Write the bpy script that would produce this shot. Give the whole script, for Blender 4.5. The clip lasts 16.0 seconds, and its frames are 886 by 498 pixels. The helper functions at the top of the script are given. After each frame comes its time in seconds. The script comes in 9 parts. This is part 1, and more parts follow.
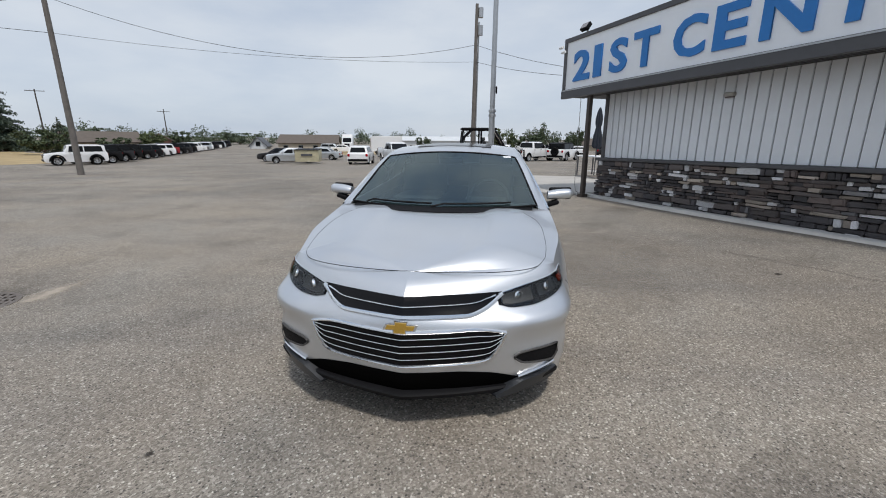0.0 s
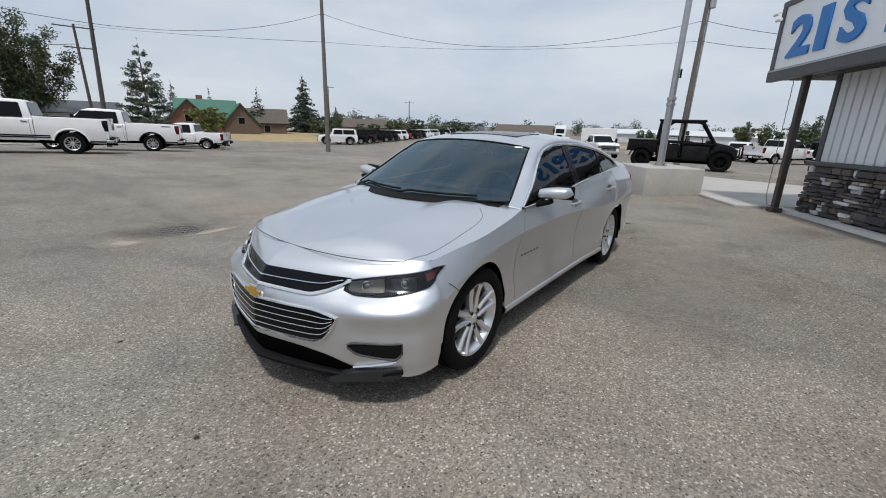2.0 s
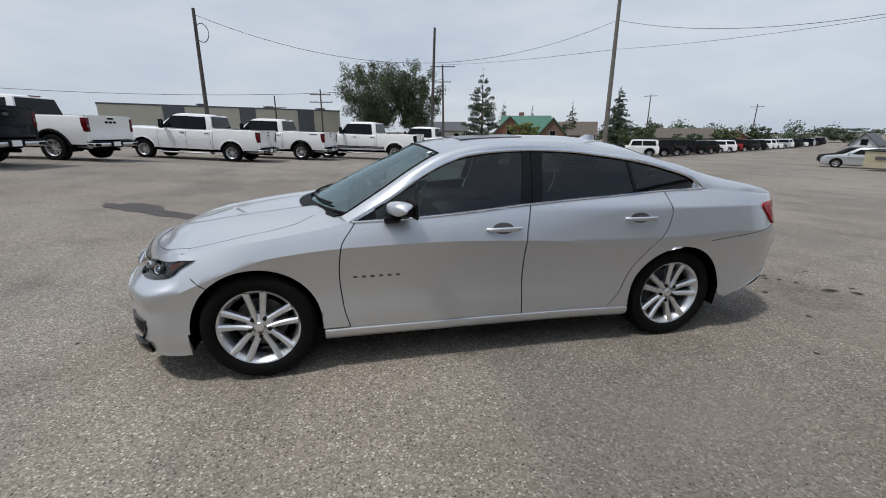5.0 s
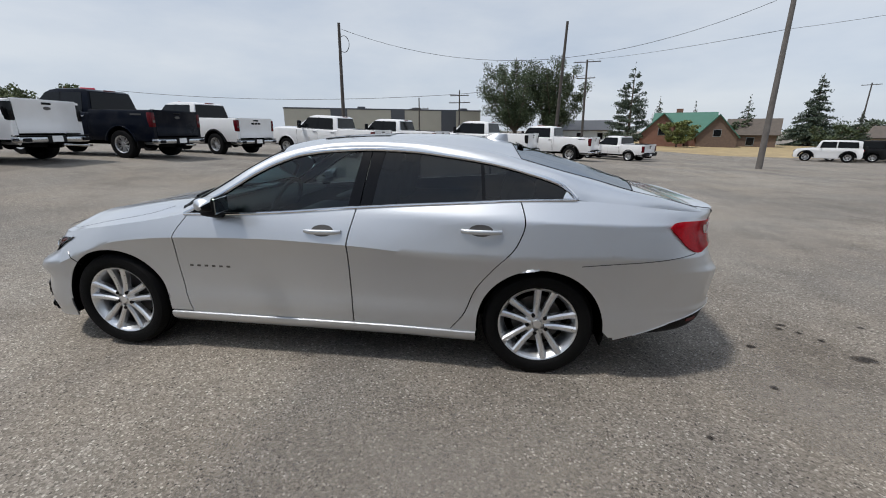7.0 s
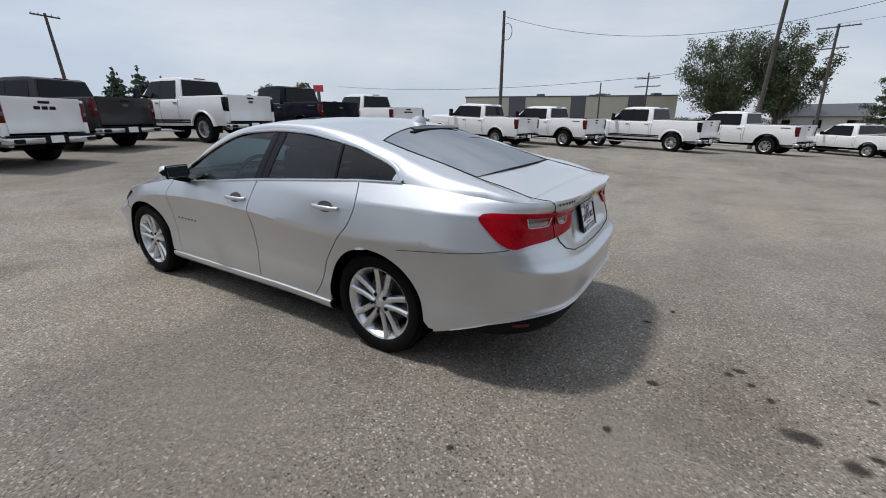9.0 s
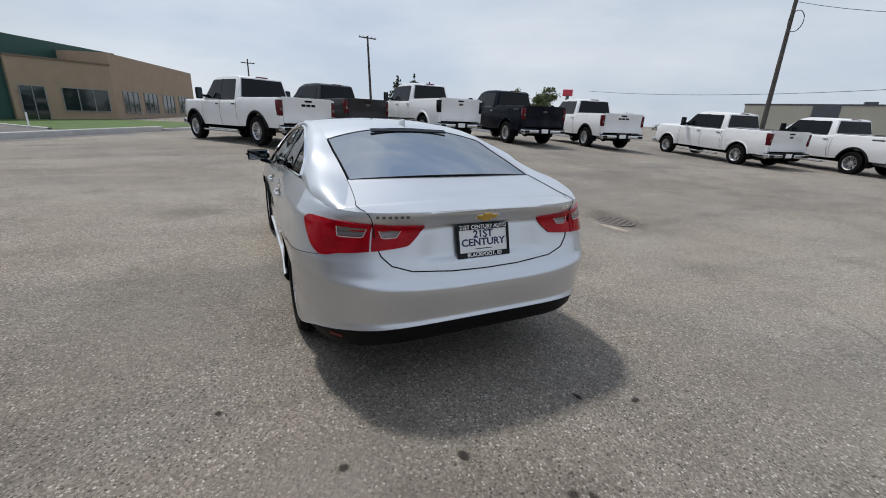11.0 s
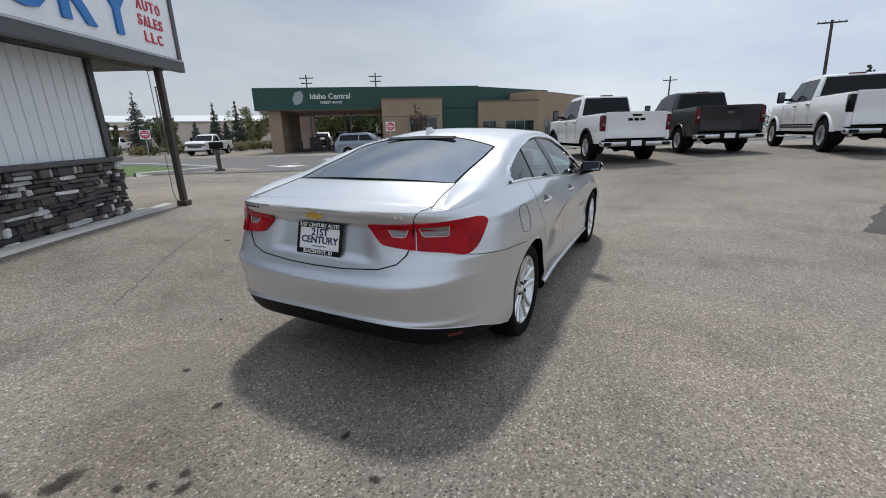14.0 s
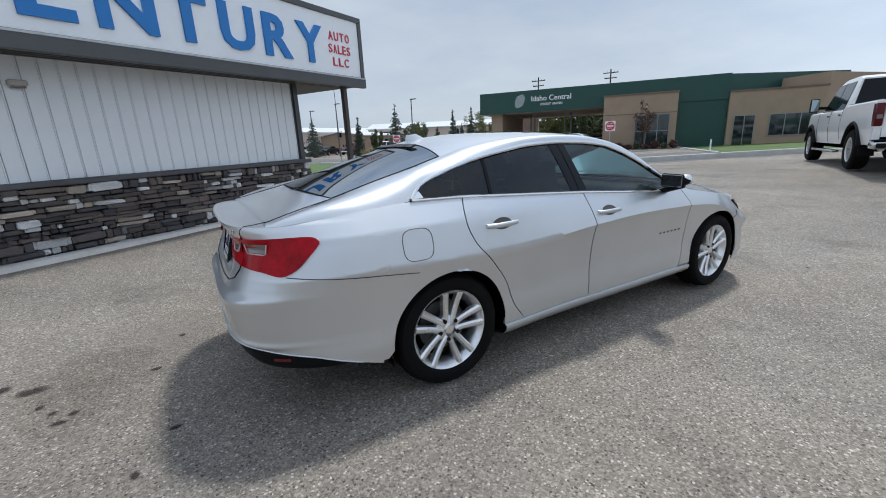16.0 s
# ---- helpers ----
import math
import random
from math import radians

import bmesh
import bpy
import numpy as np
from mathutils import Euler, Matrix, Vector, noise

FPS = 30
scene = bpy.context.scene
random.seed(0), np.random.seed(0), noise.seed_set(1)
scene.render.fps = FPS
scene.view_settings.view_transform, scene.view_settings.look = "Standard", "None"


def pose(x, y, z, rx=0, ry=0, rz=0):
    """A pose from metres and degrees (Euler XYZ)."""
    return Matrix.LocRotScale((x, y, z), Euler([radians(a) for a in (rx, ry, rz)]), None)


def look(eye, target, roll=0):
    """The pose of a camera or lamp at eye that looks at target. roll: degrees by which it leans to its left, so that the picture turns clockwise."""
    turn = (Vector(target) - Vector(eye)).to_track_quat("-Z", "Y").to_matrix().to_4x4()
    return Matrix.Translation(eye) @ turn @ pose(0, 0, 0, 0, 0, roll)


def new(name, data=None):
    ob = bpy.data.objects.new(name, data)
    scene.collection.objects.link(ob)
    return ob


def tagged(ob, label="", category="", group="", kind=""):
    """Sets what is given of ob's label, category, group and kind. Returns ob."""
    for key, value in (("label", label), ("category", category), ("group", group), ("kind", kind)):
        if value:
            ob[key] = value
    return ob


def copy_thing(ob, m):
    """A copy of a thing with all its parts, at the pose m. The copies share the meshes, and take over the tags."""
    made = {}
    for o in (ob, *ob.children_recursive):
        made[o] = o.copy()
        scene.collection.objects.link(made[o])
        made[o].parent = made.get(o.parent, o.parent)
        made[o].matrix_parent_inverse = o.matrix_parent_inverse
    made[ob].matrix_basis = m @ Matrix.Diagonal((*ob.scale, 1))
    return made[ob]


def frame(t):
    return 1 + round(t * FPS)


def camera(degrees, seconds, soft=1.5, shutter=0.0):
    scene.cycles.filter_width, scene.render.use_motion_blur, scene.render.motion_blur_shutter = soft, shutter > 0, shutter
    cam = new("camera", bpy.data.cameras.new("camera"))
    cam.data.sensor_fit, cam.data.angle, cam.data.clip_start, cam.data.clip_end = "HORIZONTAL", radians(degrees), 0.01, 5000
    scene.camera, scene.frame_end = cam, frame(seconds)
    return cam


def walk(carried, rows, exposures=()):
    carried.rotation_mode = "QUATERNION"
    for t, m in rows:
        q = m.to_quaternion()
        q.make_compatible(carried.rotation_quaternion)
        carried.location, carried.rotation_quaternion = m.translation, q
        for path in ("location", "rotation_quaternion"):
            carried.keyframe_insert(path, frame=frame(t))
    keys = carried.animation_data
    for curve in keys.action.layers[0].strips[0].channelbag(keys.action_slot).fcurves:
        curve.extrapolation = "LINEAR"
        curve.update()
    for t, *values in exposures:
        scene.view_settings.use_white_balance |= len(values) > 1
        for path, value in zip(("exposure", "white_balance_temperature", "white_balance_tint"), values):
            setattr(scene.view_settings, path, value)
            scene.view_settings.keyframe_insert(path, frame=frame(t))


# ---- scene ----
cam = camera(94.0, 16.0, soft=1.0)
PATH = [
    (0, (0.466, -4.2, 1.502), (0.203, -2.287, 0.984), 0.4),
    (0.5, (0.895, -4.1, 1.498), (0.438, -2.228, 0.963), 0.6),
    (1, (1.319, -4.0, 1.503), (0.649, -2.2, 0.948), 0.9),
    (1.5, (1.698, -3.735, 1.515), (0.798, -2.043, 0.944), 1.3),
    (2, (2.09, -3.447, 1.496), (0.955, -1.904, 0.921), 1.8),
    (2.5, (2.38, -3.07, 1.474), (1.032, -1.709, 0.9), 2.1),
    (3, (2.713, -2.692, 1.47), (1.186, -1.534, 0.898), 2.0),
    (3.2, (2.809, -2.535, 1.457), (1.217, -1.459, 0.903), 1.6),
    (5.3, (3.343, -0.503, 1.475), (1.443, -0.207, 0.924), 0.2),
    (5.5, (3.357, -0.308, 1.468), (1.448, -0.078, 0.918), 0.2),
    (6, (3.304, 0.178, 1.486), (1.382, 0.25, 0.937), 0.2),
    (6.5, (3.321, 0.686, 1.489), (1.399, 0.595, 0.941), 0.1),
    (7, (3.217, 1.148, 1.473), (1.311, 0.894, 0.921), 0.1),
    (7.5, (3.183, 1.644, 1.473), (1.311, 1.215, 0.912), -0.0),
    (8, (3.027, 2.101, 1.443), (1.213, 1.486, 0.868), -0.1),
    (8.5, (2.886, 2.596, 1.438), (1.156, 1.786, 0.847), -0.2),
    (9, (2.651, 3.007, 1.433), (1.033, 1.996, 0.832), -0.2),
    (9.2, (2.509, 3.149, 1.456), (0.944, 2.059, 0.852), -0.2),
    (11.3, (0.838, 4.352, 1.47), (0.187, 2.56, 0.865), 2.2),
    (11.5, (0.639, 4.411, 1.501), (0.117, 2.579, 0.894), 2.0),
    (12, (0.206, 4.583, 1.501), (-0.048, 2.691, 0.904), 1.1),
    (12.5, (-0.266, 4.522, 1.47), (-0.218, 2.609, 0.889), 0.1),
    (13, (-0.772, 4.491, 1.456), (-0.423, 2.602, 0.898), -0.7),
    (13.5, (-1.209, 4.295, 1.408), (-0.565, 2.48, 0.869), -1.3),
    (14, (-1.654, 4.07, 1.39), (-0.744, 2.37, 0.859), -1.5),
    (14.5, (-2.033, 3.768, 1.38), (-0.88, 2.223, 0.848), -1.7),
    (15, (-2.311, 3.382, 1.391), (-0.952, 2.012, 0.864), -1.8),
    (15.5, (-2.595, 2.986, 1.391), (-1.062, 1.808, 0.875), -2.1),
    (16, (-2.747, 2.556, 1.377), (-1.079, 1.568, 0.884), -2.3),
]
walk(cam, [(t, look(eye, target, roll)) for t, eye, target, roll in PATH],
     [(0, 0.0, 6500, 10), (1.5, 0.0, 6500, 10), (3.0, -0.08, 6500, 10), (6.0, 0.0, 6500, 10), (9.0, 0.03, 6500, 10), (12.0, 0.05, 6500, 10), (13.5, 0.08, 6500, 10), (14.5, 0.13, 6450, 10), (15.0, 0.18, 6350, 9), (15.5, 0.22, 6250, 8), (16.0, 0.23, 6150, 8)])

# ---------------- sky and sun ----------------
world = bpy.data.worlds.new("world")
scene.world = world
world.use_nodes = True
wt = world.node_tree
sky = wt.nodes.new("ShaderNodeTexSky")
sky.sky_type, sky.sun_disc = "NISHITA", False
SUN_DIR = Vector((0.21, -0.42, 1.0)).normalized()
sky.sun_elevation, sky.sun_rotation = math.asin(SUN_DIR.z), math.atan2(SUN_DIR.x, SUN_DIR.y)
sky.dust_density, sky.air_density, sky.altitude = 4.0, 1.0, 1300
wt.nodes["Background"].inputs[1].default_value = 0.10
# summer haze: the blue is veiled by a pale grey with soft, stretched cloud
tc = wt.nodes.new("ShaderNodeTexCoord")
mp = wt.nodes.new("ShaderNodeMapping")
mp.inputs["Scale"].default_value = (1.1, 1.1, 3.4)
nz = wt.nodes.new("ShaderNodeTexNoise")
nz.inputs["Scale"].default_value, nz.inputs["Detail"].default_value, nz.inputs["Roughness"].default_value = 1.7, 7, 0.55
def sky_ramp(lo, hi, c0, c1):
    r = wt.nodes.new("ShaderNodeValToRGB")
    for e, p, c in zip(r.color_ramp.elements, (lo, hi), (c0, c1)):
        e.position, e.color = p, (*c, 1)
    return r


def sky_mix(fac):
    x = wt.nodes.new("ShaderNodeMix")
    x.data_type = "RGBA"
    x.inputs[0].default_value = fac
    return x


# low down the haze is even; high up patches of blue open between pale clouds
low, high = sky_ramp(0.36, 0.66, (5.4, 6.2, 7.4), (7.4, 7.9, 8.5)), sky_ramp(0.40, 0.62, (4.0, 5.2, 7.2), (8.6, 9.0, 9.6))
sep = wt.nodes.new("ShaderNodeSeparateXYZ")
rise = wt.nodes.new("ShaderNodeMapRange")
rise.inputs["From Min"].default_value, rise.inputs["From Max"].default_value = 0.25, 0.70
veil, mx = sky_mix(0.5), sky_mix(0.84)
heavy = []
for way, lo_, hi_, shade in (((0.85, -0.52, 0.0), 0.62, 0.98, 0.74), ((-1.0, -0.3, 0.0), 0.60, 0.98, 0.96)):
    dot = wt.nodes.new("ShaderNodeVectorMath")
    dot.operation, dot.inputs[1].default_value = "DOT_PRODUCT", way
    wt.links.new(tc.outputs["Generated"], dot.inputs[0])
    rg = wt.nodes.new("ShaderNodeMapRange")
    rg.interpolation_type = "SMOOTHSTEP"
    for key, val in (("From Min", lo_), ("From Max", hi_), ("To Min", 1.0), ("To Max", shade)):
        rg.inputs[key].default_value = val
    wt.links.new(dot.outputs["Value"], rg.inputs["Value"])
    heavy.append(rg)
thick = wt.nodes.new("ShaderNodeMath")
thick.operation = "MULTIPLY"
wt.links.new(heavy[0].outputs[0], thick.inputs[0]), wt.links.new(heavy[1].outputs[0], thick.inputs[1])
dim = wt.nodes.new("ShaderNodeVectorMath")
dim.operation = "SCALE"
wt.links.new(tc.outputs["Generated"], mp.inputs["Vector"]), wt.links.new(mp.outputs["Vector"], nz.inputs["Vector"])
wt.links.new(tc.outputs["Generated"], sep.inputs[0]), wt.links.new(sep.outputs["Z"], rise.inputs["Value"])
wt.links.new(nz.outputs["Fac"], low.inputs["Fac"]), wt.links.new(nz.outputs["Fac"], high.inputs["Fac"])
wt.links.new(rise.outputs[0], veil.inputs[0]), wt.links.new(low.outputs["Color"], veil.inputs[6]), wt.links.new(high.outputs["Color"], veil.inputs[7])
wt.links.new(sky.outputs[0], mx.inputs[6]), wt.links.new(veil.outputs[2], mx.inputs[7])
wt.links.new(mx.outputs[2], dim.inputs[0]), wt.links.new(thick.outputs[0], dim.inputs["Scale"])
wt.links.new(dim.outputs[0], wt.nodes["Background"].inputs[0])
sun = new("sun", bpy.data.lights.new("sun", "SUN"))
sun.data.energy, sun.data.angle, sun.data.color = 2.4, radians(5.5), (1.0, 0.965, 0.915)
sun.matrix_world = look(tuple(SUN_DIR * 40), (0, 0, 0))

# ---------------- materials ----------------
def nodes_of(name):
    m = bpy.data.materials.new(name)
    m.use_nodes = True
    nt = m.node_tree
    return m, nt, nt.nodes["Principled BSDF"]


def texco(nt, scale=(1, 1, 1), kind="Object"):
    tc = nt.nodes.new("ShaderNodeTexCoord")
    mp = nt.nodes.new("ShaderNodeMapping")
    mp.inputs["Scale"].default_value = scale
    nt.links.new(tc.outputs[kind], mp.inputs["Vector"])
    return mp.outputs["Vector"]


def noise_tex(nt, vec, scale, detail=4.0, rough=0.55):
    n = nt.nodes.new("ShaderNodeTexNoise")
    n.inputs["Scale"].default_value, n.inputs["Detail"].default_value, n.inputs["Roughness"].default_value = scale, detail, rough
    nt.links.new(vec, n.inputs["Vector"])
    return n.outputs["Fac"]


def ramp(nt, fac, stops):
    r = nt.nodes.new("ShaderNodeValToRGB")
    el = r.color_ramp.elements
    while len(el) < len(stops):
        el.new(0.5)
    for e, (p, c) in zip(el, stops):
        e.position, e.color = p, (*c, 1) if len(c) == 3 else c
    nt.links.new(fac, r.inputs["Fac"])
    return r.outputs["Color"]


def mix(nt, fac, a, b, kind="MIX"):
    x = nt.nodes.new("ShaderNodeMix")
    x.data_type, x.blend_type = "RGBA", kind
    for sock, v in ((x.inputs[0], fac), (x.inputs[6], a), (x.inputs[7], b)):
        if isinstance(v, (int, float)):
            sock.default_value = v
        elif isinstance(v, tuple):
            sock.default_value = (*v, 1)
        else:
            nt.links.new(v, sock)
    return x.outputs[2]


def bump(nt, bsdf, height, strength=0.3, distance=0.01, after=None):
    b = nt.nodes.new("ShaderNodeBump")
    b.inputs["Strength"].default_value, b.inputs["Distance"].default_value = strength, distance
    nt.links.new(height, b.inputs["Height"])
    if after:
        nt.links.new(after, b.inputs["Normal"])
    nt.links.new(b.outputs["Normal"], bsdf.inputs["Normal"])
    return b.outputs["Normal"]


def surface(name, base, rough=0.5, metal=0.0, vary=0.15, scale=6.0, fine=0.0, fine_scale=200.0, coat=0.0, coord="Object", spread=0.0, spec=0.5):
    """A plain surface with colour drift at two scales and, with fine, a fine relief."""
    m, nt, b = nodes_of(name)
    v = texco(nt, kind=coord)
    n1, n2 = noise_tex(nt, v, scale, 5), noise_tex(nt, v, scale * 9, 3)
    dark, light = tuple(c * (1 - vary) for c in base), tuple(min(1, c * (1 + vary)) for c in base)
    col = mix(nt, 0.35, ramp(nt, n1, [(0.3, dark), (0.7, light)]), ramp(nt, n2, [(0.3, dark), (0.7, light)]))
    if spread:
        oi = nt.nodes.new("ShaderNodeObjectInfo")
        col = mix(nt, 1.0, col, ramp(nt, oi.outputs["Random"], [(0.0, (1 - spread,) * 3), (1.0, (1 + spread * 0.4,) * 3)]), "MULTIPLY")
    nt.links.new(col, b.inputs["Base Color"])
    nt.links.new(ramp(nt, n2, [(0.2, (rough * 0.85,) * 3), (0.8, (min(1, rough * 1.15),) * 3)]), b.inputs["Roughness"])
    b.inputs["Metallic"].default_value = metal
    b.inputs["Specular IOR Level"].default_value = spec
    b.inputs["Coat Weight"].default_value, b.inputs["Coat Roughness"].default_value = coat, 0.04
    if fine:
        bump(nt, b, noise_tex(nt, v, fine_scale, 3), fine, 0.004)
    return m


def paint(name, base, metal=0.0, rough=0.35, flake=0.0, gloss=1.0):
    """Car paint: base coat, metallic flakes, clear coat, thin road dust."""
    m, nt, b = nodes_of(name)
    v = texco(nt)
    dust = noise_tex(nt, v, 2.3, 6)
    col = mix(nt, ramp(nt, dust, [(0.45, (0, 0, 0)), (0.8, (0.12 if max(base) > 0.2 else 0.03,) * 3)]), base, (0.42, 0.39, 0.34))
    nt.links.new(col, b.inputs["Base Color"])
    b.inputs["Metallic"].default_value, b.inputs["Roughness"].default_value = metal, rough
    b.inputs["Coat Weight"].default_value, b.inputs["Coat Roughness"].default_value = gloss, 0.05
    b.inputs["Specular IOR Level"].default_value = 0.5 * gloss
    if flake:
        bump(nt, b, noise_tex(nt, v, 1400, 2), flake, 0.001)
    return m


def glass(name, tint, rough=0.0, gloss=1.5, sheen=(1.0, 1.0, 1.0)):
    """Thin tinted pane: it lets the tint through and mirrors by Fresnel."""
    m, nt, b = nodes_of(name)
    nt.nodes.remove(b)
    out = nt.nodes["Material Output"]
    tr, gl, mx, fr = (nt.nodes.new("ShaderNode" + k) for k in ("BsdfTransparent", "BsdfGlossy", "MixShader", "Fresnel"))
    tr.inputs["Color"].default_value = (*tint, 1)
    gl.inputs["Roughness"].default_value = rough
    gl.inputs["Color"].default_value = (*sheen, 1)
    fr.inputs["IOR"].default_value = gloss
    nt.links.new(fr.outputs[0], mx.inputs[0]), nt.links.new(tr.outputs[0], mx.inputs[1]), nt.links.new(gl.outputs[0], mx.inputs[2])
    nt.links.new(mx.outputs[0], out.inputs["Surface"])
    return m


def soft(name, base, edge=0.16, alpha=0.9, ragged=0.35, scale=7.0):
    """A stain that fades out raggedly towards its edge."""
    m, nt, b = nodes_of(name)
    g = nt.nodes.new("ShaderNodeTexCoord")
    d = nt.nodes.new("ShaderNodeVectorMath")
    d.operation = "DISTANCE"
    d.inputs[1].default_value = (0.5, 0.5, 0.5)
    flat = nt.nodes.new("ShaderNodeVectorMath")
    flat.operation = "MULTIPLY_ADD"
    flat.inputs[1].default_value, flat.inputs[2].default_value = (1, 1, 0), (0, 0, 0.5)
    nt.links.new(g.outputs["Generated"], flat.inputs[0]), nt.links.new(flat.outputs[0], d.inputs[0])
    n = noise_tex(nt, g.outputs["Object"], scale, 6, 0.65)
    ma = nt.nodes.new("ShaderNodeMath")
    ma.operation = "MULTIPLY_ADD"
    ma.inputs[1].default_value = ragged
    nt.links.new(n, ma.inputs[0]), nt.links.new(d.outputs["Value"], ma.inputs[2])
    top = 0.42 + ragged * 0.5
    nt.links.new(ramp(nt, ma.outputs[0], [(top - edge, (alpha,) * 3), (top, (0, 0, 0))]), b.inputs["Alpha"])
    fine = noise_tex(nt, g.outputs["Object"], 120, 3, 0.7)
    nt.links.new(ramp(nt, fine, [(0.3, tuple(c * 0.6 for c in base)), (0.7, tuple(c * 1.35 for c in base))]), b.inputs["Base Color"])
    b.inputs["Roughness"].default_value, b.inputs["Specular IOR Level"].default_value = 0.85, 0.3
    bump(nt, b, fine, 0.4, 0.003)
    return m


M = {}
M["silver"] = paint("silver_paint", (0.625, 0.645, 0.672), 0.86, 0.39, 0.05)
M["chrome"] = surface("chrome", (0.80, 0.81, 0.82), 0.12, 1.0, 0.03)
M["satin"] = surface("satin_alloy", (0.76, 0.77, 0.78), 0.30, 0.9, 0.05, 9)
M["gold"] = surface("gold_emblem", (0.72, 0.46, 0.10), 0.3, 0.8, 0.06, 60)
M["black_plastic"] = surface("black_plastic", (0.006, 0.006, 0.007), 0.6, 0, 0.25, 8, 0.15, 900, spec=0.15)
M["satin_black"] = surface("satin_black", (0.022, 0.024, 0.028), 0.35, 0, 0.2, 8)
M["mirror"] = surface("mirror_glass", (0.30, 0.34, 0.36), 0.03, 1.0, 0.03)
M["lens_rim"] = surface("lens_rim", (0.62, 0.45, 0.45), 0.25, 0.2, 0.05)
M["gloss_black"] = surface("gloss_black", (0.004, 0.004, 0.005), 0.15, 0, 0.1, 5, spec=0.2)
M["void"] = surface("underbody_black", (0.0018, 0.0018, 0.0018), 0.95, 0, 0.3, 5, spec=0.03)
M["rubber"] = surface("tyre_rubber", (0.0055, 0.0055, 0.0057), 0.75, 0, 0.35, 7, 0.3, 500, spec=0.12)
M["disc"] = surface("brake_steel", (0.11, 0.105, 0.10), 0.45, 0.7, 0.2, 12)
M["dark_glass"] = glass("privacy_glass", (0.21, 0.225, 0.23), 0, 1.5)
M["front_glass"] = glass("front_door_glass", (0.38, 0.45, 0.46), 0, 1.5)
M["windshield"] = glass("windshield_glass", (0.40, 0.51, 0.52), 0, 2.1, (0.76, 0.93, 0.97))
M["rear_glass"] = glass("rear_window_glass", (0.07, 0.075, 0.08), 0, 7.0, (0.90, 0.95, 1.0))
M["lamp_glass"] = glass("lamp_cover", (0.75, 0.77, 0.78), 0, 1.5)
M["seat"] = surface("grey_seat_cloth", (0.12, 0.12, 0.125), 0.9, 0, 0.2, 12, 0.3, 600)
M["dash"] = surface("dashboard_vinyl", (0.05, 0.052, 0.055), 0.65, 0, 0.15, 10, 0.2, 700)
M["amber"] = surface("amber_reflector", (0.27, 0.035, 0.014), 0.2, 0, 0.1, 30, coat=0.4)
M["red_lens"] = surface("red_lens", (0.33, 0.002, 0.008), 0.12, 0, 0.55, 7, coat=0.05, spec=0.15)
M["clear_lens"] = surface("clear_lens", (0.16, 0.13, 0.13), 0.15, 0.3, 0.2, 60, coat=1.0)
M["dark_red"] = surface("dark_red_reflector", (0.10, 0.003, 0.006), 0.3, 0, 0.2, 30)
M["plate_white"] = surface("plate_white", (0.80, 0.80, 0.80), 0.4, 0, 0.04)
M["ink"] = surface("dark_ink", (0.012, 0.018, 0.085), 0.5, 0, 0.1)
M["white_print"] = surface("white_print", (0.8, 0.8, 0.8), 0.5, 0, 0.03)


# ---------------- mesh helpers ----------------
def finish(me, smooth=True, angle=35):
    if smooth:
        me.polygons.foreach_set("use_smooth", [True] * len(me.polygons))
        me.set_sharp_from_angle(angle=radians(angle))
    return me


def part(name, bm, material, parent=None, label="", smooth=True, angle=35):
    me = bpy.data.meshes.new(name)
    bm.to_mesh(me)
    bm.free()
    me.materials.append(material)
    ob = new(name, finish(me, smooth, angle))
    if parent:
        ob.parent = parent
    if label:
        ob["label"] = label
    return ob


def thing(name, label, category, group="", kind="", at=None):
    ob = new(name)
    ob.empty_display_size = 0.2
    if at is not None:
        ob.matrix_world = at
    return tagged(ob, label, category, group, kind)


def spline(pts):
    """A smooth function through (x, y) pairs, without overshoot."""
    xs, ys = np.array([p[0] for p in pts], float), np.array([p[1] for p in pts], float)
    d = np.diff(ys) / np.diff(xs)
    m = np.r_[d[0], [0 if a * b <= 0 else 2 * a * b / (a + b) for a, b in zip(d, d[1:])], d[-1]]

    def at(x):
        x = min(max(x, xs[0]), xs[-1])
        i = min(int(np.searchsorted(xs, x, side="right")) - 1, len(xs) - 2)
        h = xs[i + 1] - xs[i]
        t = (x - xs[i]) / h
        return ((1 + 2 * t) * (1 - t) ** 2 * ys[i] + t * (1 - t) ** 2 * h * m[i] + t * t * (3 - 2 * t) * ys[i + 1] + t * t * (t - 1) * h * m[i + 1])

    return at


def smooth(e0, e1, x):
    t = min(max((x - e0) / (e1 - e0), 0), 1)
    return t * t * (3 - 2 * t)


def sheet(rows, out=None, flip=False, closed=False):
    """A bmesh through rows of points. out: a point from which the faces should look away."""
    bm = bmesh.new()
    vs = [[bm.verts.new(p) for p in r] for r in rows]
    for a, b in zip(vs, vs[1:]):
        n = len(a)
        for i in range(n if closed else n - 1):
            j = (i + 1) % n
            quad = [a[i], a[j], b[j], b[i]]
            try:
                bm.faces.new(quad)
            except ValueError:
                pass
    bmesh.ops.remove_doubles(bm, verts=bm.verts, dist=1e-5)
    bm.normal_update()
    if out is not None:
        s = sum(f.normal.dot(f.calc_center_median() - Vector(out)) * f.calc_area() for f in bm.faces)
        if s < 0:
            bmesh.ops.reverse_faces(bm, faces=bm.faces)
    if flip:
        bmesh.ops.reverse_faces(bm, faces=bm.faces)
    return bm


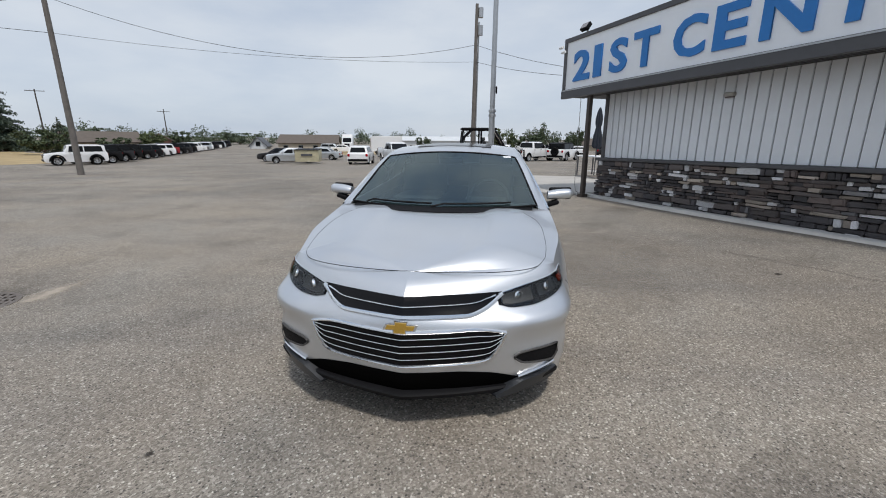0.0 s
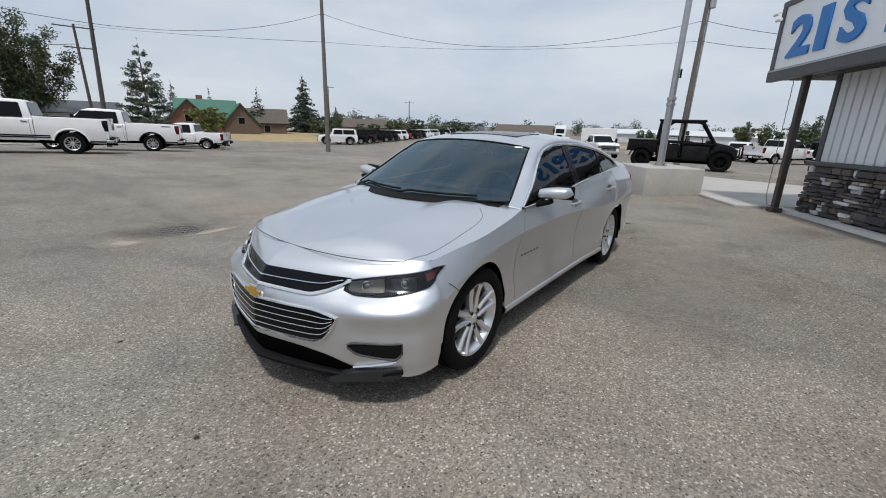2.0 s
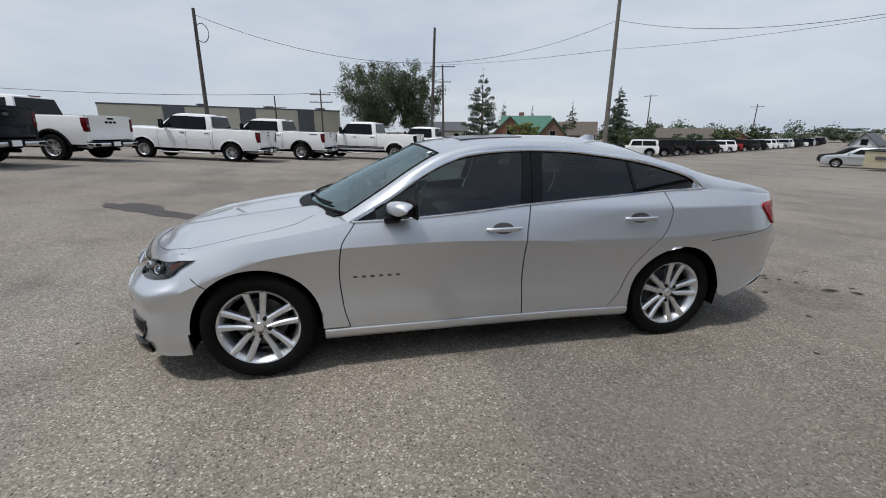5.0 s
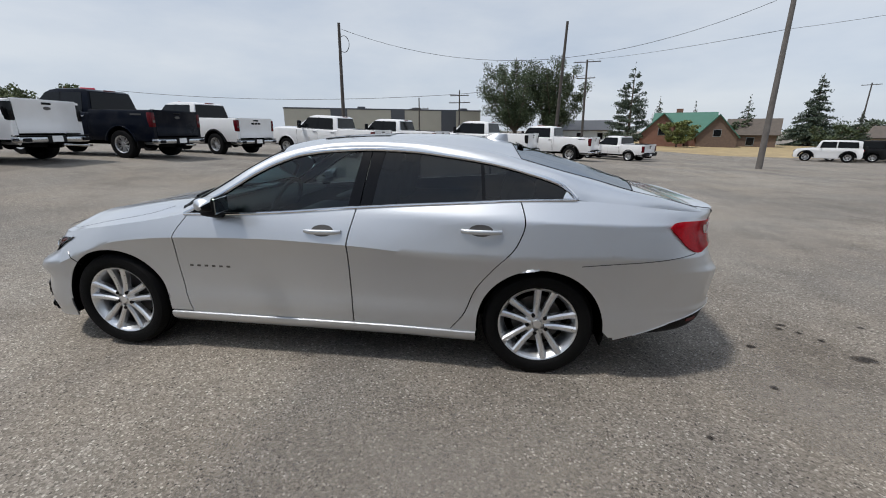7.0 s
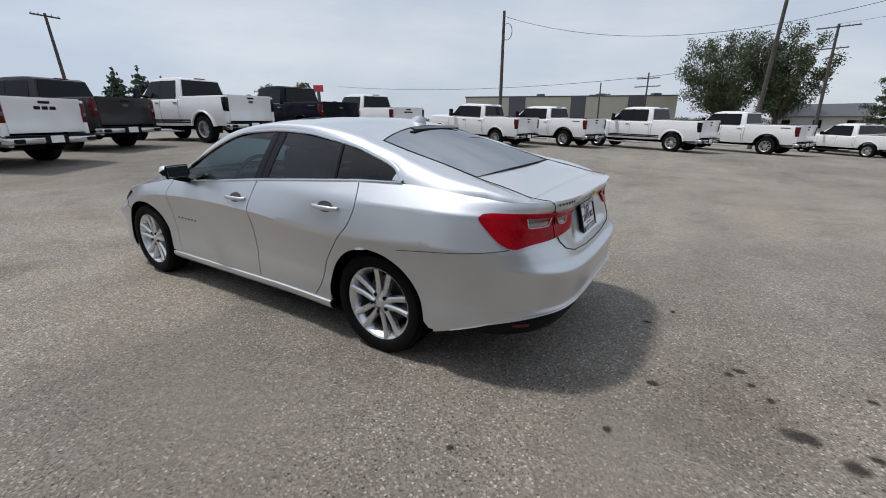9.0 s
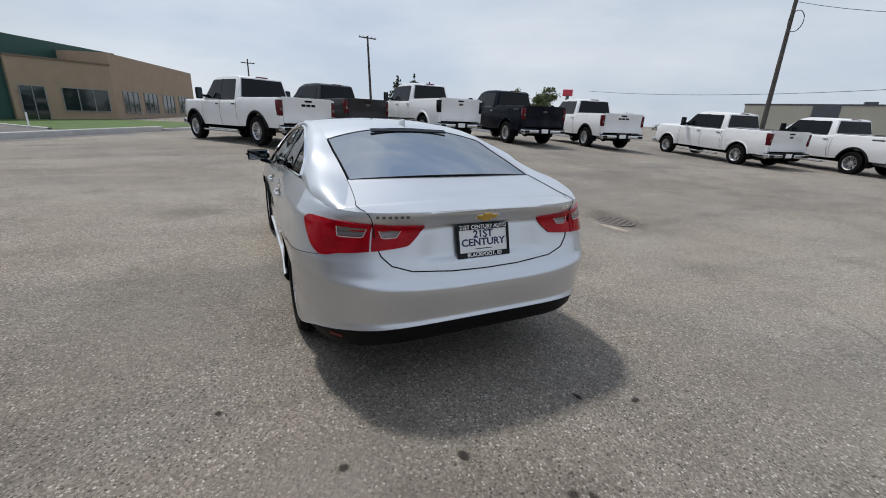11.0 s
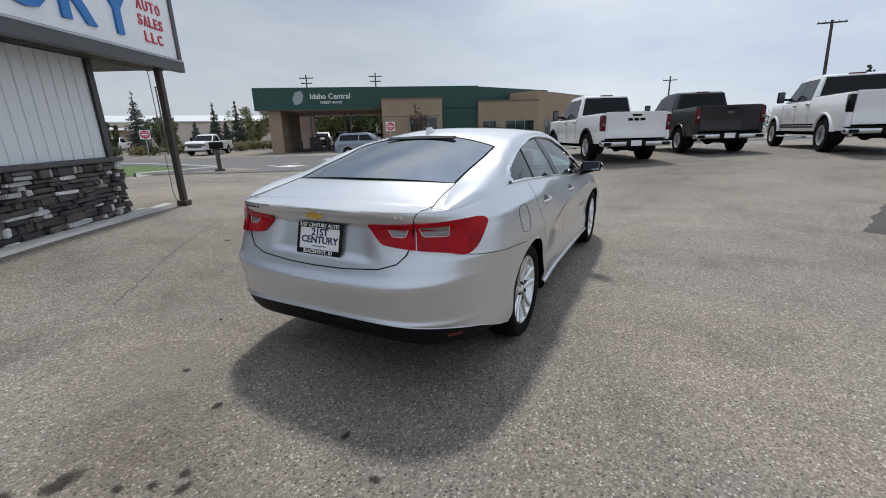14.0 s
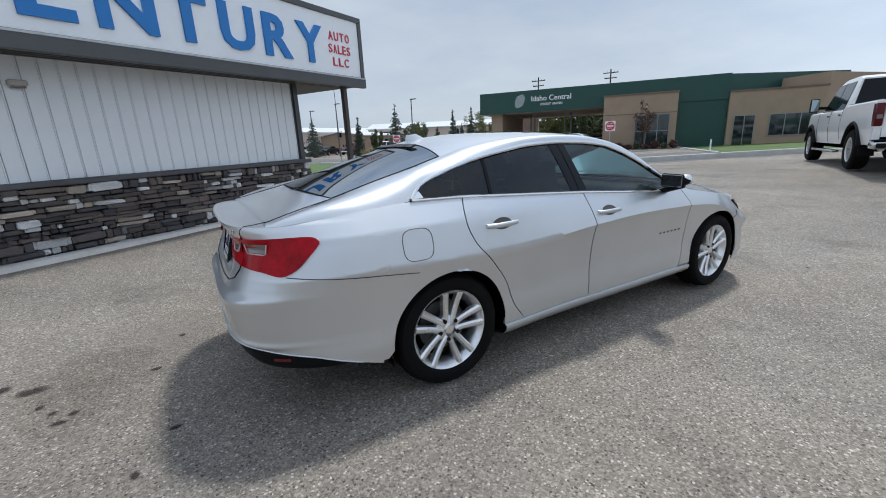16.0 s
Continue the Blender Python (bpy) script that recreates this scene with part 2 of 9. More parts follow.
def thicken(bm, t):
    """Gives an open sheet a back and edges, t metres behind its face."""
    bm.normal_update()
    faces = list(bm.faces)
    back = {v: bm.verts.new(v.co - v.normal * t) for v in list(bm.verts)}
    edges = [e for e in bm.edges if len(e.link_faces) == 1]
    for f in faces:
        bm.faces.new([back[v] for v in reversed(f.verts)])
    for e in edges:
        a, b = e.verts
        f = e.link_faces[0]
        i = list(f.verts).index(a)
        if f.verts[(i + 1) % len(f.verts)] is b:
            a, b = b, a
        bm.faces.new((a, b, back[b], back[a]))
    bm.normal_update()
    return bm


def box(bm, x0, x1, y0, y1, z0, z1, m=None, bevel=0.0, seg=1):
    r = bmesh.ops.create_cube(bm, size=1)
    for v in r["verts"]:
        v.co = Vector(((x0 + x1) / 2 + v.co.x * (x1 - x0), (y0 + y1) / 2 + v.co.y * (y1 - y0), (z0 + z1) / 2 + v.co.z * (z1 - z0)))
    if bevel:
        es = {e for v in r["verts"] for e in v.link_edges}
        rr = bmesh.ops.bevel(bm, geom=list(es), offset=bevel, segments=seg, affect="EDGES", profile=0.5)
        vs = list({v for f in rr["faces"] for v in f.verts} | {v for v in r["verts"] if v.is_valid})
    else:
        vs = r["verts"]
    if m is not None:
        bmesh.ops.transform(bm, matrix=m, verts=vs)
    return bm


def boxed(*a, **k):
    return box(bmesh.new(), *a, **k)


def lathe(profile, n=48, axis="x"):
    """Turns (radius, along) pairs about the x axis, or about z."""
    rows = []
    for r, a in profile:
        ring = []
        for i in range(n):
            c, s = math.cos(2 * math.pi * i / n), math.sin(2 * math.pi * i / n)
            ring.append((a, r * c, r * s) if axis == "x" else (r * c, r * s, a))
        rows.append(ring)
    bm = sheet(rows, closed=True)
    bmesh.ops.recalc_face_normals(bm, faces=bm.faces)
    return bm


def rod(bm, a, b, r0, r1=None, n=10, caps=True):
    a, b = Vector(a), Vector(b)
    d = b - a
    r = bmesh.ops.create_cone(bm, cap_ends=caps, segments=n, radius1=r0, radius2=r0 if r1 is None else r1, depth=d.length)
    bmesh.ops.transform(bm, matrix=Matrix.Translation((a + b) / 2) @ d.to_track_quat("Z", "Y").to_matrix().to_4x4(), verts=r["verts"])
    return bm


def tube(pts, r, n=8, closed=False):
    """A round tube along points."""
    pts = [Vector(p) for p in pts]
    rows, last = [], None
    for i, p in enumerate(pts):
        d = (pts[(i + 1) % len(pts)] if closed or i + 1 < len(pts) else p) - (pts[i - 1] if closed or i else p)
        q = d.to_track_quat("Z", "Y")
        rows.append([p + q @ Vector((r * math.cos(2 * math.pi * k / n), r * math.sin(2 * math.pi * k / n), 0)) for k in range(n)])
    if closed:
        rows.append(rows[0])
    bm = sheet(rows, closed=True)
    bmesh.ops.recalc_face_normals(bm, faces=bm.faces)
    return bm


def words(name, text, size, material, parent, m, depth=0.002, align="CENTER", label="", stretch=1.0, shear=0.0, bold=0.0):
    """Raised letters in the built-in font, turned into a mesh; m: the pose of the middle of the line."""
    cu = bpy.data.curves.new(name, "FONT")
    cu.body, cu.size, cu.align_x, cu.align_y, cu.extrude, cu.shear, cu.offset = text, size, align, "CENTER", depth, shear, bold
    cu.resolution_u = 3
    tmp = bpy.data.objects.new(name, cu)
    scene.collection.objects.link(tmp)
    me = bpy.data.meshes.new_from_object(tmp.evaluated_get(bpy.context.evaluated_depsgraph_get()))
    bpy.data.objects.remove(tmp)
    me.transform(m @ Matrix.Diagonal((stretch, 1, 1, 1)))
    me.materials.clear()
    me.materials.append(material)
    ob = new(name, me)
    if parent:
        ob.parent = parent
    if label:
        ob["label"] = label
    return ob


def shape(pts, depth, m=None):
    """A flat outline (x, y) raised by depth along z."""
    bm = bmesh.new()
    f = bm.faces.new([bm.verts.new((*p, 0)) for p in pts])
    f.normal_update()
    if f.normal.z < 0:
        f.normal_flip()
    r = bmesh.ops.extrude_face_region(bm, geom=[f])
    bmesh.ops.translate(bm, vec=(0, 0, depth), verts=[v for v in r["geom"] if isinstance(v, bmesh.types.BMVert)])
    bmesh.ops.recalc_face_normals(bm, faces=bm.faces)
    if m is not None:
        bmesh.ops.transform(bm, matrix=m, verts=bm.verts)
    return bm

# ---------------- the silver sedan ----------------
# x: half width, y: back (the nose looks to -y), z: up
HUB_Y, HUB_Z, ARCH = 1.415, 0.335, 0.372
YA, YB = -1.80, 1.85
belt = spline([(-0.90, 0.952), (-0.56, 0.962), (-0.2, 0.981), (0.28, 1.019), (0.62, 1.042), (0.96, 1.064), (1.29, 1.085), (1.6, 1.094)])
top_line = spline([(-1.80, 0.792), (-1.6, 0.830), (-1.3, 0.878), (-1.0, 0.926), (-0.86, 0.953), (-0.56, 0.962), (-0.2, 0.981), (0.28, 1.019), (0.62, 1.042),
                   (0.96, 1.064), (1.29, 1.085), (1.6, 1.090), (1.8, 1.080), (2.05, 1.056), (2.25, 1.036), (2.30, 1.0345), (2.36, 1.034), (2.44, 1.034)])
plan = spline([(-1.8, 0.902), (-1.4, 0.914), (-0.9, 0.914), (-0.3, 0.918), (0.5, 0.926), (1.4, 0.952), (1.85, 0.940)])
crease = spline([(-1.8, 0.60), (-1.6, 0.68), (-1.3, 0.775), (-0.85, 0.815), (-0.3, 0.825), (0.28, 0.805), (0.7, 0.775), (1.0, 0.765), (1.3, 0.770), (1.8, 0.79), (2.45, 0.80)])
shoulder = spline([(0.2, 1.0), (0.9, 0.985), (1.4, 0.975), (2.45, 0.965)])
nose = spline([(0.10, -2.29), (0.2, -2.33), (0.3, -2.36), (0.45, -2.367), (0.58, -2.345), (0.66, -2.305), (0.72, -2.262), (0.77, -2.195), (0.80, -2.11), (0.86, -2.00)])
tail = spline([(0.10, 2.35), (0.2, 2.39), (0.34, 2.485), (0.44, 2.502), (0.462, 2.520), (0.485, 2.510), (0.56, 2.520), (0.63, 2.530), (0.648, 2.530), (0.660, 2.520), (0.69, 2.494), (0.717, 2.480), (0.77, 2.460), (0.90, 2.424), (0.940, 2.414), (0.950, 2.422), (0.98, 2.439), (1.02, 2.462), (1.036, 2.463), (1.05, 2.41)])
REAR_N = 5.2


def inset(y, z):
    """How far the side leans in from the widest outline at a height."""
    s = z - crease(y)
    b = smooth(0.1, 1.1, y)
    u = max(s, 0)
    up = (1 - b) * ((0.36 + 0.12 * smooth(-1.3, -1.75, y)) * u + 0.45 * u * u) + b * (0.235 * u + 0.02 * u * u + 0.48 * max(z - shoulder(y), 0))
    low = (0.42 - 0.20 * smooth(0.35, 1.0, y) + 0.12 * smooth(1.6, 2.0, y)) * max(-s, 0)
    low = 0.060 * (1 - math.exp(-low / 0.060))
    low -= 0.014 * smooth(0.50, 0.36, z)
    low += 0.035 * smooth(0.30, 0.20, z)
    low *= (1 - 0.25 * smooth(1.2, 2.0, y)) * (1 - 0.55 * smooth(-1.2, -1.75, y))
    return up + low


FRONT_N = 1.10


def front_m(z):
    """How boxy the front corner is at a height: the lamps sweep back above the bumper."""
    return 2.8 - 1.25 * smooth(0.54, 0.68, z)


def rear_m(z):
    """How boxy the rear corner is at a height: the boot's edge sweeps forward at the corners."""
    return 1.98 - 0.22 * smooth(0.90, 1.0, z)


def side_x(y, z):
    """Half the car's width at a place along it and a height."""
    if y < YA:
        w = plan(YA) - inset(YA, z)
        q = min(max((y - YA) / (nose(z) - YA), 0), 1)
        return w * (1 - q ** front_m(z)) ** (1 / FRONT_N)
    if y > YB:
        w = plan(YB) - inset(YB, z)
        q = min(max((y - YB) / (tail(z) - YB), 0), 1)
        return w * (1 - q ** rear_m(z)) ** (1 / REAR_N)
    return plan(y) - inset(y, z)


def front_pt(a, z, off=0.0):
    """A point of the front: a is the turn from the nose in degrees, past 90 it runs on along the fender."""
    s, a = (-1 if a < 0 else 1), abs(a)
    if a >= 90:
        y = YA + (a - 90) * 0.01
        return Vector((s * (side_x(y, z) + off), y, z))
    w = plan(YA) - inset(YA, z)
    t = radians(a)
    p = Vector((w * math.sin(t) ** (2 / FRONT_N), YA + (nose(z) - YA) * max(0.0, math.cos(t)) ** (2 / front_m(z)), z))
    n = Vector((math.sin(t) ** 1.3, -math.cos(t) ** 0.9, 0.35 if z > 0.68 else 0)).normalized()
    # a fold runs from the grille's corner to the wheel, with a hollow under it
    fold = 0.016 * math.exp(-(((z - 0.575) / 0.045) ** 2)) - 0.014 * math.exp(-(((z - 0.465) / 0.05) ** 2))
    p += n * (off + fold * smooth(0.50, 0.64, p.x) * smooth(90, 76, a))
    return Vector((s * p.x, p.y, p.z))


def rear_pt(a, z, off=0.0):
    s, a = (-1 if a < 0 else 1), abs(a)
    if a >= 90:
        y = YB - (a - 90) * 0.01
        return Vector((s * (side_x(y, z) + off), y, z))
    t = radians(a)
    w = plan(YB) - inset(YB, z)
    x = w * math.sin(t) ** (2 / REAR_N)
    lift = 0.055 * (x / 0.85) ** 2 * smooth(0.5, 0.62, z) * smooth(0.82, 0.74, z)
    pocket = 0.026 * smooth(0.40, 0.26, x + 0.25 * (z - 0.86)) * smooth(0.755, 0.80, z) * smooth(0.955, 0.935, z)
    p = Vector((x, YB + (tail(z - lift) - pocket - YB) * math.cos(t) ** (2 / rear_m(z)), z))
    n = Vector((math.sin(t) ** 1.5, math.cos(t) ** 0.9, 0)).normalized()
    p += n * off
    return Vector((s * p.x, p.y, p.z))


def a_front(x, z):
    """The turn at which the front has the half width x."""
    w = plan(YA) - inset(YA, z)
    return math.copysign(math.degrees(math.asin(min(1, (abs(x) / w) ** (FRONT_N / 2)))), x)


def a_rear(x, z):
    w = plan(YB) - inset(YB, z)
    return math.copysign(math.degrees(math.asin(min(1, (abs(x) / w) ** (REAR_N / 2)))), x)


def pane_x(y, z):
    """The side of the cabin above the belt line."""
    yy = min(max(y, -0.9), 1.6)
    h = max(z - belt(yy), 0)
    return side_x(y, min(z, top_line(y))) - 0.004 - 0.48 * h - 0.30 * h * h


def bottom_line(y):
    z = 0.292
    for c in (-HUB_Y, HUB_Y):
        d = abs(y - c)
        if d < ARCH:
            z = max(z, HUB_Z + math.sqrt(ARCH * ARCH - d * d))
    return z


car = thing("sedan", "silver four-door sedan parked on worn asphalt", "car")
HEART = (0, 0, 0.75)
SIDES = (1, -1)
seam_front = spline([(0.2, -0.860), (0.26, -0.873), (0.436, -0.915), (0.63, -0.929), (0.817, -0.907), (0.944, -0.825), (1.0, -0.79)])
seam_mid = spline([(0.2, 0.258), (0.284, 0.257), (0.576, 0.248), (0.797, 0.252), (1.009, 0.297), (1.1, 0.32)])
seam_rear = spline([(0.25, 0.86), (0.288, 0.884), (0.4, 0.969), (0.554, 1.032), (0.704, 1.144), (0.848, 1.269), (0.97, 1.309), (1.07, 1.285), (1.1, 1.27)])


def rise(y, w, lo, hi):
    """Height at a share w of a panel; one row of it follows the crease."""
    c = min(max(crease(y), lo + 0.04), hi - 0.04)
    return lo + (c - lo) * w / 0.6 if w < 0.6 else c + (hi - c) * (w - 0.6) / 0.4


def side_panel(s, yl, yr, low, high, nu=26, nv=25, gap=0.004):
    rows = []
    for j in range(nv + 1):
        w = j / nv
        row = []
        for i in range(nu + 1):
            u = 0.5 - 0.5 * math.cos(math.pi * i / nu) if nu > 30 else i / nu
            y = yl(0.6) * (1 - u) + yr(0.6) * u
            for _ in range(6):
                z = rise(y, w, low(y), high(y))
                y = (yl(z) + gap) * (1 - u) + (yr(z) - gap) * u
            row.append((s * side_x(y, z), y, z))
        rows.append(row)
    return thicken(sheet(rows, out=HEART), 0.012)


def const(v):
    return lambda q: v


for s in SIDES:
    # fender: from the front corner to the door, over the wheel arch
    cols = sorted({-1.80, -1.795, -1.045, -1.04} | {-HUB_Y - ARCH * math.cos(math.pi * k / 28) for k in range(29)} | {-1.04 + 0.02 * k for k in range(0, 11)})
    rows = []
    for w in range(0, 16):
        row = []
        for y in cols:
            if y > -1.05:
                u = (y + 1.05) / (cols[-1] + 1.05)
                z = rise(y, w / 15, bottom_line(y), top_line(y))
                for _ in range(4):
                    yy = -1.05 + u * (seam_front(z) - 0.003 + 1.05)
                    z = rise(yy, w / 15, bottom_line(yy), top_line(yy))
            else:
                yy = y
                lo = bottom_line(y) if abs(y + HUB_Y) < ARCH - 1e-6 else (0.335 if abs(y + HUB_Y) < ARCH + 0.02 else bottom_line(y))
                z = rise(y, w / 15, lo, top_line(y))
            row.append((s * side_x(yy, z), yy, z))
        rows.append(row)
    part("fender", thicken(sheet(rows, out=HEART), 0.014), M["silver"], car)
    door = part("front_door", side_panel(s, seam_front, seam_mid, const(0.286), belt), M["silver"], car, "silver front door with chrome-capped handle")
    door2 = part("rear_door", side_panel(s, seam_mid, seam_rear, const(0.286), belt), M["silver"], car, "silver rear door with dark tinted window")
    # rear quarter: from the door seam over the arch to the corner
    rows = []
    for w in np.linspace(0, 1, 49):
        zl = 0.286 + (top_line(1.27) - 0.286) * w
        lft = (seam_rear(zl) + 0.003, zl)
        if w < 0.5:
            a = math.pi - (w / 0.5) * math.pi / 2 + 0.13 * (1 - w / 0.5)
            rgt = (HUB_Y + ARCH * math.cos(a), HUB_Z + ARCH * math.sin(a))
        else:
            zt = HUB_Z + ARCH
            rgt = (HUB_Y, zt + (top_line(HUB_Y) - zt) * (w - 0.5) / 0.5)
        row = []
        for u in np.linspace(0, 1, 21):
            y, z = lft[0] + (rgt[0] - lft[0]) * u, lft[1] + (rgt[1] - lft[1]) * u
            if w == 1:
                z = top_line(y)
            row.append((s * side_x(y, z), y, z))
        rows.append(row)
    part("quarter_panel", thicken(sheet(rows, out=HEART), 0.012), M["silver"], car)
    cols = sorted({HUB_Y + ARCH * math.sin(math.pi / 2 * k / 16) for k in range(17)} | {1.82, 1.85})
    rows = []
    for w in np.linspace(0, 1, 41):
        row = []
        for y in cols:
            lo, mid_, hi = max(bottom_line(y), 0.335 if y < 1.780 else 0.30), shoulder(y), top_line(y)
            z = lo + (mid_ - lo) * w / 0.75 if w < 0.75 else mid_ + (hi - mid_) * (w - 0.75) / 0.25
            row.append((s * side_x(y, z), y, z))
        rows.append(row)
    part("quarter_panel", thicken(sheet(rows, out=HEART), 0.012), M["silver"], car)
    # rocker under the doors
    rows = []
    for y in np.linspace(-1.035, 1.04, 40):
        x = side_x(y, 0.286)
        rows.append([(s * (x - 0.01), y, 0.286), (s * (x + 0.012), y, 0.278), (s * (x + 0.014), y, 0.262), (s * (x + 0.004), y, 0.235), (s * (x - 0.03), y, 0.205), (s * (x - 0.10), y, 0.20)])
    part("rocker_panel", sheet(rows, out=HEART), M["silver"], car)
    # arch liners, dark
    for c in (-HUB_Y, HUB_Y):
        rows = []
        for k in range(25):
            a = math.pi * (k / 24) * 1.18 - 0.09 * math.pi
            p = (c + (ARCH + 0.012) * math.cos(a), max(0.16, HUB_Z + (ARCH + 0.012) * math.sin(a)))
            rows.append([(s * (side_x(min(max(p[0], -1.8), 1.8), 0.5) - 0.012), *p), (s * 0.55, *p)])
        part("wheel_arch", sheet(rows), M["void"], car, "black wheel arch liner")
        lip = [(s * (side_x(c + ARCH * math.cos(a), HUB_Z + ARCH * math.sin(a)) - 0.010), c + (ARCH + 0.003) * math.cos(a), HUB_Z + (ARCH + 0.003) * math.sin(a)) for a in np.linspace(-0.02, math.pi + 0.02, 40)]
        part("arch_lip", tube(lip, 0.009, 8), M["void"], car)

# front fascia, from arch to arch round the nose
ANG = [-90 + 180 * k / 72 for k in range(73)]


def fascia_top(a):
    return 0.80 + 0.0 * a


rows = [[front_pt(a, (0.235 - 0.04 * smooth(62, 78, abs(a))) * (1 - w) + fascia_top(a) * w) for a in ANG] for w in np.linspace(0, 1, 34)]
part("front_bumper", thicken(sheet(rows, out=HEART), 0.01), M["silver"], car, "silver front bumper with chrome-framed grilles")
# hood with the fender tops; the middle is raised by two soft folds
hood_mid = spline([(-2.11, 0.800), (-2.03, 0.834), (-1.9, 0.872), (-1.6, 0.925), (-1.3, 0.962), (-1.1, 0.982), (-0.86, 1.00)])


def hood_z(x, y, xb, zb):
    q = min(1, abs(x) / max(xb, 1e-4))
    fold = 0.012 * smooth(0.34, 0.50, q) * smooth(0.95, 0.62, q) * smooth(-2.12, -1.8, y)
    return zb + (hood_mid(y) - zb) * (1 - q**2.6) + fold * 1.4


edge = [front_pt(a, 0.80) for a in np.linspace(0, 90, 26)] + [Vector((side_x(y, top_line(y)), y, top_line(y))) for y in np.linspace(-1.77, -0.86, 26)]
rows = [[(q * e.x, e.y, hood_z(q * e.x, e.y, e.x, e.z)) for q in np.linspace(-1, 1, 41)] for e in edge]
part("hood", thicken(sheet(rows, out=HEART), 0.012), M["silver"], car, "silver hood with soft folds and a dark shut line")


def top_pt(x, y, up=0.0):
    i = min(range(len(edge)), key=lambda k: abs(edge[k].y - y))
    e = edge[i]
    j = max(1, min(len(edge) - 1, i if e.y > y else i + 1))
    e0, e1 = edge[j - 1], edge[j]
    t = (y - e0.y) / (e1.y - e0.y) if abs(e1.y - e0.y) > 1e-6 else 0
    xb, zb = e0.x + (e1.x - e0.x) * t, e0.z + (e1.z - e0.z) * t
    return Vector((x, y, hood_z(x, y, max(xb, abs(x)), zb) + up))


# shut line of the hood: a U from cowl to cowl
shut = [(-0.64, -1.07), (-0.735, -1.19), (-0.765, -1.36), (-0.768, -1.56), (-0.75, -1.75), (-0.695, -1.89), (-0.60, -1.98), (-0.41, -2.055), (-0.2, -2.09), (0, -2.104)]
ux, uy = spline([(k, p[0]) for k, p in enumerate(shut)]), spline([(k, p[1]) for k, p in enumerate(shut)])
line = [(ux(k), uy(k)) for k in np.linspace(0, 9, 70)]
line = line + [(-x, y) for x, y in reversed(line[:-1])]
part("hood_seam", tube([top_pt(x, y, -0.0012) for x, y in line], 0.0024, 6), M["satin_black"], car, "dark shut line round the hood")

# rear fascia
def rear_low(a):
    return 0.466 - 0.070 * (abs(a) / 60) ** 2 if abs(a) < 60 else 0.396 - 0.112 * (abs(a) - 60) / 30


rows = []
HALF = [math.degrees(math.asin((0.036 * k / 0.92) ** (REAR_N / 2))) for k in range(22)]
HALF += list(np.linspace(HALF[-1], 90, 22)[1:])
RANG = [-a for a in HALF[:0:-1]] + HALF
for w in np.linspace(0, 1, 90):
    row = []
    for a in RANG:
        zt = 1.035
        for _ in range(6):
            zt = top_line(rear_pt(a, zt).y)
        z = rear_low(a) * (1 - w) + zt * w
        row.append(rear_pt(a, z))
    rows.append(row)
part("rear_bumper", thicken(sheet(rows, out=HEART), 0.012), M["silver"], car, "silver rear end with a crisp bumper ledge")

# upper strip: windscreen pillar, roof rail, rear pillar down to the boot
L = [(-0.86, 0.953), (-0.593, 1.091), (-0.394, 1.212), (-0.242, 1.284), (-0.093, 1.330), (0.123, 1.355), (0.36, 1.363), (0.617, 1.354), (0.862, 1.327),
     (1.12, 1.288), (1.34, 1.234), (1.52, 1.172), (1.600, 1.095), (1.80, 1.080), (2.05, 1.056), (2.25, 1.037), (2.30, 1.036)]
U = [(0.770, -0.90, 0.975), (0.700, -0.65, 1.122), (0.640, -0.44, 1.250), (0.590, -0.265, 1.336), (0.565, -0.12, 1.372), (0.560, 0.10, 1.402), (0.557, 0.36, 1.412), (0.562, 0.62, 1.406),
     (0.572, 0.87, 1.386), (0.583, 1.09, 1.354), (0.596, 1.28, 1.306), (0.602, 1.48, 1.250), (0.606, 1.72, 1.188), (0.612, 1.95, 1.124), (0.650, 2.13, 1.083), (0.690, 2.25, 1.053), (0.70, 2.295, 1.042)]
KS = list(range(len(L)))
low_y, low_z = spline([(k, L[k][0]) for k in KS]), spline([(k, L[k][1]) for k in KS])
up_x, up_y, up_z = (spline([(k, U[k][c]) for k in KS]) for c in range(3))
glass_top = spline(L[:13])


def low_pt(k):
    y, z = low_y(k), low_z(k)
    return Vector((pane_x(y, z) if k < 12 else side_x(y, top_line(y)) - 0.004 * max(0, 13 - k), y, z))


def up_pt(k):
    return Vector((up_x(k), up_y(k), up_z(k)))


for s in SIDES:
    rows = []
    for k in np.linspace(0, 16, 129):
        a, b = low_pt(k), up_pt(k)
        row = []
        for v in np.linspace(0, 1, 9):
            p = a.lerp(b, v)
            n = Vector((0.75, 0, 0.66))
            p += n * (0.020 * math.sin(math.pi * v) * smooth(0, 2, k) * smooth(15.8, 13, k) + 0.030 * math.sin(math.pi * v) * smooth(9.5, 12, k) * smooth(16, 13.5, k))
            row.append((s * p.x, p.y, p.z))
        rows.append(row)
    part("roof_rail", thicken(sheet(rows, out=HEART), 0.014), M["silver"], car)

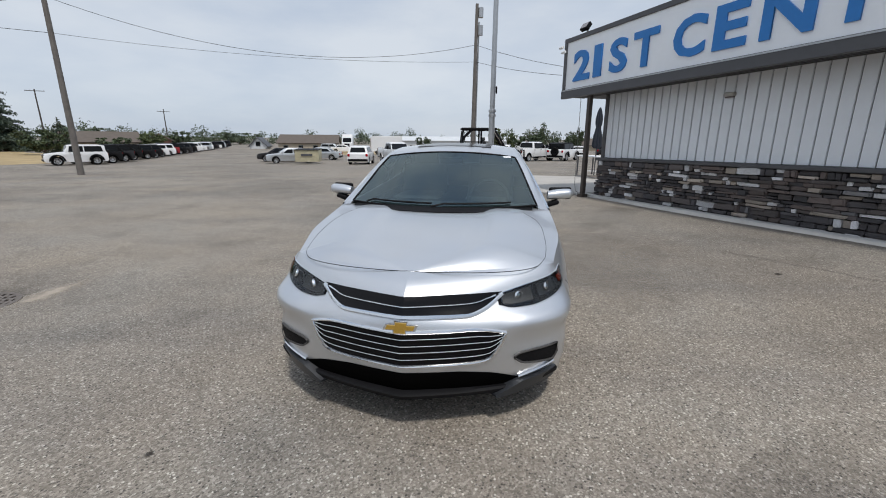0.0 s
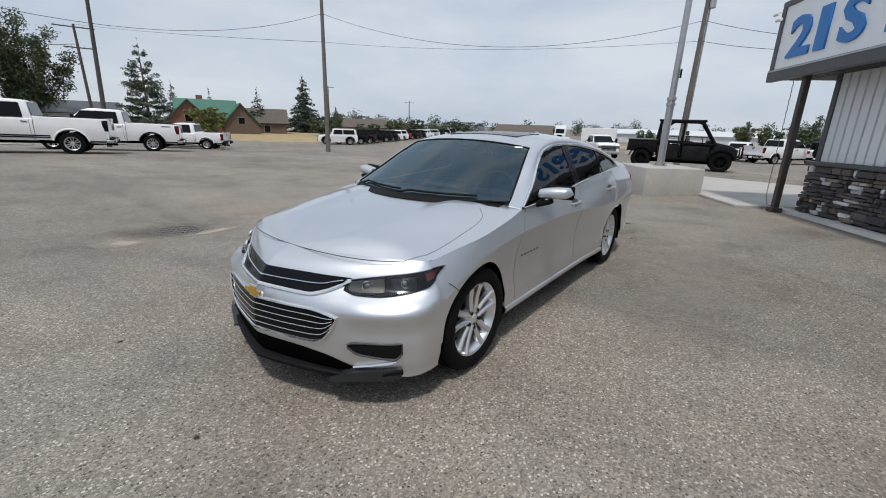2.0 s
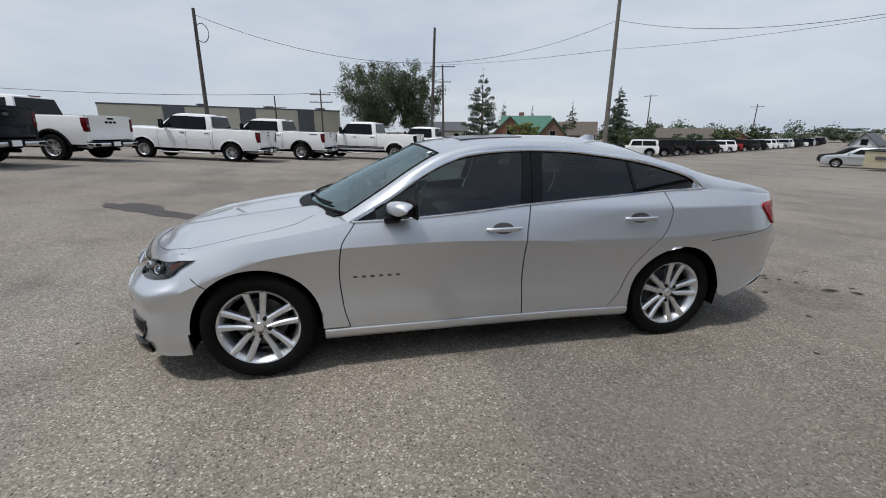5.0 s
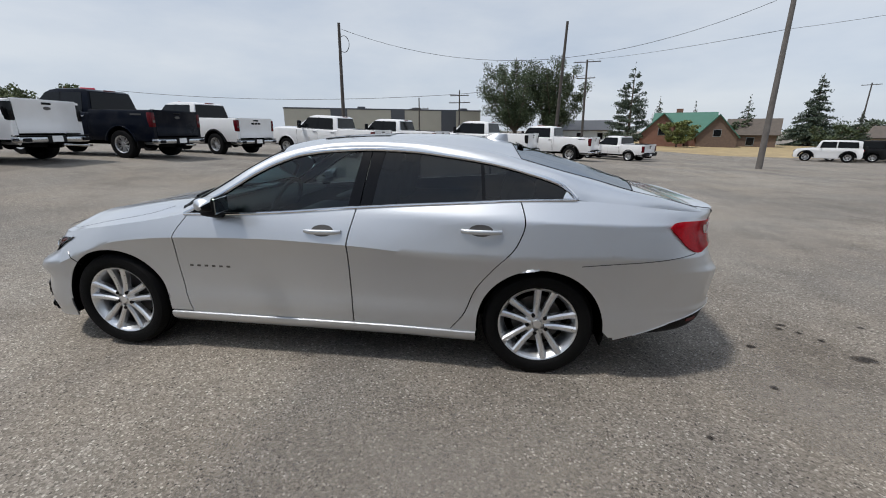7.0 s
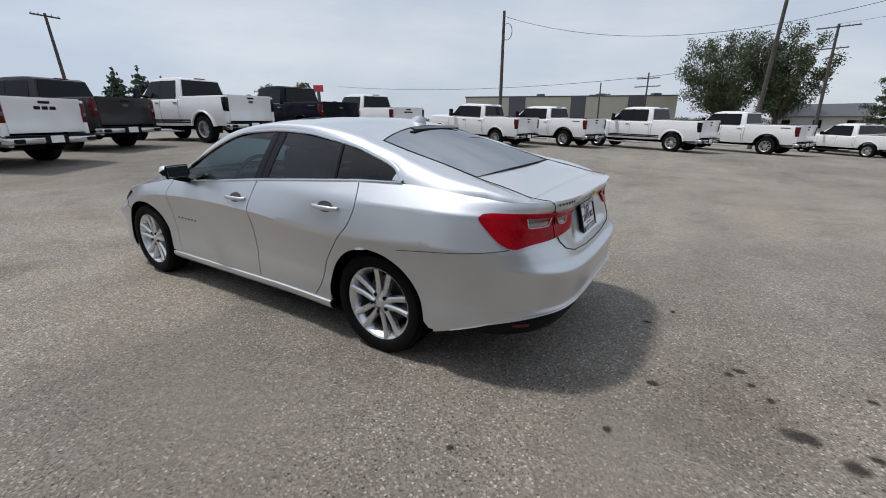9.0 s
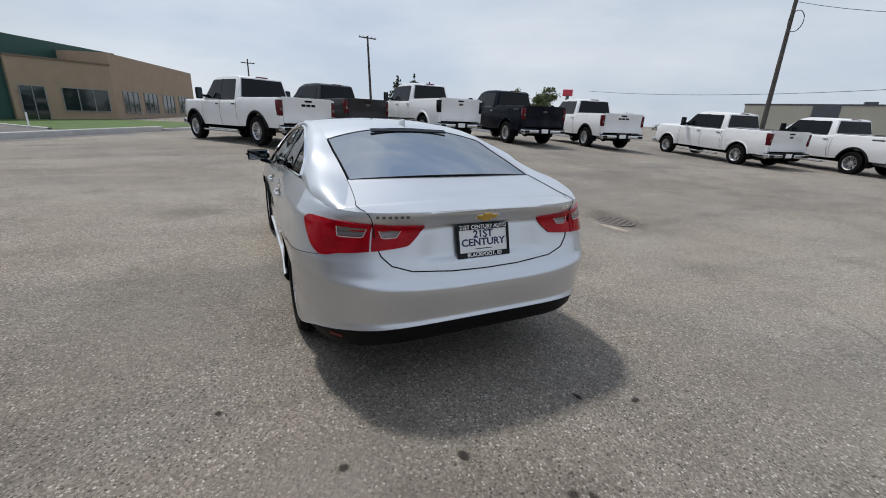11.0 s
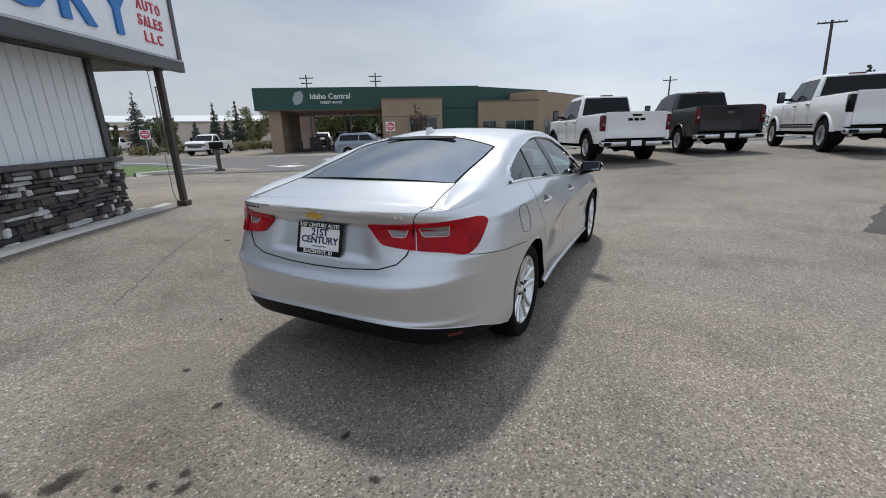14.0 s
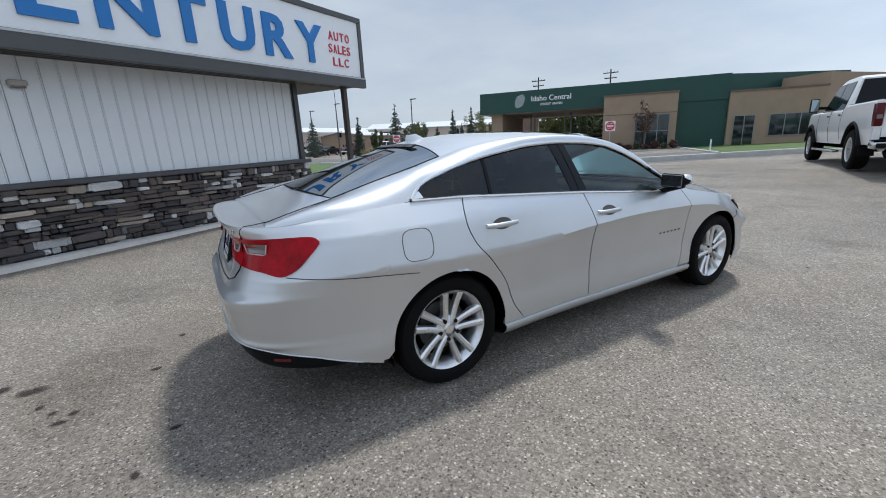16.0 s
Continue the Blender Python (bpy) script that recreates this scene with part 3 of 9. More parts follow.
# roof skin
roof_mid = spline([(-0.36, 1.378), (-0.2, 1.412), (0.1, 1.440), (0.45, 1.450), (0.8, 1.446), (1.1, 1.416), (1.27, 1.380)])
rows = []
for t in np.linspace(0, 1, 30):
    k = 3 + 7 * t
    e = up_pt(k)
    row = []
    for q in np.linspace(-1, 1, 25):
        y0, y1 = -0.34 + 0.08 * q * q, 1.23 + 0.05 * q * q
        y = e.y * q * q + (y0 + (1.23 - y0) * t) * (1 - q * q) if True else e.y
        y = (-0.34 + 1.57 * t) * (1 - q * q) + e.y * q * q
        zc = roof_mid(y)
        row.append((q * e.x, y, e.z + (zc - e.z) * (1 - abs(q) ** 2.3)))
    rows.append(row)
part("roof", thicken(sheet(rows, out=HEART), 0.012), M["silver"], car)
roof_front, roof_back = rows[0], rows[-1]

# windscreen and rear window, each between its pillars
rows = []
for t in np.linspace(0, 1, 22):
    k = 0.12 + (3 - 0.12) * t
    e = up_pt(k)
    yc, zc = -1.14 + (-0.34 + 1.14) * t, 0.990 + (1.380 - 0.990) * t + 0.006 * math.sin(math.pi * t)
    rows.append([(q * (e.x - 0.004), yc * (1 - q * q) + e.y * q * q, zc + (e.z - zc) * abs(q) ** 2.2) for q in np.linspace(-1, 1, 31)])
part("windscreen", sheet(rows, out=HEART), M["windshield"], car, "tinted windscreen with a small white sticker")
frit = [Vector(p) for p in rows[0]] + [Vector(r[-1]) for r in rows[1:]] + [Vector(p) for p in reversed(rows[-1])] + [Vector(r[0]) for r in reversed(rows[:-1])]
part("windscreen_seal", tube(frit, 0.008, 6), M["black_plastic"], car)
WS = rows
rows = []
for t in np.linspace(0, 1, 20):
    k = 10 + 3.0 * t
    e = up_pt(k)
    yc, zc = 1.23 + (2.02 - 1.23) * t, 1.386 + (1.146 - 1.386) * t + 0.012 * math.sin(math.pi * t)
    rows.append([(q * (e.x - 0.012), yc * (1 - q * q) + e.y * q * q, zc + (e.z - zc) * abs(q) ** 2.2) for q in np.linspace(-1, 1, 29)])
part("rear_window", sheet(rows, out=HEART), M["rear_glass"], car, "dark tinted rear window")
frit = [Vector(p) for p in rows[0]] + [Vector(r[-1]) for r in rows[1:]] + [Vector(p) for p in reversed(rows[-1])] + [Vector(r[0]) for r in reversed(rows[:-1])]
part("rear_window_seal", tube(frit, 0.004, 6), M["black_plastic"], car)
part("brake_light", thicken(sheet([[(x, 1.275 + 0.02 * k, 1.387 - 0.008 * k - 0.05 * x * x) for x in np.linspace(-0.29, 0.29, 9)] for k in range(3)], out=HEART), 0.01), M["gloss_black"], car, "dark high-mounted brake light strip")
# boot lid
rows = []
for t in np.linspace(0, 1, 16):
    e = up_pt(13 + 3 * t)
    yc = 2.02 + (2.30 - 2.02) * t
    rows.append([(q * e.x, yc * (1 - q * q) + e.y * q * q, e.z + (0.014 + 0.006 * math.sin(math.pi * t)) * (1 - abs(q) ** 2.4)) for q in np.linspace(-1, 1, 33)])
ed = side_x(2.30, 1.0345)
rows.append([(q * ed, 2.301, 1.0345 + 0.0205 * (1 - abs(q) ** 2.4)) for q in np.linspace(-1, 1, 33)])
for a in np.linspace(60, 0, 14):
    zt = 1.035
    for _ in range(6):
        zt = top_line(rear_pt(a, zt).y)
    e = rear_pt(a, zt)
    if e.y > 2.30:
        u = (e.y - 2.30) / (tail(1.045) - 2.30)
        rows.append([(q * e.x, e.y, e.z + 0.0205 * (1 - abs(q) ** 2.4) * (1 - u)) for q in np.linspace(-1, 1, 33)])
part("boot_lid", thicken(sheet(rows, out=HEART), 0.010), M["silver"], car, "silver boot lid with a ducktail edge")
bc = [(a_rear(x, z), z) for x, z in ((0.60, 0.985), (0.588, 0.88), (0.566, 0.82), (0.52, 0.774), (0.42, 0.742), (0.2, 0.722), (0, 0.717))]
bc = [rear_pt(a, z, 0.001) for a, z in bc] + [rear_pt(-a, z, 0.001) for a, z in reversed(bc[:-1])]
part("boot_seam", tube(bc, 0.0036, 6), M["gloss_black"], car, "dark shut line of the boot lid")
for s in SIDES:
    sl = []
    for k in np.linspace(13.0, 15.6, 20):
        q = min(1.0, (0.612 + 0.014 * (k - 13)) / up_x(k))
        yc = 2.02 + 0.28 * (k - 13) / 3
        sl.append(Vector((s * q * up_x(k), yc * (1 - q * q) + up_y(k) * q * q, up_z(k) + 0.0015 + 0.018 * (1 - q ** 2.4))))
    sl += [Vector((s * abs(p.x), p.y, p.z)) for p in (Vector((0.642, 2.345, 1.0415)), Vector((0.630, rear_pt(a_rear(0.630, 1.034), 1.034).y - 0.006, 1.0380)), rear_pt(a_rear(0.616, 1.022), 1.022, 0.0012), rear_pt(a_rear(0.604, 1.0), 1.0, 0.0012), rear_pt(a_rear(0.60, 0.985), 0.985, 0.0012))]
    part("boot_seam", tube(sl, 0.0022, 5), M["gloss_black"], car)

# side glass, pillars and chrome
def side_glass(s, y0, y1, slant0, slant1, inn=0.010, n=20):
    rows = []
    for w in np.linspace(0, 1, 9):
        row = []
        for u in np.linspace(0, 1, n):
            ya, yb = y0 + slant0 * w, y1 + slant1 * w
            y = ya + (yb - ya) * u
            lo, hi = belt(min(max(y, -0.9), 1.6)) + 0.008, glass_top(y) - 0.006
            z = lo + (max(hi, lo) - lo) * w
            row.append((s * (pane_x(y, z) - inn), y, z))
        rows.append(row)
    return sheet(rows, out=HEART)


for s in SIDES:
    part("front_window", side_glass(s, -0.70, 0.245, 0.0, 0.06), M["front_glass"], car, "lightly tinted front door window")
    part("rear_window_side", side_glass(s, 0.385, 1.062, 0.055, -0.02), M["dark_glass"], car, "dark tinted rear door window")
    part("quarter_window", side_glass(s, 1.076, 1.53, -0.02, 0.0), M["dark_glass"], car, "dark tinted quarter window")
    part("middle_pillar", thicken(side_glass(s, 0.24, 0.312, 0.06, 0.045, 0.006, 6), 0.01), M["gloss_black"], car)
    part("middle_pillar", thicken(side_glass(s, 0.319, 0.388, 0.045, 0.055, 0.006, 6), 0.01), M["gloss_black"], car)
    part("mirror_triangle", thicken(side_glass(s, -0.84, -0.695, 0.0, 0.0, 0.005, 6), 0.01), M["gloss_black"], car)
    part("window_bar", thicken(side_glass(s, 1.059, 1.079, -0.02, -0.02, 0.005, 4), 0.01), M["gloss_black"], car)
    part("window_corner", thicken(side_glass(s, 1.515, 1.592, 0.03, 0.0, 0.001, 6), 0.008), M["chrome"], car)
    lower = [Vector((s * (pane_x(y, belt(y)) + 0.004), y, belt(y) + 0.002)) for y in np.linspace(-0.84, 1.592, 62)]
    upper = [Vector((s * (pane_x(y, glass_top(y)) + 0.003), y, glass_top(y) - 0.004)) for y in np.linspace(-0.84, 1.592, 72)]
    part("belt_trim", tube(lower, 0.009, 8), M["chrome"], car, "chrome strip under the side windows")
    part("window_trim", tube(upper, 0.0120, 8), M["chrome"], car, "chrome arc over the side windows")
    inner = [p + Vector((-s * 0.012, 0, -0.012)) for p in upper]
    part("window_seal", tube(inner, 0.008, 6), M["black_plastic"], car)
    # handles
    for y0 in (-0.018, 0.945):
        z = 0.884 if y0 < 0.5 else 0.918
        rows = []
        for u in np.linspace(0, 1, 16):
            y = y0 + 0.235 * u
            bow = 0.026 * math.sin(math.pi * u) ** 0.5 + 0.006
            h = 0.015 * (0.75 + 0.25 * math.sin(math.pi * u))
            x = side_x(y, z)
            rows.append([(s * (x + bow * 0.45 + 0.010 * math.cos(a) + bow * 0.5), y, z + h * math.sin(a)) for a in np.linspace(0, 2 * math.pi, 12, endpoint=False)])
        bm = sheet(rows, closed=True)
        bmesh.ops.holes_fill(bm, edges=bm.edges)
        bmesh.ops.recalc_face_normals(bm, faces=bm.faces)
        part("door_handle", bm, M["silver"], car, "silver door handle")
        # flat dark patch on the door skin, painted for the shade behind the handle
        cup = [[(s * (side_x(y0 + 0.115 + 0.07 * math.cos(a) * r, z + 0.003 + 0.034 * r * math.sin(a)) + 0.0015), y0 + 0.115 + 0.07 * math.cos(a) * r, z + 0.003 + 0.034 * r * math.sin(a)) for a in np.linspace(0, 2 * math.pi, 20)] for r in (0.02, 0.5, 1.0)]
        part("handle_recess", sheet(cup, out=HEART), M["disc"], car, "flat dark patch painted as the shade behind the door handle")
    # mirror: silver cap, black lower shell
    rows = []
    for u in np.linspace(0, 1, 18):
        x = 0.865 + 0.225 * u
        c = -0.585 + 0.045 * u
        size = max(0.05, 1 - 0.30 * (1 - u) ** 3 - 0.22 * u * u - 0.75 * max(0.0, u - 0.86) / 0.14)
        up_, dn_, d = 0.056 * size, 0.036 * size, 0.072 * size
        ring = []
        for a in np.linspace(0, 2 * math.pi, 24, endpoint=False):
            ca, sa = math.cos(a), math.sin(a)
            ring.append((s * x, c + d * math.copysign(abs(ca) ** 0.8, ca), 1.032 + 0.016 * u + (up_ if sa > 0 else dn_) * math.copysign(abs(sa) ** 0.7, sa)))
        rows.append(ring)
    bm = sheet(rows, closed=True)
    bmesh.ops.holes_fill(bm, edges=bm.edges)
    bmesh.ops.recalc_face_normals(bm, faces=bm.faces)
    mirror = part("door_mirror", bm, M["silver"], car, "silver door mirror on a black foot")
    back = [[(p[0], p[1] + 0.003, 1.035 + (p[2] - 1.035) * 1.04) for p in r[-10:] + r[:3]] for r in rows]
    part("mirror_shell", sheet(back), M["black_plastic"], mirror, "black rear shell of the mirror")
    part("mirror_face", boxed(-0.086, 0.086, -0.004, 0.004, -0.044, 0.044, pose(s * 0.978, -0.484, 1.046, 0, 0, s * 11), 0.003), M["mirror"], mirror, "mirror glass")
    part("mirror_housing", boxed(-0.096, 0.098, -0.012, 0.004, -0.051, 0.051, pose(s * 0.978, -0.489, 1.046, 0, 0, s * 11), 0.010), M["black_plastic"], mirror)
    part("mirror_foot", box(bmesh.new(), -0.10, 0.06, -0.05, 0.045, -0.022, 0.016, pose(s * 0.90, -0.60, 0.975, 0, s * -18, 0), 0.014, 2), M["black_plastic"], mirror)
    # side badge: six small raised bars, too small to read
    for k in range(6):
        y = -0.835 + 0.052 * k
        part("side_badge", box(bmesh.new(), -0.002, 0.002, -0.013, 0.013, -0.007, 0.007, pose(s * (side_x(y, 0.618) + 0.001), y, 0.618), 0.002), M["disc"], car)
    # front corner seam, side marker seam
    part("bumper_seam", tube([(s * (side_x(y, z) + 0.0005), y, z) for y, z in zip(np.linspace(-1.74, -1.64, 8), np.linspace(0.675, 0.590, 8))], 0.0025, 5), M["gloss_black"], car)
    part("bumper_seam", tube([rear_pt(s * a, 0.812 - 0.0011 * (a - 47), 0.0012) for a in np.linspace(47, 112, 30)], 0.0024, 5), M["satin_black"], car)
fl = []
for a in np.linspace(0, 2 * math.pi, 33)[:-1]:
    fy, fz_ = 1.62 + 0.085 * math.copysign(abs(math.cos(a)) ** 0.6, math.cos(a)), 0.885 + 0.080 * math.copysign(abs(math.sin(a)) ** 0.6, math.sin(a))
    fl.append((-(side_x(fy, fz_) + 0.0006), fy, fz_))
part("fuel_flap", tube(fl, 0.0022, 5, True), M["disc"], car, "rounded fuel flap outline")

# ---- front details ----
def band(pt, pts_top, pts_low, off, n=40, thick=0.012):
    """A raised panel on the front or rear between two lines of (turn, height)."""
    f, g = spline(pts_top), spline(pts_low)
    a0, a1 = pts_top[0][0], pts_top[-1][0]
    rows = []
    for w in np.linspace(0, 1, 7):
        rows.append([pt(a, g(a) + (f(a) - g(a)) * w, off) for a in np.linspace(a0, a1, n)])
    return thicken(sheet(rows, out=HEART), thick)


def mirrored(pts):
    """Half a line, nose to corner, made whole."""
    return [(-a, z) for a, z in reversed(pts)] + [p for p in pts if p[0] > 0]


def fx(pts):
    return [(a_front(x, z), z) for x, z in pts]


ug_top = mirrored(fx([(0, 0.716), (0.2, 0.713), (0.36, 0.709), (0.496, 0.706)]))
ug_low = mirrored(fx([(0, 0.634), (0.15, 0.630), (0.32, 0.627), (0.40, 0.646), (0.496, 0.702)]))
part("upper_grille", band(front_pt, ug_top, ug_low, 0.003), M["gloss_black"], car, "narrow black upper grille")
mid = [(a, (0.50 * f_ + 0.50 * g_)) for a, f_, g_ in ((a, spline(ug_top)(a), spline(ug_low)(a)) for a in np.linspace(ug_top[0][0], ug_top[-1][0], 25))]
mz = spline(mid)
part("grille_bar", tube([front_pt(a, mz(a), 0.012) for a in np.linspace(mid[0][0] + 3, mid[-1][0] - 3, 50)], 0.004, 6), M["chrome"], car, "thin chrome grille bar")
lz = spline(ug_low)
part("grille_frame", tube([front_pt(a, lz(a) - 0.008, 0.003) for a in np.linspace(ug_low[0][0], ug_low[-1][0], 60)], 0.012, 8), M["chrome"], car, "chrome lower edge of the upper grille")
lg_top = mirrored(fx([(0, 0.556), (0.2, 0.558), (0.36, 0.560), (0.46, 0.548), (0.522, 0.532)]))
lg_low = mirrored(fx([(0, 0.375), (0.2, 0.376), (0.36, 0.380), (0.43, 0.392), (0.48, 0.440), (0.522, 0.526)]))
part("lower_grille", band(front_pt, lg_top, lg_low, 0.003), M["gloss_black"], car, "wide black lower grille with chrome bars")
ft, fl_ = spline(lg_top), spline(lg_low)
for f in (0.24, 0.45, 0.64, 0.83):
    pts = [front_pt(a, fl_(a) + (ft(a) - fl_(a)) * f, 0.014) for a in np.linspace(lg_top[0][0] * 0.97, lg_top[-1][0] * 0.97, 50)]
    part("grille_bar", tube(pts, 0.0022, 6), M["satin"], car, "thin chrome grille bar")
ring = [front_pt(a, fl_(a), 0.007) for a in np.linspace(lg_top[0][0], lg_top[-1][0], 60)] + [front_pt(a, ft(a), 0.007) for a in np.linspace(lg_top[-1][0], lg_top[0][0], 60)]
part("grille_frame", tube(ring, 0.0085, 8, True), M["chrome"], car, "chrome frame of the lower grille")
bow = shape([(-0.090, -0.014), (-0.075, 0.018), (-0.030, 0.018), (-0.030, 0.034), (0.038, 0.034), (0.038, 0.018), (0.090, 0.018), (0.075, -0.014), (0.030, -0.014), (0.030, -0.034), (-0.038, -0.034), (-0.038, -0.014)], 0.010, pose(0, -2.355, 0.588, 90, 0, 0))
emblem = part("emblem", bow, M["chrome"], car, "chrome-edged gold cross emblem", False)
bow = shape([(-0.076, -0.009), (-0.066, 0.013), (-0.025, 0.013), (-0.025, 0.028), (0.032, 0.028), (0.032, 0.013), (0.076, 0.013), (0.066, -0.009), (0.025, -0.009), (0.025, -0.028), (-0.032, -0.028), (-0.032, -0.009)], 0.006, pose(0, -2.363, 0.588, 90, 0, 0))
part("emblem_face", bow, M["gold"], emblem, "", False)
# lower intake and lip
it, il = mirrored(fx([(0, 0.335), (0.25, 0.332), (0.44, 0.312), (0.56, 0.275), (0.61, 0.254)])), mirrored(fx([(0, 0.225), (0.25, 0.224), (0.46, 0.222), (0.61, 0.235)]))
part("lower_intake", band(front_pt, it, il, 0.003), M["void"], car, "black lower air intake")
rows = []
for x in np.linspace(-0.80, 0.80, 81):
    a, k = a_front(x, 0.24), abs(x) / 0.80
    zt, fwd = 0.224 + 0.046 * smooth(0.70, 1.0, k), 0.052 - 0.028 * k
    rows.append([front_pt(a, zt, -0.03), front_pt(a, zt - 0.004, fwd * 0.6), front_pt(a, zt - 0.014, fwd), front_pt(a, zt - 0.034, fwd + 0.002), front_pt(a, zt - 0.044, fwd - 0.012), front_pt(a, 0.170, -0.10), front_pt(a, 0.168, -0.4)])
part("front_lip", sheet(rows, out=HEART), M["black_plastic"], car, "black lower front lip")
for s in SIDES:
    # the corner blades of the lip, standing proud of the bumper
    rows = []
    for x in np.linspace(0.455, 0.80, 16):
        u = (x - 0.455) / 0.345
        a = a_front(x, 0.25)
        zt, zb = 0.184 + 0.054 * min(1, u / 0.4) + 0.036 * u, 0.168 + 0.036 * u
        rows.append([front_pt(s * a, zt, 0.001), front_pt(s * a, zt - 0.004, 0.046 * (1 - u) + 0.016), front_pt(s * a, zb, 0.054 * (1 - u) + 0.016), front_pt(s * a, zb - 0.004, -0.02)])
    part("lip_flap", thicken(sheet(rows, out=HEART), 0.006), M["satin_black"], car, "dark grey corner blade of the lip")
    part("lip_trim", tube([front_pt(s * a_front(x, 0.3), 0.264 + 0.25 * (x - 0.60), 0.008) for x in np.linspace(0.60, 0.79, 14)], 0.009, 6), M["chrome"], car, "bright trim under the fog lamp")
    # fog lamp pocket
    ft_, fb_ = fx([(0.575, 0.392), (0.60, 0.405), (0.70, 0.412), (0.812, 0.412)]), fx([(0.575, 0.380), (0.62, 0.347), (0.70, 0.335), (0.79, 0.325), (0.812, 0.36)])
    ft_, fb_ = [(s * a, z) for a, z in ft_][::s], [(s * a, z) for a, z in fb_][::s]
    part("fog_pocket", band(front_pt, ft_, fb_, 0.002, 20), M["black_plastic"], car, "black fog lamp pocket")
    fz, gz = spline(ft_), spline(fb_)
    loop = [front_pt(a, fz(a), 0.006) for a in np.linspace(ft_[0][0], ft_[-1][0], 16)] + [front_pt(a, gz(a), 0.006) for a in np.linspace(ft_[-1][0], ft_[0][0], 16)]
    part("fog_frame", tube(loop, 0.006, 6, True), M["disc"], car, "grey frame of the fog lamp pocket")
    # headlamp
    ht = [(46, 0.694), (53, 0.712), (61, 0.728), (72, 0.744), (84, 0.758), (92, 0.765), (98, 0.767)]
    hb = [(46, 0.650), (51, 0.634), (57, 0.634), (67, 0.646), (78, 0.672), (86, 0.702), (92, 0.732), (98, 0.764)]
    ht, hb = [(s * a, z) for a, z in ht][::s], [(s * a, z) for a, z in hb][::s]
    lamp = part("headlight", band(front_pt, ht, hb, 0.003, 30), M["gloss_black"], car, "dark headlight with clear cover and amber corner")
    tz, bz = spline(ht), spline(hb)

    def lamp_pt(a, f, off):
        return front_pt(s * a, bz(s * a) + (tz(s * a) - bz(s * a)) * f, off)

    for a0, a1, f0, f1, mat, nm, lb in ((47.5, 59.5, 0.20, 0.86, "disc", "projector_shell", "grey projector housing"), (62.5, 73, 0.24, 0.80, "satin_black", "projector_shell", ""), (79, 92, 0.36, 0.80, "amber", "side_marker", "amber corner reflector")):
        rows = [[lamp_pt(a, f, 0.006 + 0.003 * math.sin(math.pi * (a - a0) / (a1 - a0))) for a in np.linspace(a0, a1, 9)] for f in np.linspace(f0, f1, 5)]
        part(nm, thicken(sheet(rows, out=HEART), 0.004), M[mat], lamp, lb)
    for ac, rad in ((53.5, 0.029), (67.5, 0.026)):
        c0, c1 = lamp_pt(ac, 0.54, 0.004), lamp_pt(ac, 0.54, 0.024)
        turn = (c1 - c0).to_track_quat("X", "Z").to_matrix().to_4x4()
        ring_ = lathe([(rad * 0.80, -0.004), (rad * 0.84, 0.006), (rad, 0.008), (rad * 1.06, 0.0), (rad, -0.006)], 20)
        bmesh.ops.transform(ring_, matrix=Matrix.Translation(c0 + (c1 - c0) * 0.25) @ turn, verts=ring_.verts)
        part("projector_ring", ring_, M["chrome"], lamp, "chrome ring round the projector")
        eye_ = lathe([(0.0, 0.012), (rad * 0.4, 0.010), (rad * 0.7, 0.003), (rad * 0.8, -0.004)], 20)
        bmesh.ops.transform(eye_, matrix=Matrix.Translation(c0 + (c1 - c0) * 0.15) @ turn, verts=eye_.verts)
        part("lens", eye_, M["mirror"], lamp)
    rows = [[lamp_pt(a, f, 0.010) for a in np.linspace(46.5, 97.5, 30)] for f in np.linspace(0.02, 0.98, 6)]
    part("cover", sheet(rows, out=HEART), M["lamp_glass"], lamp, "clear headlight cover")
    part("lamp_trim", tube([lamp_pt(a, 1.02, 0.004) for a in np.linspace(46.5, 98, 30)], 0.004, 6), M["chrome"], lamp, "bright strip over the headlight")
    # tail lamp, split by the boot seam
    def rx(pts):
        return [(a_rear(x, z), z) for x, z in pts]

    for nm, tt, bb in (("tail_light", [(a_rear(0.60, 0.97), 0.973), (45, 0.988), (56, 0.990), (61, 0.985), (63, 0.968)], [(a_rear(0.60, 0.97), 0.846), (35, 0.834), (45, 0.817), (52, 0.842), (58, 0.895), (63, 0.957)]),
                       ("boot_light", rx([(0.345, 0.954), (0.42, 0.958), (0.52, 0.964), (0.592, 0.972)]), rx([(0.345, 0.946), (0.39, 0.900), (0.44, 0.864), (0.592, 0.848)]))):
        a0, a1 = tt[0][0], tt[-1][0]
        tt, bb = [(s * a, z) for a, z in tt][::s], [(s * a, z) for a, z in bb][::s]
        tl = part(nm, band(rear_pt, tt, bb, 0.012, 30, 0.02), M["red_lens"], car, "glossy red tail light with a clear window")
        t_, b_ = spline(tt), spline(bb)

        def lens_pt(a, f, off):
            return rear_pt(s * a, b_(s * a) + (t_(s * a) - b_(s * a)) * f, off)

        w0, w1, f0, f1 = (a0 + 2, a0 + 17, 0.56, 0.84) if nm == "tail_light" else (a0 + (a1 - a0) * 0.36, a0 + (a1 - a0) * 0.84, 0.52, 0.80)
        rows = [[lens_pt(a, f, 0.0145) for a in np.linspace(w0 + (1 - f) * 2.0, w1 - (1 - f) * 3.0, 9)] for f in np.linspace(f0, f1, 4)]
        part("reversing_window", thicken(sheet(rows, out=HEART), 0.004), M["clear_lens"], tl, "clear window in the red lens")
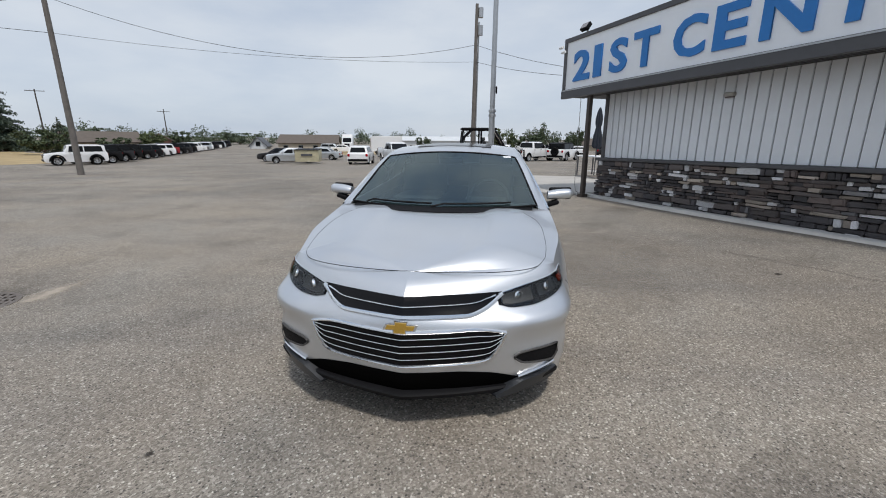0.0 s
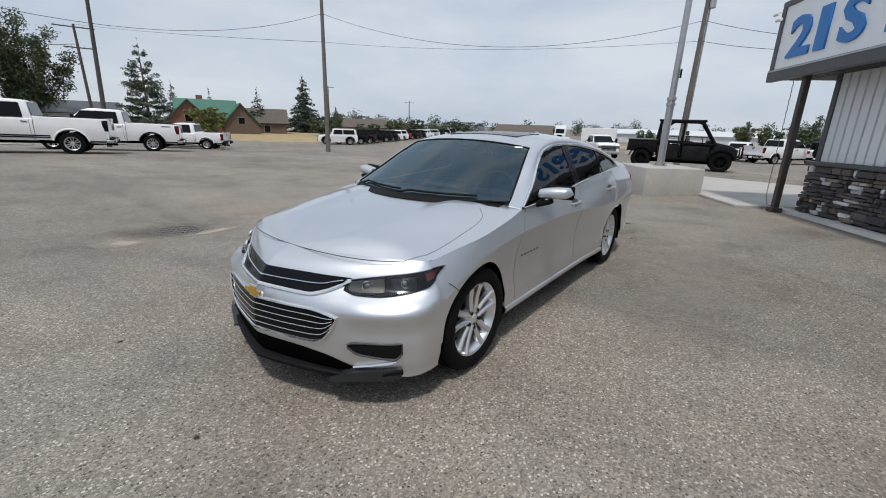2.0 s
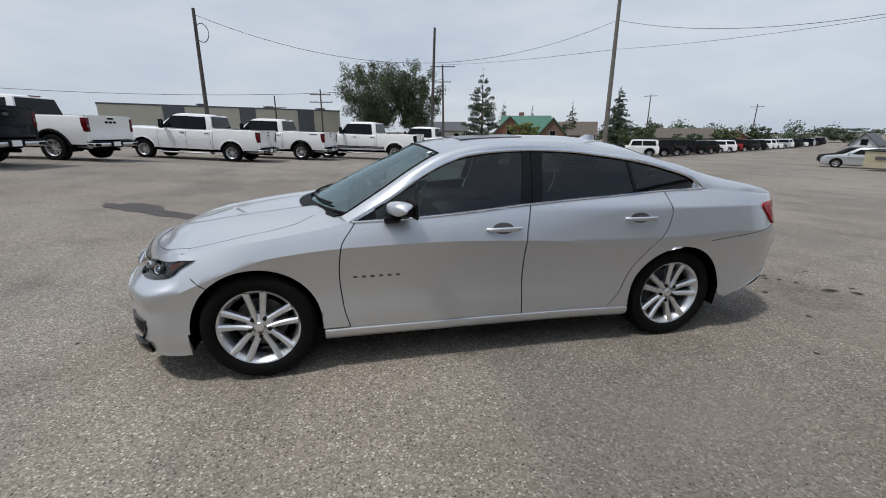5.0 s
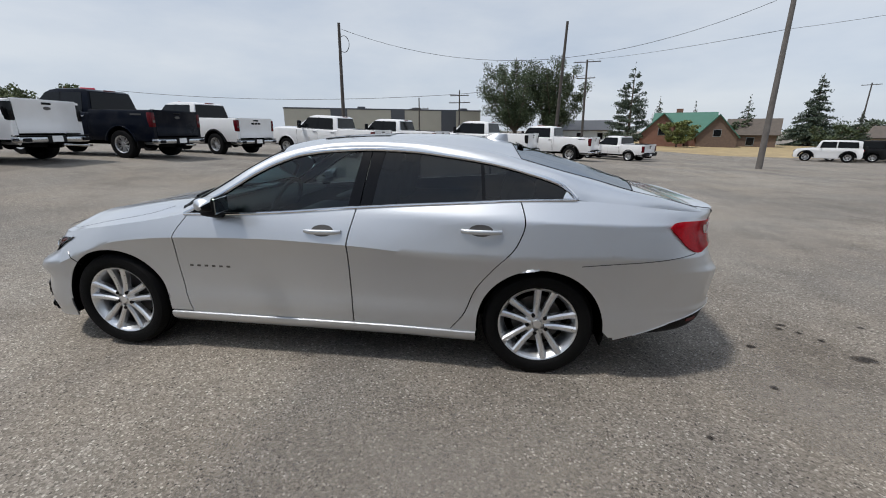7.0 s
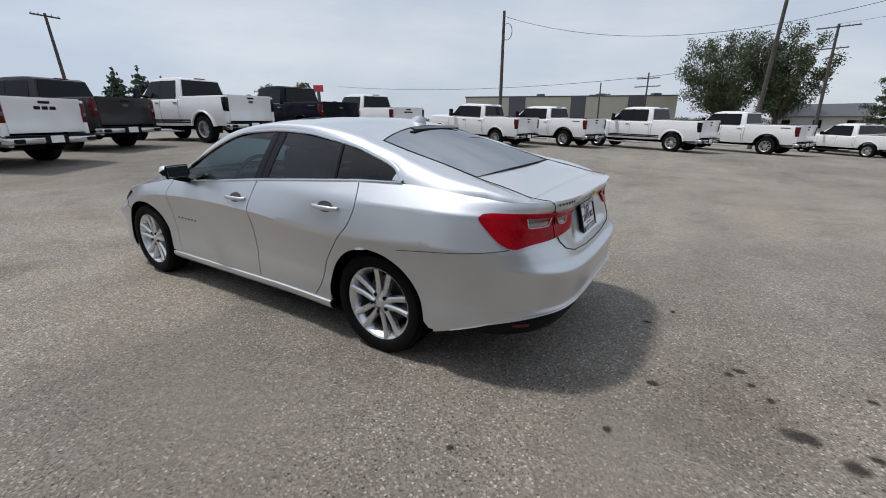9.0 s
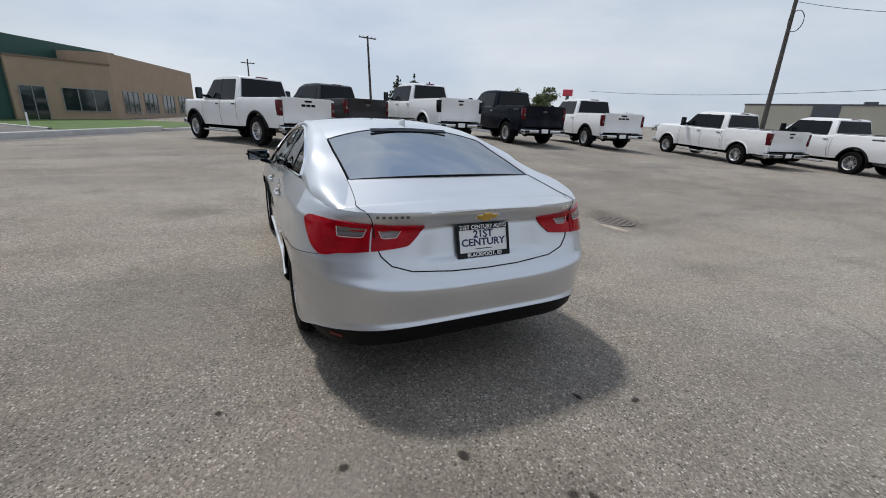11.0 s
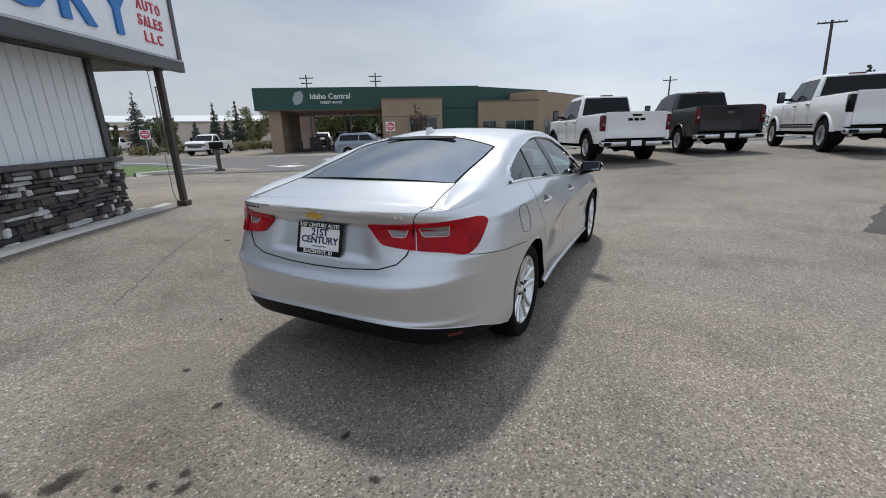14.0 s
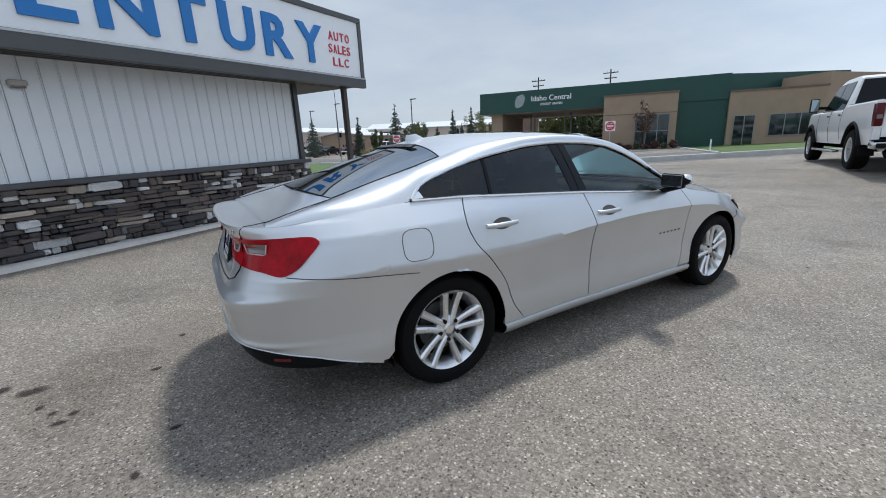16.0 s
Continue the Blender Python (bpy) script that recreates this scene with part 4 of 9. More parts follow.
        rim = [lens_pt(w0, f1, 0.016), lens_pt(w0 + (1 - f0) * 2.2, f0, 0.016)] + [lens_pt(a, f0 - 0.03, 0.016) for a in np.linspace(w0 + 2, w1 - 2.5, 8)] + [lens_pt(w1 - (1 - f0) * 2.6, f0, 0.016), lens_pt(w1, f1, 0.016)]
        part("window_rim", tube(rim, 0.0028, 6), M["lens_rim"], tl, "pale rim of the clear window")
    # rear reflector in the dark valance
    rows = [[rear_pt(s * a, z, -0.004) for a in np.linspace(38, 47, 8)] for z in (0.384, 0.399)]
    part("rear_reflector", thicken(sheet(rows, out=HEART), 0.01), M["dark_red"], car, "small dark red reflector")

# rear valance, plate, badge
rows = []
for a in np.linspace(-84, 84, 60):
    k = abs(a) / 84
    rows.append([rear_pt(a, rear_low(a) + 0.002, -0.004), rear_pt(a, 0.385 - 0.04 * k, -0.014), rear_pt(a, 0.345 - 0.03 * k, -0.035), rear_pt(a, 0.295 - 0.01 * k, -0.09), rear_pt(a, 0.26 + 0.01 * k, -0.35)])
part("rear_valance", sheet(rows, out=HEART), M["black_plastic"], car, "black lower rear valance")
part("bumper_trim", tube([rear_pt(a, rear_low(a), 0.001) for a in np.linspace(-80, 80, 60)], 0.003, 6), M["silver"], car)
PL = pose(0, 2.424, 0.853, 76, 0, 180)
plate = part("number_plate", box(bmesh.new(), -0.153, 0.153, -0.077, 0.077, -0.004, 0.004, PL, 0.003), M["plate_white"], car, "white dealer plate in a black frame", False)
for b in ((-0.16, 0.16, 0.060, 0.088), (-0.16, 0.16, -0.088, -0.060), (-0.16, -0.146, -0.060, 0.060), (0.146, 0.16, -0.060, 0.060)):
    part("plate_frame", box(bmesh.new(), *b, -0.004, 0.012, PL, 0.002), M["gloss_black"], plate, "", False)
words("plate_writing", "21ST CENTURY AUTO", 0.029, M["white_print"], plate, PL @ pose(0, 0.0735, 0.0125), 0.0008, bold=0.0006)
words("plate_writing", "21ST", 0.056, M["ink"], plate, PL @ pose(0, 0.034, 0.005), 0.0008, stretch=1.05, bold=0.0014)
words("plate_writing", "CENTURY", 0.053, M["ink"], plate, PL @ pose(0, -0.009, 0.005), 0.0008, stretch=1.12, bold=0.0014)
words("plate_writing", "BLACKFOOT, ID", 0.029, M["white_print"], plate, PL @ pose(0, -0.0735, 0.0125), 0.0008, bold=0.0006)
part("plate_line", box(bmesh.new(), -0.05, 0.05, -0.045, -0.040, 0.004, 0.0052, PL), M["disc"], plate, "", False)
bow = shape([(-0.072, -0.011), (-0.060, 0.014), (-0.024, 0.014), (-0.024, 0.027), (0.030, 0.027), (0.030, 0.014), (0.072, 0.014), (0.060, -0.011), (0.024, -0.011), (0.024, -0.027), (-0.030, -0.027), (-0.030, -0.011)], 0.010, pose(0, 2.441, 0.992, 115, 0, 180))
emb = part("emblem", bow, M["chrome"], car, "chrome-edged gold cross emblem", False)
bow = shape([(-0.060, -0.007), (-0.052, 0.010), (-0.020, 0.010), (-0.020, 0.022), (0.025, 0.022), (0.025, 0.010), (0.060, 0.010), (0.052, -0.007), (0.020, -0.007), (0.020, -0.022), (-0.025, -0.022), (-0.025, -0.007)], 0.006, pose(0, 2.449, 0.988, 115, 0, 180))
part("emblem_face", bow, M["gold"], emb, "", False)
for k in range(6):
    p = rear_pt(a_rear(0.44 + 0.028 * k, 1.01), 1.012, 0.002)
    part("boot_badge", box(bmesh.new(), -0.008, 0.008, -0.002, 0.002, -0.006, 0.006, Matrix.Translation(p), 0.001), M["disc"], car)
for k in range(2):
    p = rear_pt(-a_rear(0.52 + 0.03 * k, 1.005), 1.005, 0.002)
    part("boot_badge", box(bmesh.new(), -0.011, 0.011, -0.003, 0.003, -0.010, 0.010, Matrix.Translation(p), 0.002), M["chrome"], car)
# antenna fin
rows = []
for u in np.linspace(0, 1, 10):
    w, h = 0.028 * (1 - 0.75 * u), 0.058 * u
    y0, y1 = 1.02 + 0.10 * u, 1.21 - 0.01 * u
    rows.append([((w * math.sin(math.pi * min(1, t * 1.0))) * sg, y0 + (y1 - y0) * t, 1.408 - 0.11 * (y0 + (y1 - y0) * t - 1.02) + h) for sg, ts in ((1, np.linspace(0, 1, 8)), (-1, np.linspace(1, 0, 8)[1:-1])) for t in ts])
bm = sheet(rows, closed=True)
bmesh.ops.holes_fill(bm, edges=bm.edges)
bmesh.ops.recalc_face_normals(bm, faces=bm.faces)
part("antenna_fin", bm, M["silver"], car, "silver shark-fin antenna")
# sun roof panel, wipers, sticker
part("sunroof", thicken(sheet([[(x, y, roof_mid(y) + 0.004 - 0.10 * x * x) for x in np.linspace(-0.36, 0.36, 9)] for y in np.linspace(-0.06, 0.40, 6)], out=HEART), 0.006), M["gloss_black"], car, "dark sunroof panel")
part("cowl", thicken(sheet([[(x, y + 0.30 * (x / 0.75) ** 2, 0.978 + 0.012 * k - 0.01 * (x / 0.75) ** 2) for x in np.linspace(-0.72, 0.72, 21)] for k, y in enumerate((-1.225, -1.18, -1.14))], out=(0, -1, 0.5)), 0.01), M["black_plastic"], car, "black cowl panel under the windscreen")


def ws_pt(q, t, up):
    r = WS[int(round(t * 21))]
    p = Vector(r[int(round((q + 1) * 15))])
    return p + Vector((0, -0.45, 0.9)) * up


for q0, q1, t1 in ((-0.80, -0.05, 0.05), (-0.05, 0.72, 0.045)):
    part("wiper", tube([ws_pt(q, 0.02 + t1 * (q - q0) / (q1 - q0), 0.014) for q in np.linspace(q0, q1, 10)], 0.008, 6), M["black_plastic"], car, "black windscreen wiper")
st = ws_pt(0.86, 0.95, 0.003)
part("sticker", box(bmesh.new(), -0.035, 0.035, -0.012, 0.012, 0, 0.001, Matrix.Translation(st) @ pose(0, 0, 0, 28, 0, 8)), M["plate_white"], car, "small white windscreen sticker", False)

# dark shell under the skin, floor pan, cabin
inner = bmesh.new()
box(inner, -0.80, 0.80, -1.0, 1.0, 0.165, 0.93, None, 0.03)
box(inner, -0.50, 0.50, -1.98, -1.0, 0.17, 0.74, None, 0.05)
box(inner, -0.55, 0.55, 1.0, 2.16, 0.22, 0.90, None, 0.05)
part("underbody", inner, M["void"], car)
for x in (-0.36, 0.36):
    seat = part("front_seat", box(bmesh.new(), x - 0.25, x + 0.25, -0.25, 0.30, 0.62, 0.95, None, 0.06, 3), M["seat"], car, "dark cloth front seat")
    part("backrest", box(bmesh.new(), -0.24, 0.24, -0.07, 0.07, 0.0, 0.34, pose(x, 0.30, 0.90, -14, 0, 0), 0.05, 3), M["seat"], seat)
    part("headrest", box(bmesh.new(), -0.13, 0.13, -0.05, 0.05, 0.0, 0.17, pose(x, 0.40, 1.20, -10, 0, 0), 0.04, 3), M["seat"], seat)
bench = part("rear_seat", box(bmesh.new(), -0.62, 0.62, -0.08, 0.08, 0.0, 0.30, pose(0, 1.22, 0.90, -22, 0, 0), 0.06, 3), M["seat"], car, "dark cloth rear bench")
for x in (-0.38, 0.38):
    part("headrest", box(bmesh.new(), -0.13, 0.13, -0.05, 0.05, 0.0, 0.13, pose(x, 1.33, 1.14, -20, 0, 0), 0.04, 3), M["seat"], bench)
part("dashboard", box(bmesh.new(), -0.74, 0.74, -0.98, -0.52, 0.78, 0.965, None, 0.06, 4), M["dash"], car, "dark vinyl dashboard")
ring = [Vector((0.36 + 0.185 * math.cos(a), 0, 0.185 * math.sin(a))) for a in np.linspace(0, 2 * math.pi, 33)[:-1]]
tilt = pose(0, -0.40, 0.96, -25, 0, 0)
wheel = part("steering_wheel", tube([tilt @ p for p in ring], 0.016, 8, True), M["dash"], car, "dark steering wheel")
part("spoke", box(bmesh.new(), 0.19, 0.53, -0.012, 0.012, -0.03, 0.03, tilt, 0.01), M["dash"], wheel)
part("rear_mirror", box(bmesh.new(), -0.11, 0.11, -0.015, 0.015, -0.03, 0.03, pose(0, -0.28, 1.30, 10, 0, 0), 0.012, 2), M["black_plastic"], car)

# ---- wheels ----
TYRE = [(0.236, 0.085), (0.245, 0.100), (0.262, 0.108), (0.290, 0.111), (0.312, 0.106), (0.324, 0.092), (0.331, 0.075), (0.335, 0.03), (0.335, -0.03), (0.331, -0.075), (0.322, -0.095), (0.29, -0.11), (0.24, -0.10)]
RIM = [(0.232, -0.10), (0.205, -0.06), (0.200, 0.03), (0.212, 0.062), (0.224, 0.080), (0.230, 0.090), (0.238, 0.094), (0.240, 0.088)]


def spoke_mesh(twin):
    """One of the paired spokes, from hub to rim, in the plane of the wheel (x out)."""
    rows = []
    for u in np.linspace(0, 1, 9):
        r = 0.040 + (0.226 - 0.040) * u
        side = twin * (0.021 + 0.030 * u ** 1.2)
        w = 0.0165 + 0.0045 * u
        x = 0.076 + 0.016 * u - 0.020 * math.sin(math.pi * u) * 0.4
        rows.append([(x + dx, side + dy * w, r) for dx, dy in ((-0.035, -1.1), (-0.006, -1.0), (0.004, -0.45), (0.004, 0.45), (-0.006, 1.0), (-0.035, 1.1))])
    bm = sheet(rows, closed=True)
    bmesh.ops.recalc_face_normals(bm, faces=bm.faces)
    return bm


def make_wheel():
    w = thing("wheel", "", "")
    t = part("tyre", lathe(TYRE, 64), M["rubber"], w, "black tyre, lightly dusty")
    grooves = bmesh.new()
    for x in (-0.05, -0.017, 0.017, 0.05):
        rr = tube([(x, 0.3335 * math.cos(a), 0.3335 * math.sin(a)) for a in np.linspace(0, 2 * math.pi, 65)[:-1]], 0.004, 4, True)
        me = bpy.data.meshes.new("g")
        rr.to_mesh(me)
        rr.free()
        grooves.from_mesh(me)
        bpy.data.meshes.remove(me)
    part("tread_groove", grooves, M["void"], t)
    r = part("rim", lathe(RIM, 64), M["satin"], w, "silver ten-spoke alloy rim")
    for k in range(5):
        for twin in (-1, 1):
            bm = spoke_mesh(twin)
            bmesh.ops.transform(bm, matrix=Matrix.Rotation(2 * math.pi * k / 5, 4, "X"), verts=bm.verts)
            part("spoke", bm, M["satin"], r)
        a = 2 * math.pi * (k + 0.5) / 5
        nut = bmesh.new()
        rod(nut, (0.064, -0.060 * math.sin(a), 0.060 * math.cos(a)), (0.084, -0.060 * math.sin(a), 0.060 * math.cos(a)), 0.0145, 0.012, 8)
        part("wheel_nut", nut, M["gloss_black"], r)
    part("hub", lathe([(0.0, 0.082), (0.026, 0.080), (0.031, 0.074), (0.055, 0.068), (0.078, 0.058), (0.085, 0.03), (0.05, 0.0)], 32), M["satin"], r)
    part("brake_disc", lathe([(0.0, -0.005), (0.155, -0.005), (0.155, -0.03), (0.0, -0.03)], 40), M["disc"], w, "grey brake disc")
    part("wheel_back", lathe([(0.0, -0.085), (0.20, -0.085), (0.201, -0.06)], 32), M["void"], w)
    return w


first = make_wheel()
first.parent = None
SPIN = {(1, False): 2, (1, True): -11, (-1, False): 12, (-1, True): -8}
for s in SIDES:
    for y in (-HUB_Y, HUB_Y):
        m = pose(s * 0.780, y, HUB_Z) @ pose(0, 0, 0, 0, 0, 0 if s > 0 else 180) @ pose(0, 0, 0, SPIN[s, y > 0], 0, 0)
        w = first if (s, y) == (1, -HUB_Y) else copy_thing(first, m)
        w.matrix_basis = m
        w.parent = car

# ---------------- ground ----------------
# (x, y, height): the lot falls gently towards +y and dips at the drain
LEVELS = [(0, 0, 0), (1, 2.6, 0.01), (-1, 2.6, 0.01), (1, -2.6, 0), (-1, -2.6, -0.01), (3.3, 0, 0.05), (2.7, 6.7, 0.10), (5.4, 1.75, 0.20), (6.6, -0.6, 0.22), (0.2, 5, 0.03), (0.3, 8.2, 0.02),
          (-4.8, -0.95, -0.20), (-3.2, -0.5, -0.09), (-6.8, -1.2, -0.10), (-4.7, -4.2, 0.09), (0.6, -10.2, 0.45), (-5.5, -11.8, 0.68), (-9, -10.5, 0.60), (-13.2, -10, 0.50), (-17, -6, 0.15),
          (-21, 1.5, -0.12), (-24, 5.5, -0.32), (-29, 10.3, -0.62), (-21.5, 15, -0.50), (-41, 32, -1.22), (-12, 33, -0.84), (8, 38, -0.63), (0, 17.5, 0.0), (-37, 92, -1.4), (-90, 60, -1.2), (-85, 10, -0.6), (-90, -5, 0.0),
          (36, -20, 0.15), (20, -27, 0.25), (14, -32.5, 0.40), (16, -8, 0.15), (15, -14, 0.05), (8, -20, 0.25), (-5, -50, 0.9), (60, 0, 0.2), (20, 40, -0.5), (60, -60, 0.4), (60, 90, -1.2), (-60, -60, 0.6)]
_P = np.array(LEVELS, float)
_D = np.hypot(_P[:, None, 0] - _P[None, :, 0], _P[:, None, 1] - _P[None, :, 1])
_S = 0.6
_K = np.sqrt(_D**2 + _S**2)
_A = np.block([[_K + 0.02 * np.eye(len(_P)) * -1, np.ones((len(_P), 1))], [np.ones((1, len(_P))), np.zeros((1, 1))]])
_W = np.linalg.solve(_A, np.r_[_P[:, 2], 0])


def ground_z(x, y):
    """Height of the ground."""
    far = max(0.0, math.hypot(x, y) - 95) / 120
    k = min(1, far)
    z = float(np.sqrt((x - _P[:, 0]) ** 2 + (y - _P[:, 1]) ** 2 + _S**2) @ _W[:-1] + _W[-1])
    return z * (1 - k * k * (3 - 2 * k)) + (-1.2 if y > 0 else 0.4) * 0.6 * k * k * (3 - 2 * k)


def asphalt():
    m, nt, b = nodes_of("worn_asphalt")
    v = texco(nt)
    # stones of three sizes in a greyish-brown binder
    vo = nt.nodes.new("ShaderNodeTexVoronoi")
    vo.inputs["Scale"].default_value = 105
    nt.links.new(v, vo.inputs["Vector"])
    stone = ramp(nt, vo.outputs["Color"], [(0.0, (0.05, 0.044, 0.038)), (0.35, (0.165, 0.147, 0.126)), (0.72, (0.29, 0.262, 0.228)), (0.9, (0.44, 0.41, 0.37)), (1.0, (0.85, 0.82, 0.77))])
    fine = ramp(nt, noise_tex(nt, v, 260, 3, 0.7), [(0.30, (0.075, 0.067, 0.058)), (0.70, (0.37, 0.335, 0.29))])
    col = mix(nt, 0.34, stone, fine)
    # sparse pale chips and dark pits
    chip = nt.nodes.new("ShaderNodeTexVoronoi")
    chip.inputs["Scale"].default_value = 58
    nt.links.new(v, chip.inputs["Vector"])
    sepc = nt.nodes.new("ShaderNodeSeparateColor")
    nt.links.new(chip.outputs["Color"], sepc.inputs[0])
    core = ramp(nt, chip.outputs["Distance"], [(0.30, (1, 1, 1)), (0.42, (0, 0, 0))])
    col = mix(nt, mix(nt, 1.0, core, ramp(nt, sepc.outputs[0], [(0.84, (0, 0, 0)), (0.90, (0.75,) * 3)]), "MULTIPLY"), col, (0.58, 0.55, 0.50))
    col = mix(nt, mix(nt, 1.0, core, ramp(nt, sepc.outputs[1], [(0.80, (0, 0, 0)), (0.88, (0.8,) * 3)]), "MULTIPLY"), col, (0.035, 0.032, 0.029))
    big = noise_tex(nt, v, 0.16, 6, 0.6)
    mid = noise_tex(nt, v, 1.1, 6, 0.65)
    col = mix(nt, 1.0, col, ramp(nt, big, [(0.30, (0.70, 0.69, 0.69)), (0.52, (1.0, 1.0, 1.0)), (0.70, (1.16, 1.15, 1.13))]), "MULTIPLY")
    col = mix(nt, 1.0, col, ramp(nt, mid, [(0.27, (0.70, 0.69, 0.68)), (0.47, (1, 1, 1)), (0.72, (1.10, 1.09, 1.07))]), "MULTIPLY")
    tint = noise_tex(nt, v, 0.42, 5, 0.6)
    col = mix(nt, 1.0, col, ramp(nt, tint, [(0.36, (0.96, 0.99, 1.02)), (0.52, (1, 1, 1)), (0.66, (1.01, 0.99, 0.96))]), "MULTIPLY")
    sweep = noise_tex(nt, texco(nt, (0.11, 0.75, 1.0)), 1.3, 7, 0.62)
    col = mix(nt, 1.0, col, ramp(nt, sweep, [(0.32, (0.84, 0.83, 0.83)), (0.50, (1.02, 1.0, 0.97)), (0.68, (1.10, 1.08, 1.04))]), "MULTIPLY")
    # small oil drips
    drip = ramp(nt, noise_tex(nt, v, 5.5, 2, 0.4), [(0.16, (0.45,) * 3), (0.22, (1, 1, 1))])
    col = mix(nt, 1.0, col, drip, "MULTIPLY")
    nt.links.new(col, b.inputs["Base Color"])
    b.inputs["Roughness"].default_value = 0.88
    b.inputs["Specular IOR Level"].default_value = 0.35
    n1 = bump(nt, b, vo.outputs["Distance"], 0.55, 0.004)
    bump(nt, b, noise_tex(nt, v, 300, 3, 0.7), 0.4, 0.002, n1)
    return m


M["asphalt"] = asphalt()
M["street"] = surface("street_asphalt", (0.13, 0.125, 0.12), 0.9, 0, 0.2, 0.8, 0.4, 60)
M["concrete"] = surface("pale_concrete", (0.42, 0.40, 0.37), 0.85, 0, 0.14, 1.6, 0.35, 90)
M["kerb"] = surface("kerb_concrete", (0.50, 0.49, 0.47), 0.85, 0, 0.16, 2.5, 0.3, 120)
M["stain"] = surface("oil_stain", (0.060, 0.050, 0.044), 0.7, 0, 0.3, 9, 0.4, 120)
M["spot"] = soft("oil_spot", (0.040, 0.034, 0.030), 0.24, 0.80, 0.35, 16.0)
M["tyre_wear"] = soft("brown_wear", (0.125, 0.105, 0.088), 0.36, 0.22, 0.60, 5.0)
M["patch"] = surface("tar_patch", (0.066, 0.060, 0.058), 0.85, 0, 0.30, 5, 0.7, 110)
M["silt"] = soft("pale_silt", (0.42, 0.365, 0.30), 0.34, 0.80, 0.45, 6.0)
M["grime"] = soft("damp_grime", (0.085, 0.074, 0.066), 0.30, 0.4, 0.40, 4.0)
M["paint_white"] = surface("road_paint", (0.62, 0.61, 0.58), 0.8, 0, 0.15, 3, 0.2, 150)
M["lawn"] = surface("lawn", (0.075, 0.125, 0.030), 0.95, 0, 0.35, 1.5, 0.8, 40)
M["dry_grass"] = surface("dry_grass", (0.36, 0.27, 0.14), 0.95, 0, 0.3, 0.5, 0.8, 30)
M["iron"] = surface("cast_iron", (0.15, 0.13, 0.115), 0.75, 0.2, 0.3, 14, 0.3, 150)

xs = sorted(set(np.r_[np.arange(-8, 8.01, 0.4), np.sign(np.linspace(-1, 1, 81)) * (8 + 44 * np.abs(np.linspace(-1, 1, 81)) ** 1.6), [-1500, -800, -400, -200, -120, -80, 80, 120, 200, 400, 800, 1500]]))
ys = xs
rows = [[(x, y, ground_z(x, y)) for x in xs] for y in ys]
ground = part("ground", sheet(rows, out=(0, 0, -900)), M["asphalt"])
tagged(ground, "grey-brown worn asphalt lot", "ground", kind="structure")


def lay(pts, lift, n=1):
    """A thin sheet that follows the ground inside an outline of (x, y)."""
    bm = bmesh.new()
    f = bm.faces.new([bm.verts.new((x, y, 0)) for x, y in pts])
    bmesh.ops.triangulate(bm, faces=[f])
    if n:
        bmesh.ops.subdivide_edges(bm, edges=bm.edges, cuts=n, use_grid_fill=True)
        bmesh.ops.triangulate(bm, faces=bm.faces)
    for v in bm.verts:
        v.co.z = ground_z(v.co.x, v.co.y) + lift
    bm.normal_update()
    for f in bm.faces:
        if f.normal.z < 0:
            f.normal_flip()
    return bm


def blob(cx, cy, rx, ry, turn, seed, rough=0.25, n=28):
    rng = random.Random(seed)
    ph = [rng.uniform(0, 6.28) for _ in range(4)]
    out = []
    for k in range(n):
        a = 2 * math.pi * k / n
        r = 1 + rough * (0.5 * math.sin(2 * a + ph[0]) + 0.35 * math.sin(3 * a + ph[1]) + 0.3 * math.sin(5 * a + ph[2]) + 0.2 * math.sin(9 * a + ph[3]))
        x, y = rx * r * math.cos(a), ry * r * math.sin(a)
        out.append((cx + x * math.cos(turn) - y * math.sin(turn), cy + x * math.sin(turn) + y * math.cos(turn)))
    return out


SPOTS = [(0.455, 3.585, 0.100, 0.072, 1.2, 1), (0.575, 3.75, 0.068, 0.055, 0.5, 2), (1.36, 2.23, 0.030, 0.022, 0, 5), (0.033, 3.314, 0.040, 0.028, 0.4, 6), (0.095, 3.417, 0.034, 0.022, 1.0, 7),
         (0.205, 3.494, 0.036, 0.028, 0.2, 8), (-0.06, 3.94, 0.040, 0.030, 2.0, 9), (0.86, 2.81, 0.036, 0.026, 0.9, 10), (0.46, 3.84, 0.05, 0.03, 1.4, 11), (-0.717, 2.977, 0.034, 0.026, 0.3, 12),
         (-0.434, 2.83, 0.045, 0.022, 1.9, 13), (-1.185, -2.72, 0.030, 0.024, 0.7, 14), (0.172, -2.81, 0.026, 0.020, 0.0, 15), (3.54, 0.61, 0.070, 0.035, 0.6, 16), (0.35, 2.95, 0.050, 0.024, 2.3, 17), (-0.035, 3.371, 0.055, 0.030, 1.1, 18)]
for cx, cy, rx, ry, tu, sd in SPOTS:
    tagged(part("oil_stain", lay(blob(cx, cy, rx, ry, tu, sd), 0.004, 2), M["spot"], smooth=False), "dark oil spot soaked into the asphalt", "stain", "oil spots", "structure")
TAR = [(-4.92, -5.18), (-5.07, -5.21), (-5.31, -5.3), (-5.29, -5.08), (-5.46, -4.86), (-5.35, -4.56), (-5.16, -4.29), (-4.9, -4.2), (-4.72, -3.77), (-4.57, -3.36), (-4.33, -3.17), (-4.09, -3.31), (-4.34, -3.91), (-4.63, -4.53)]
rng = random.Random(19)
rag = []
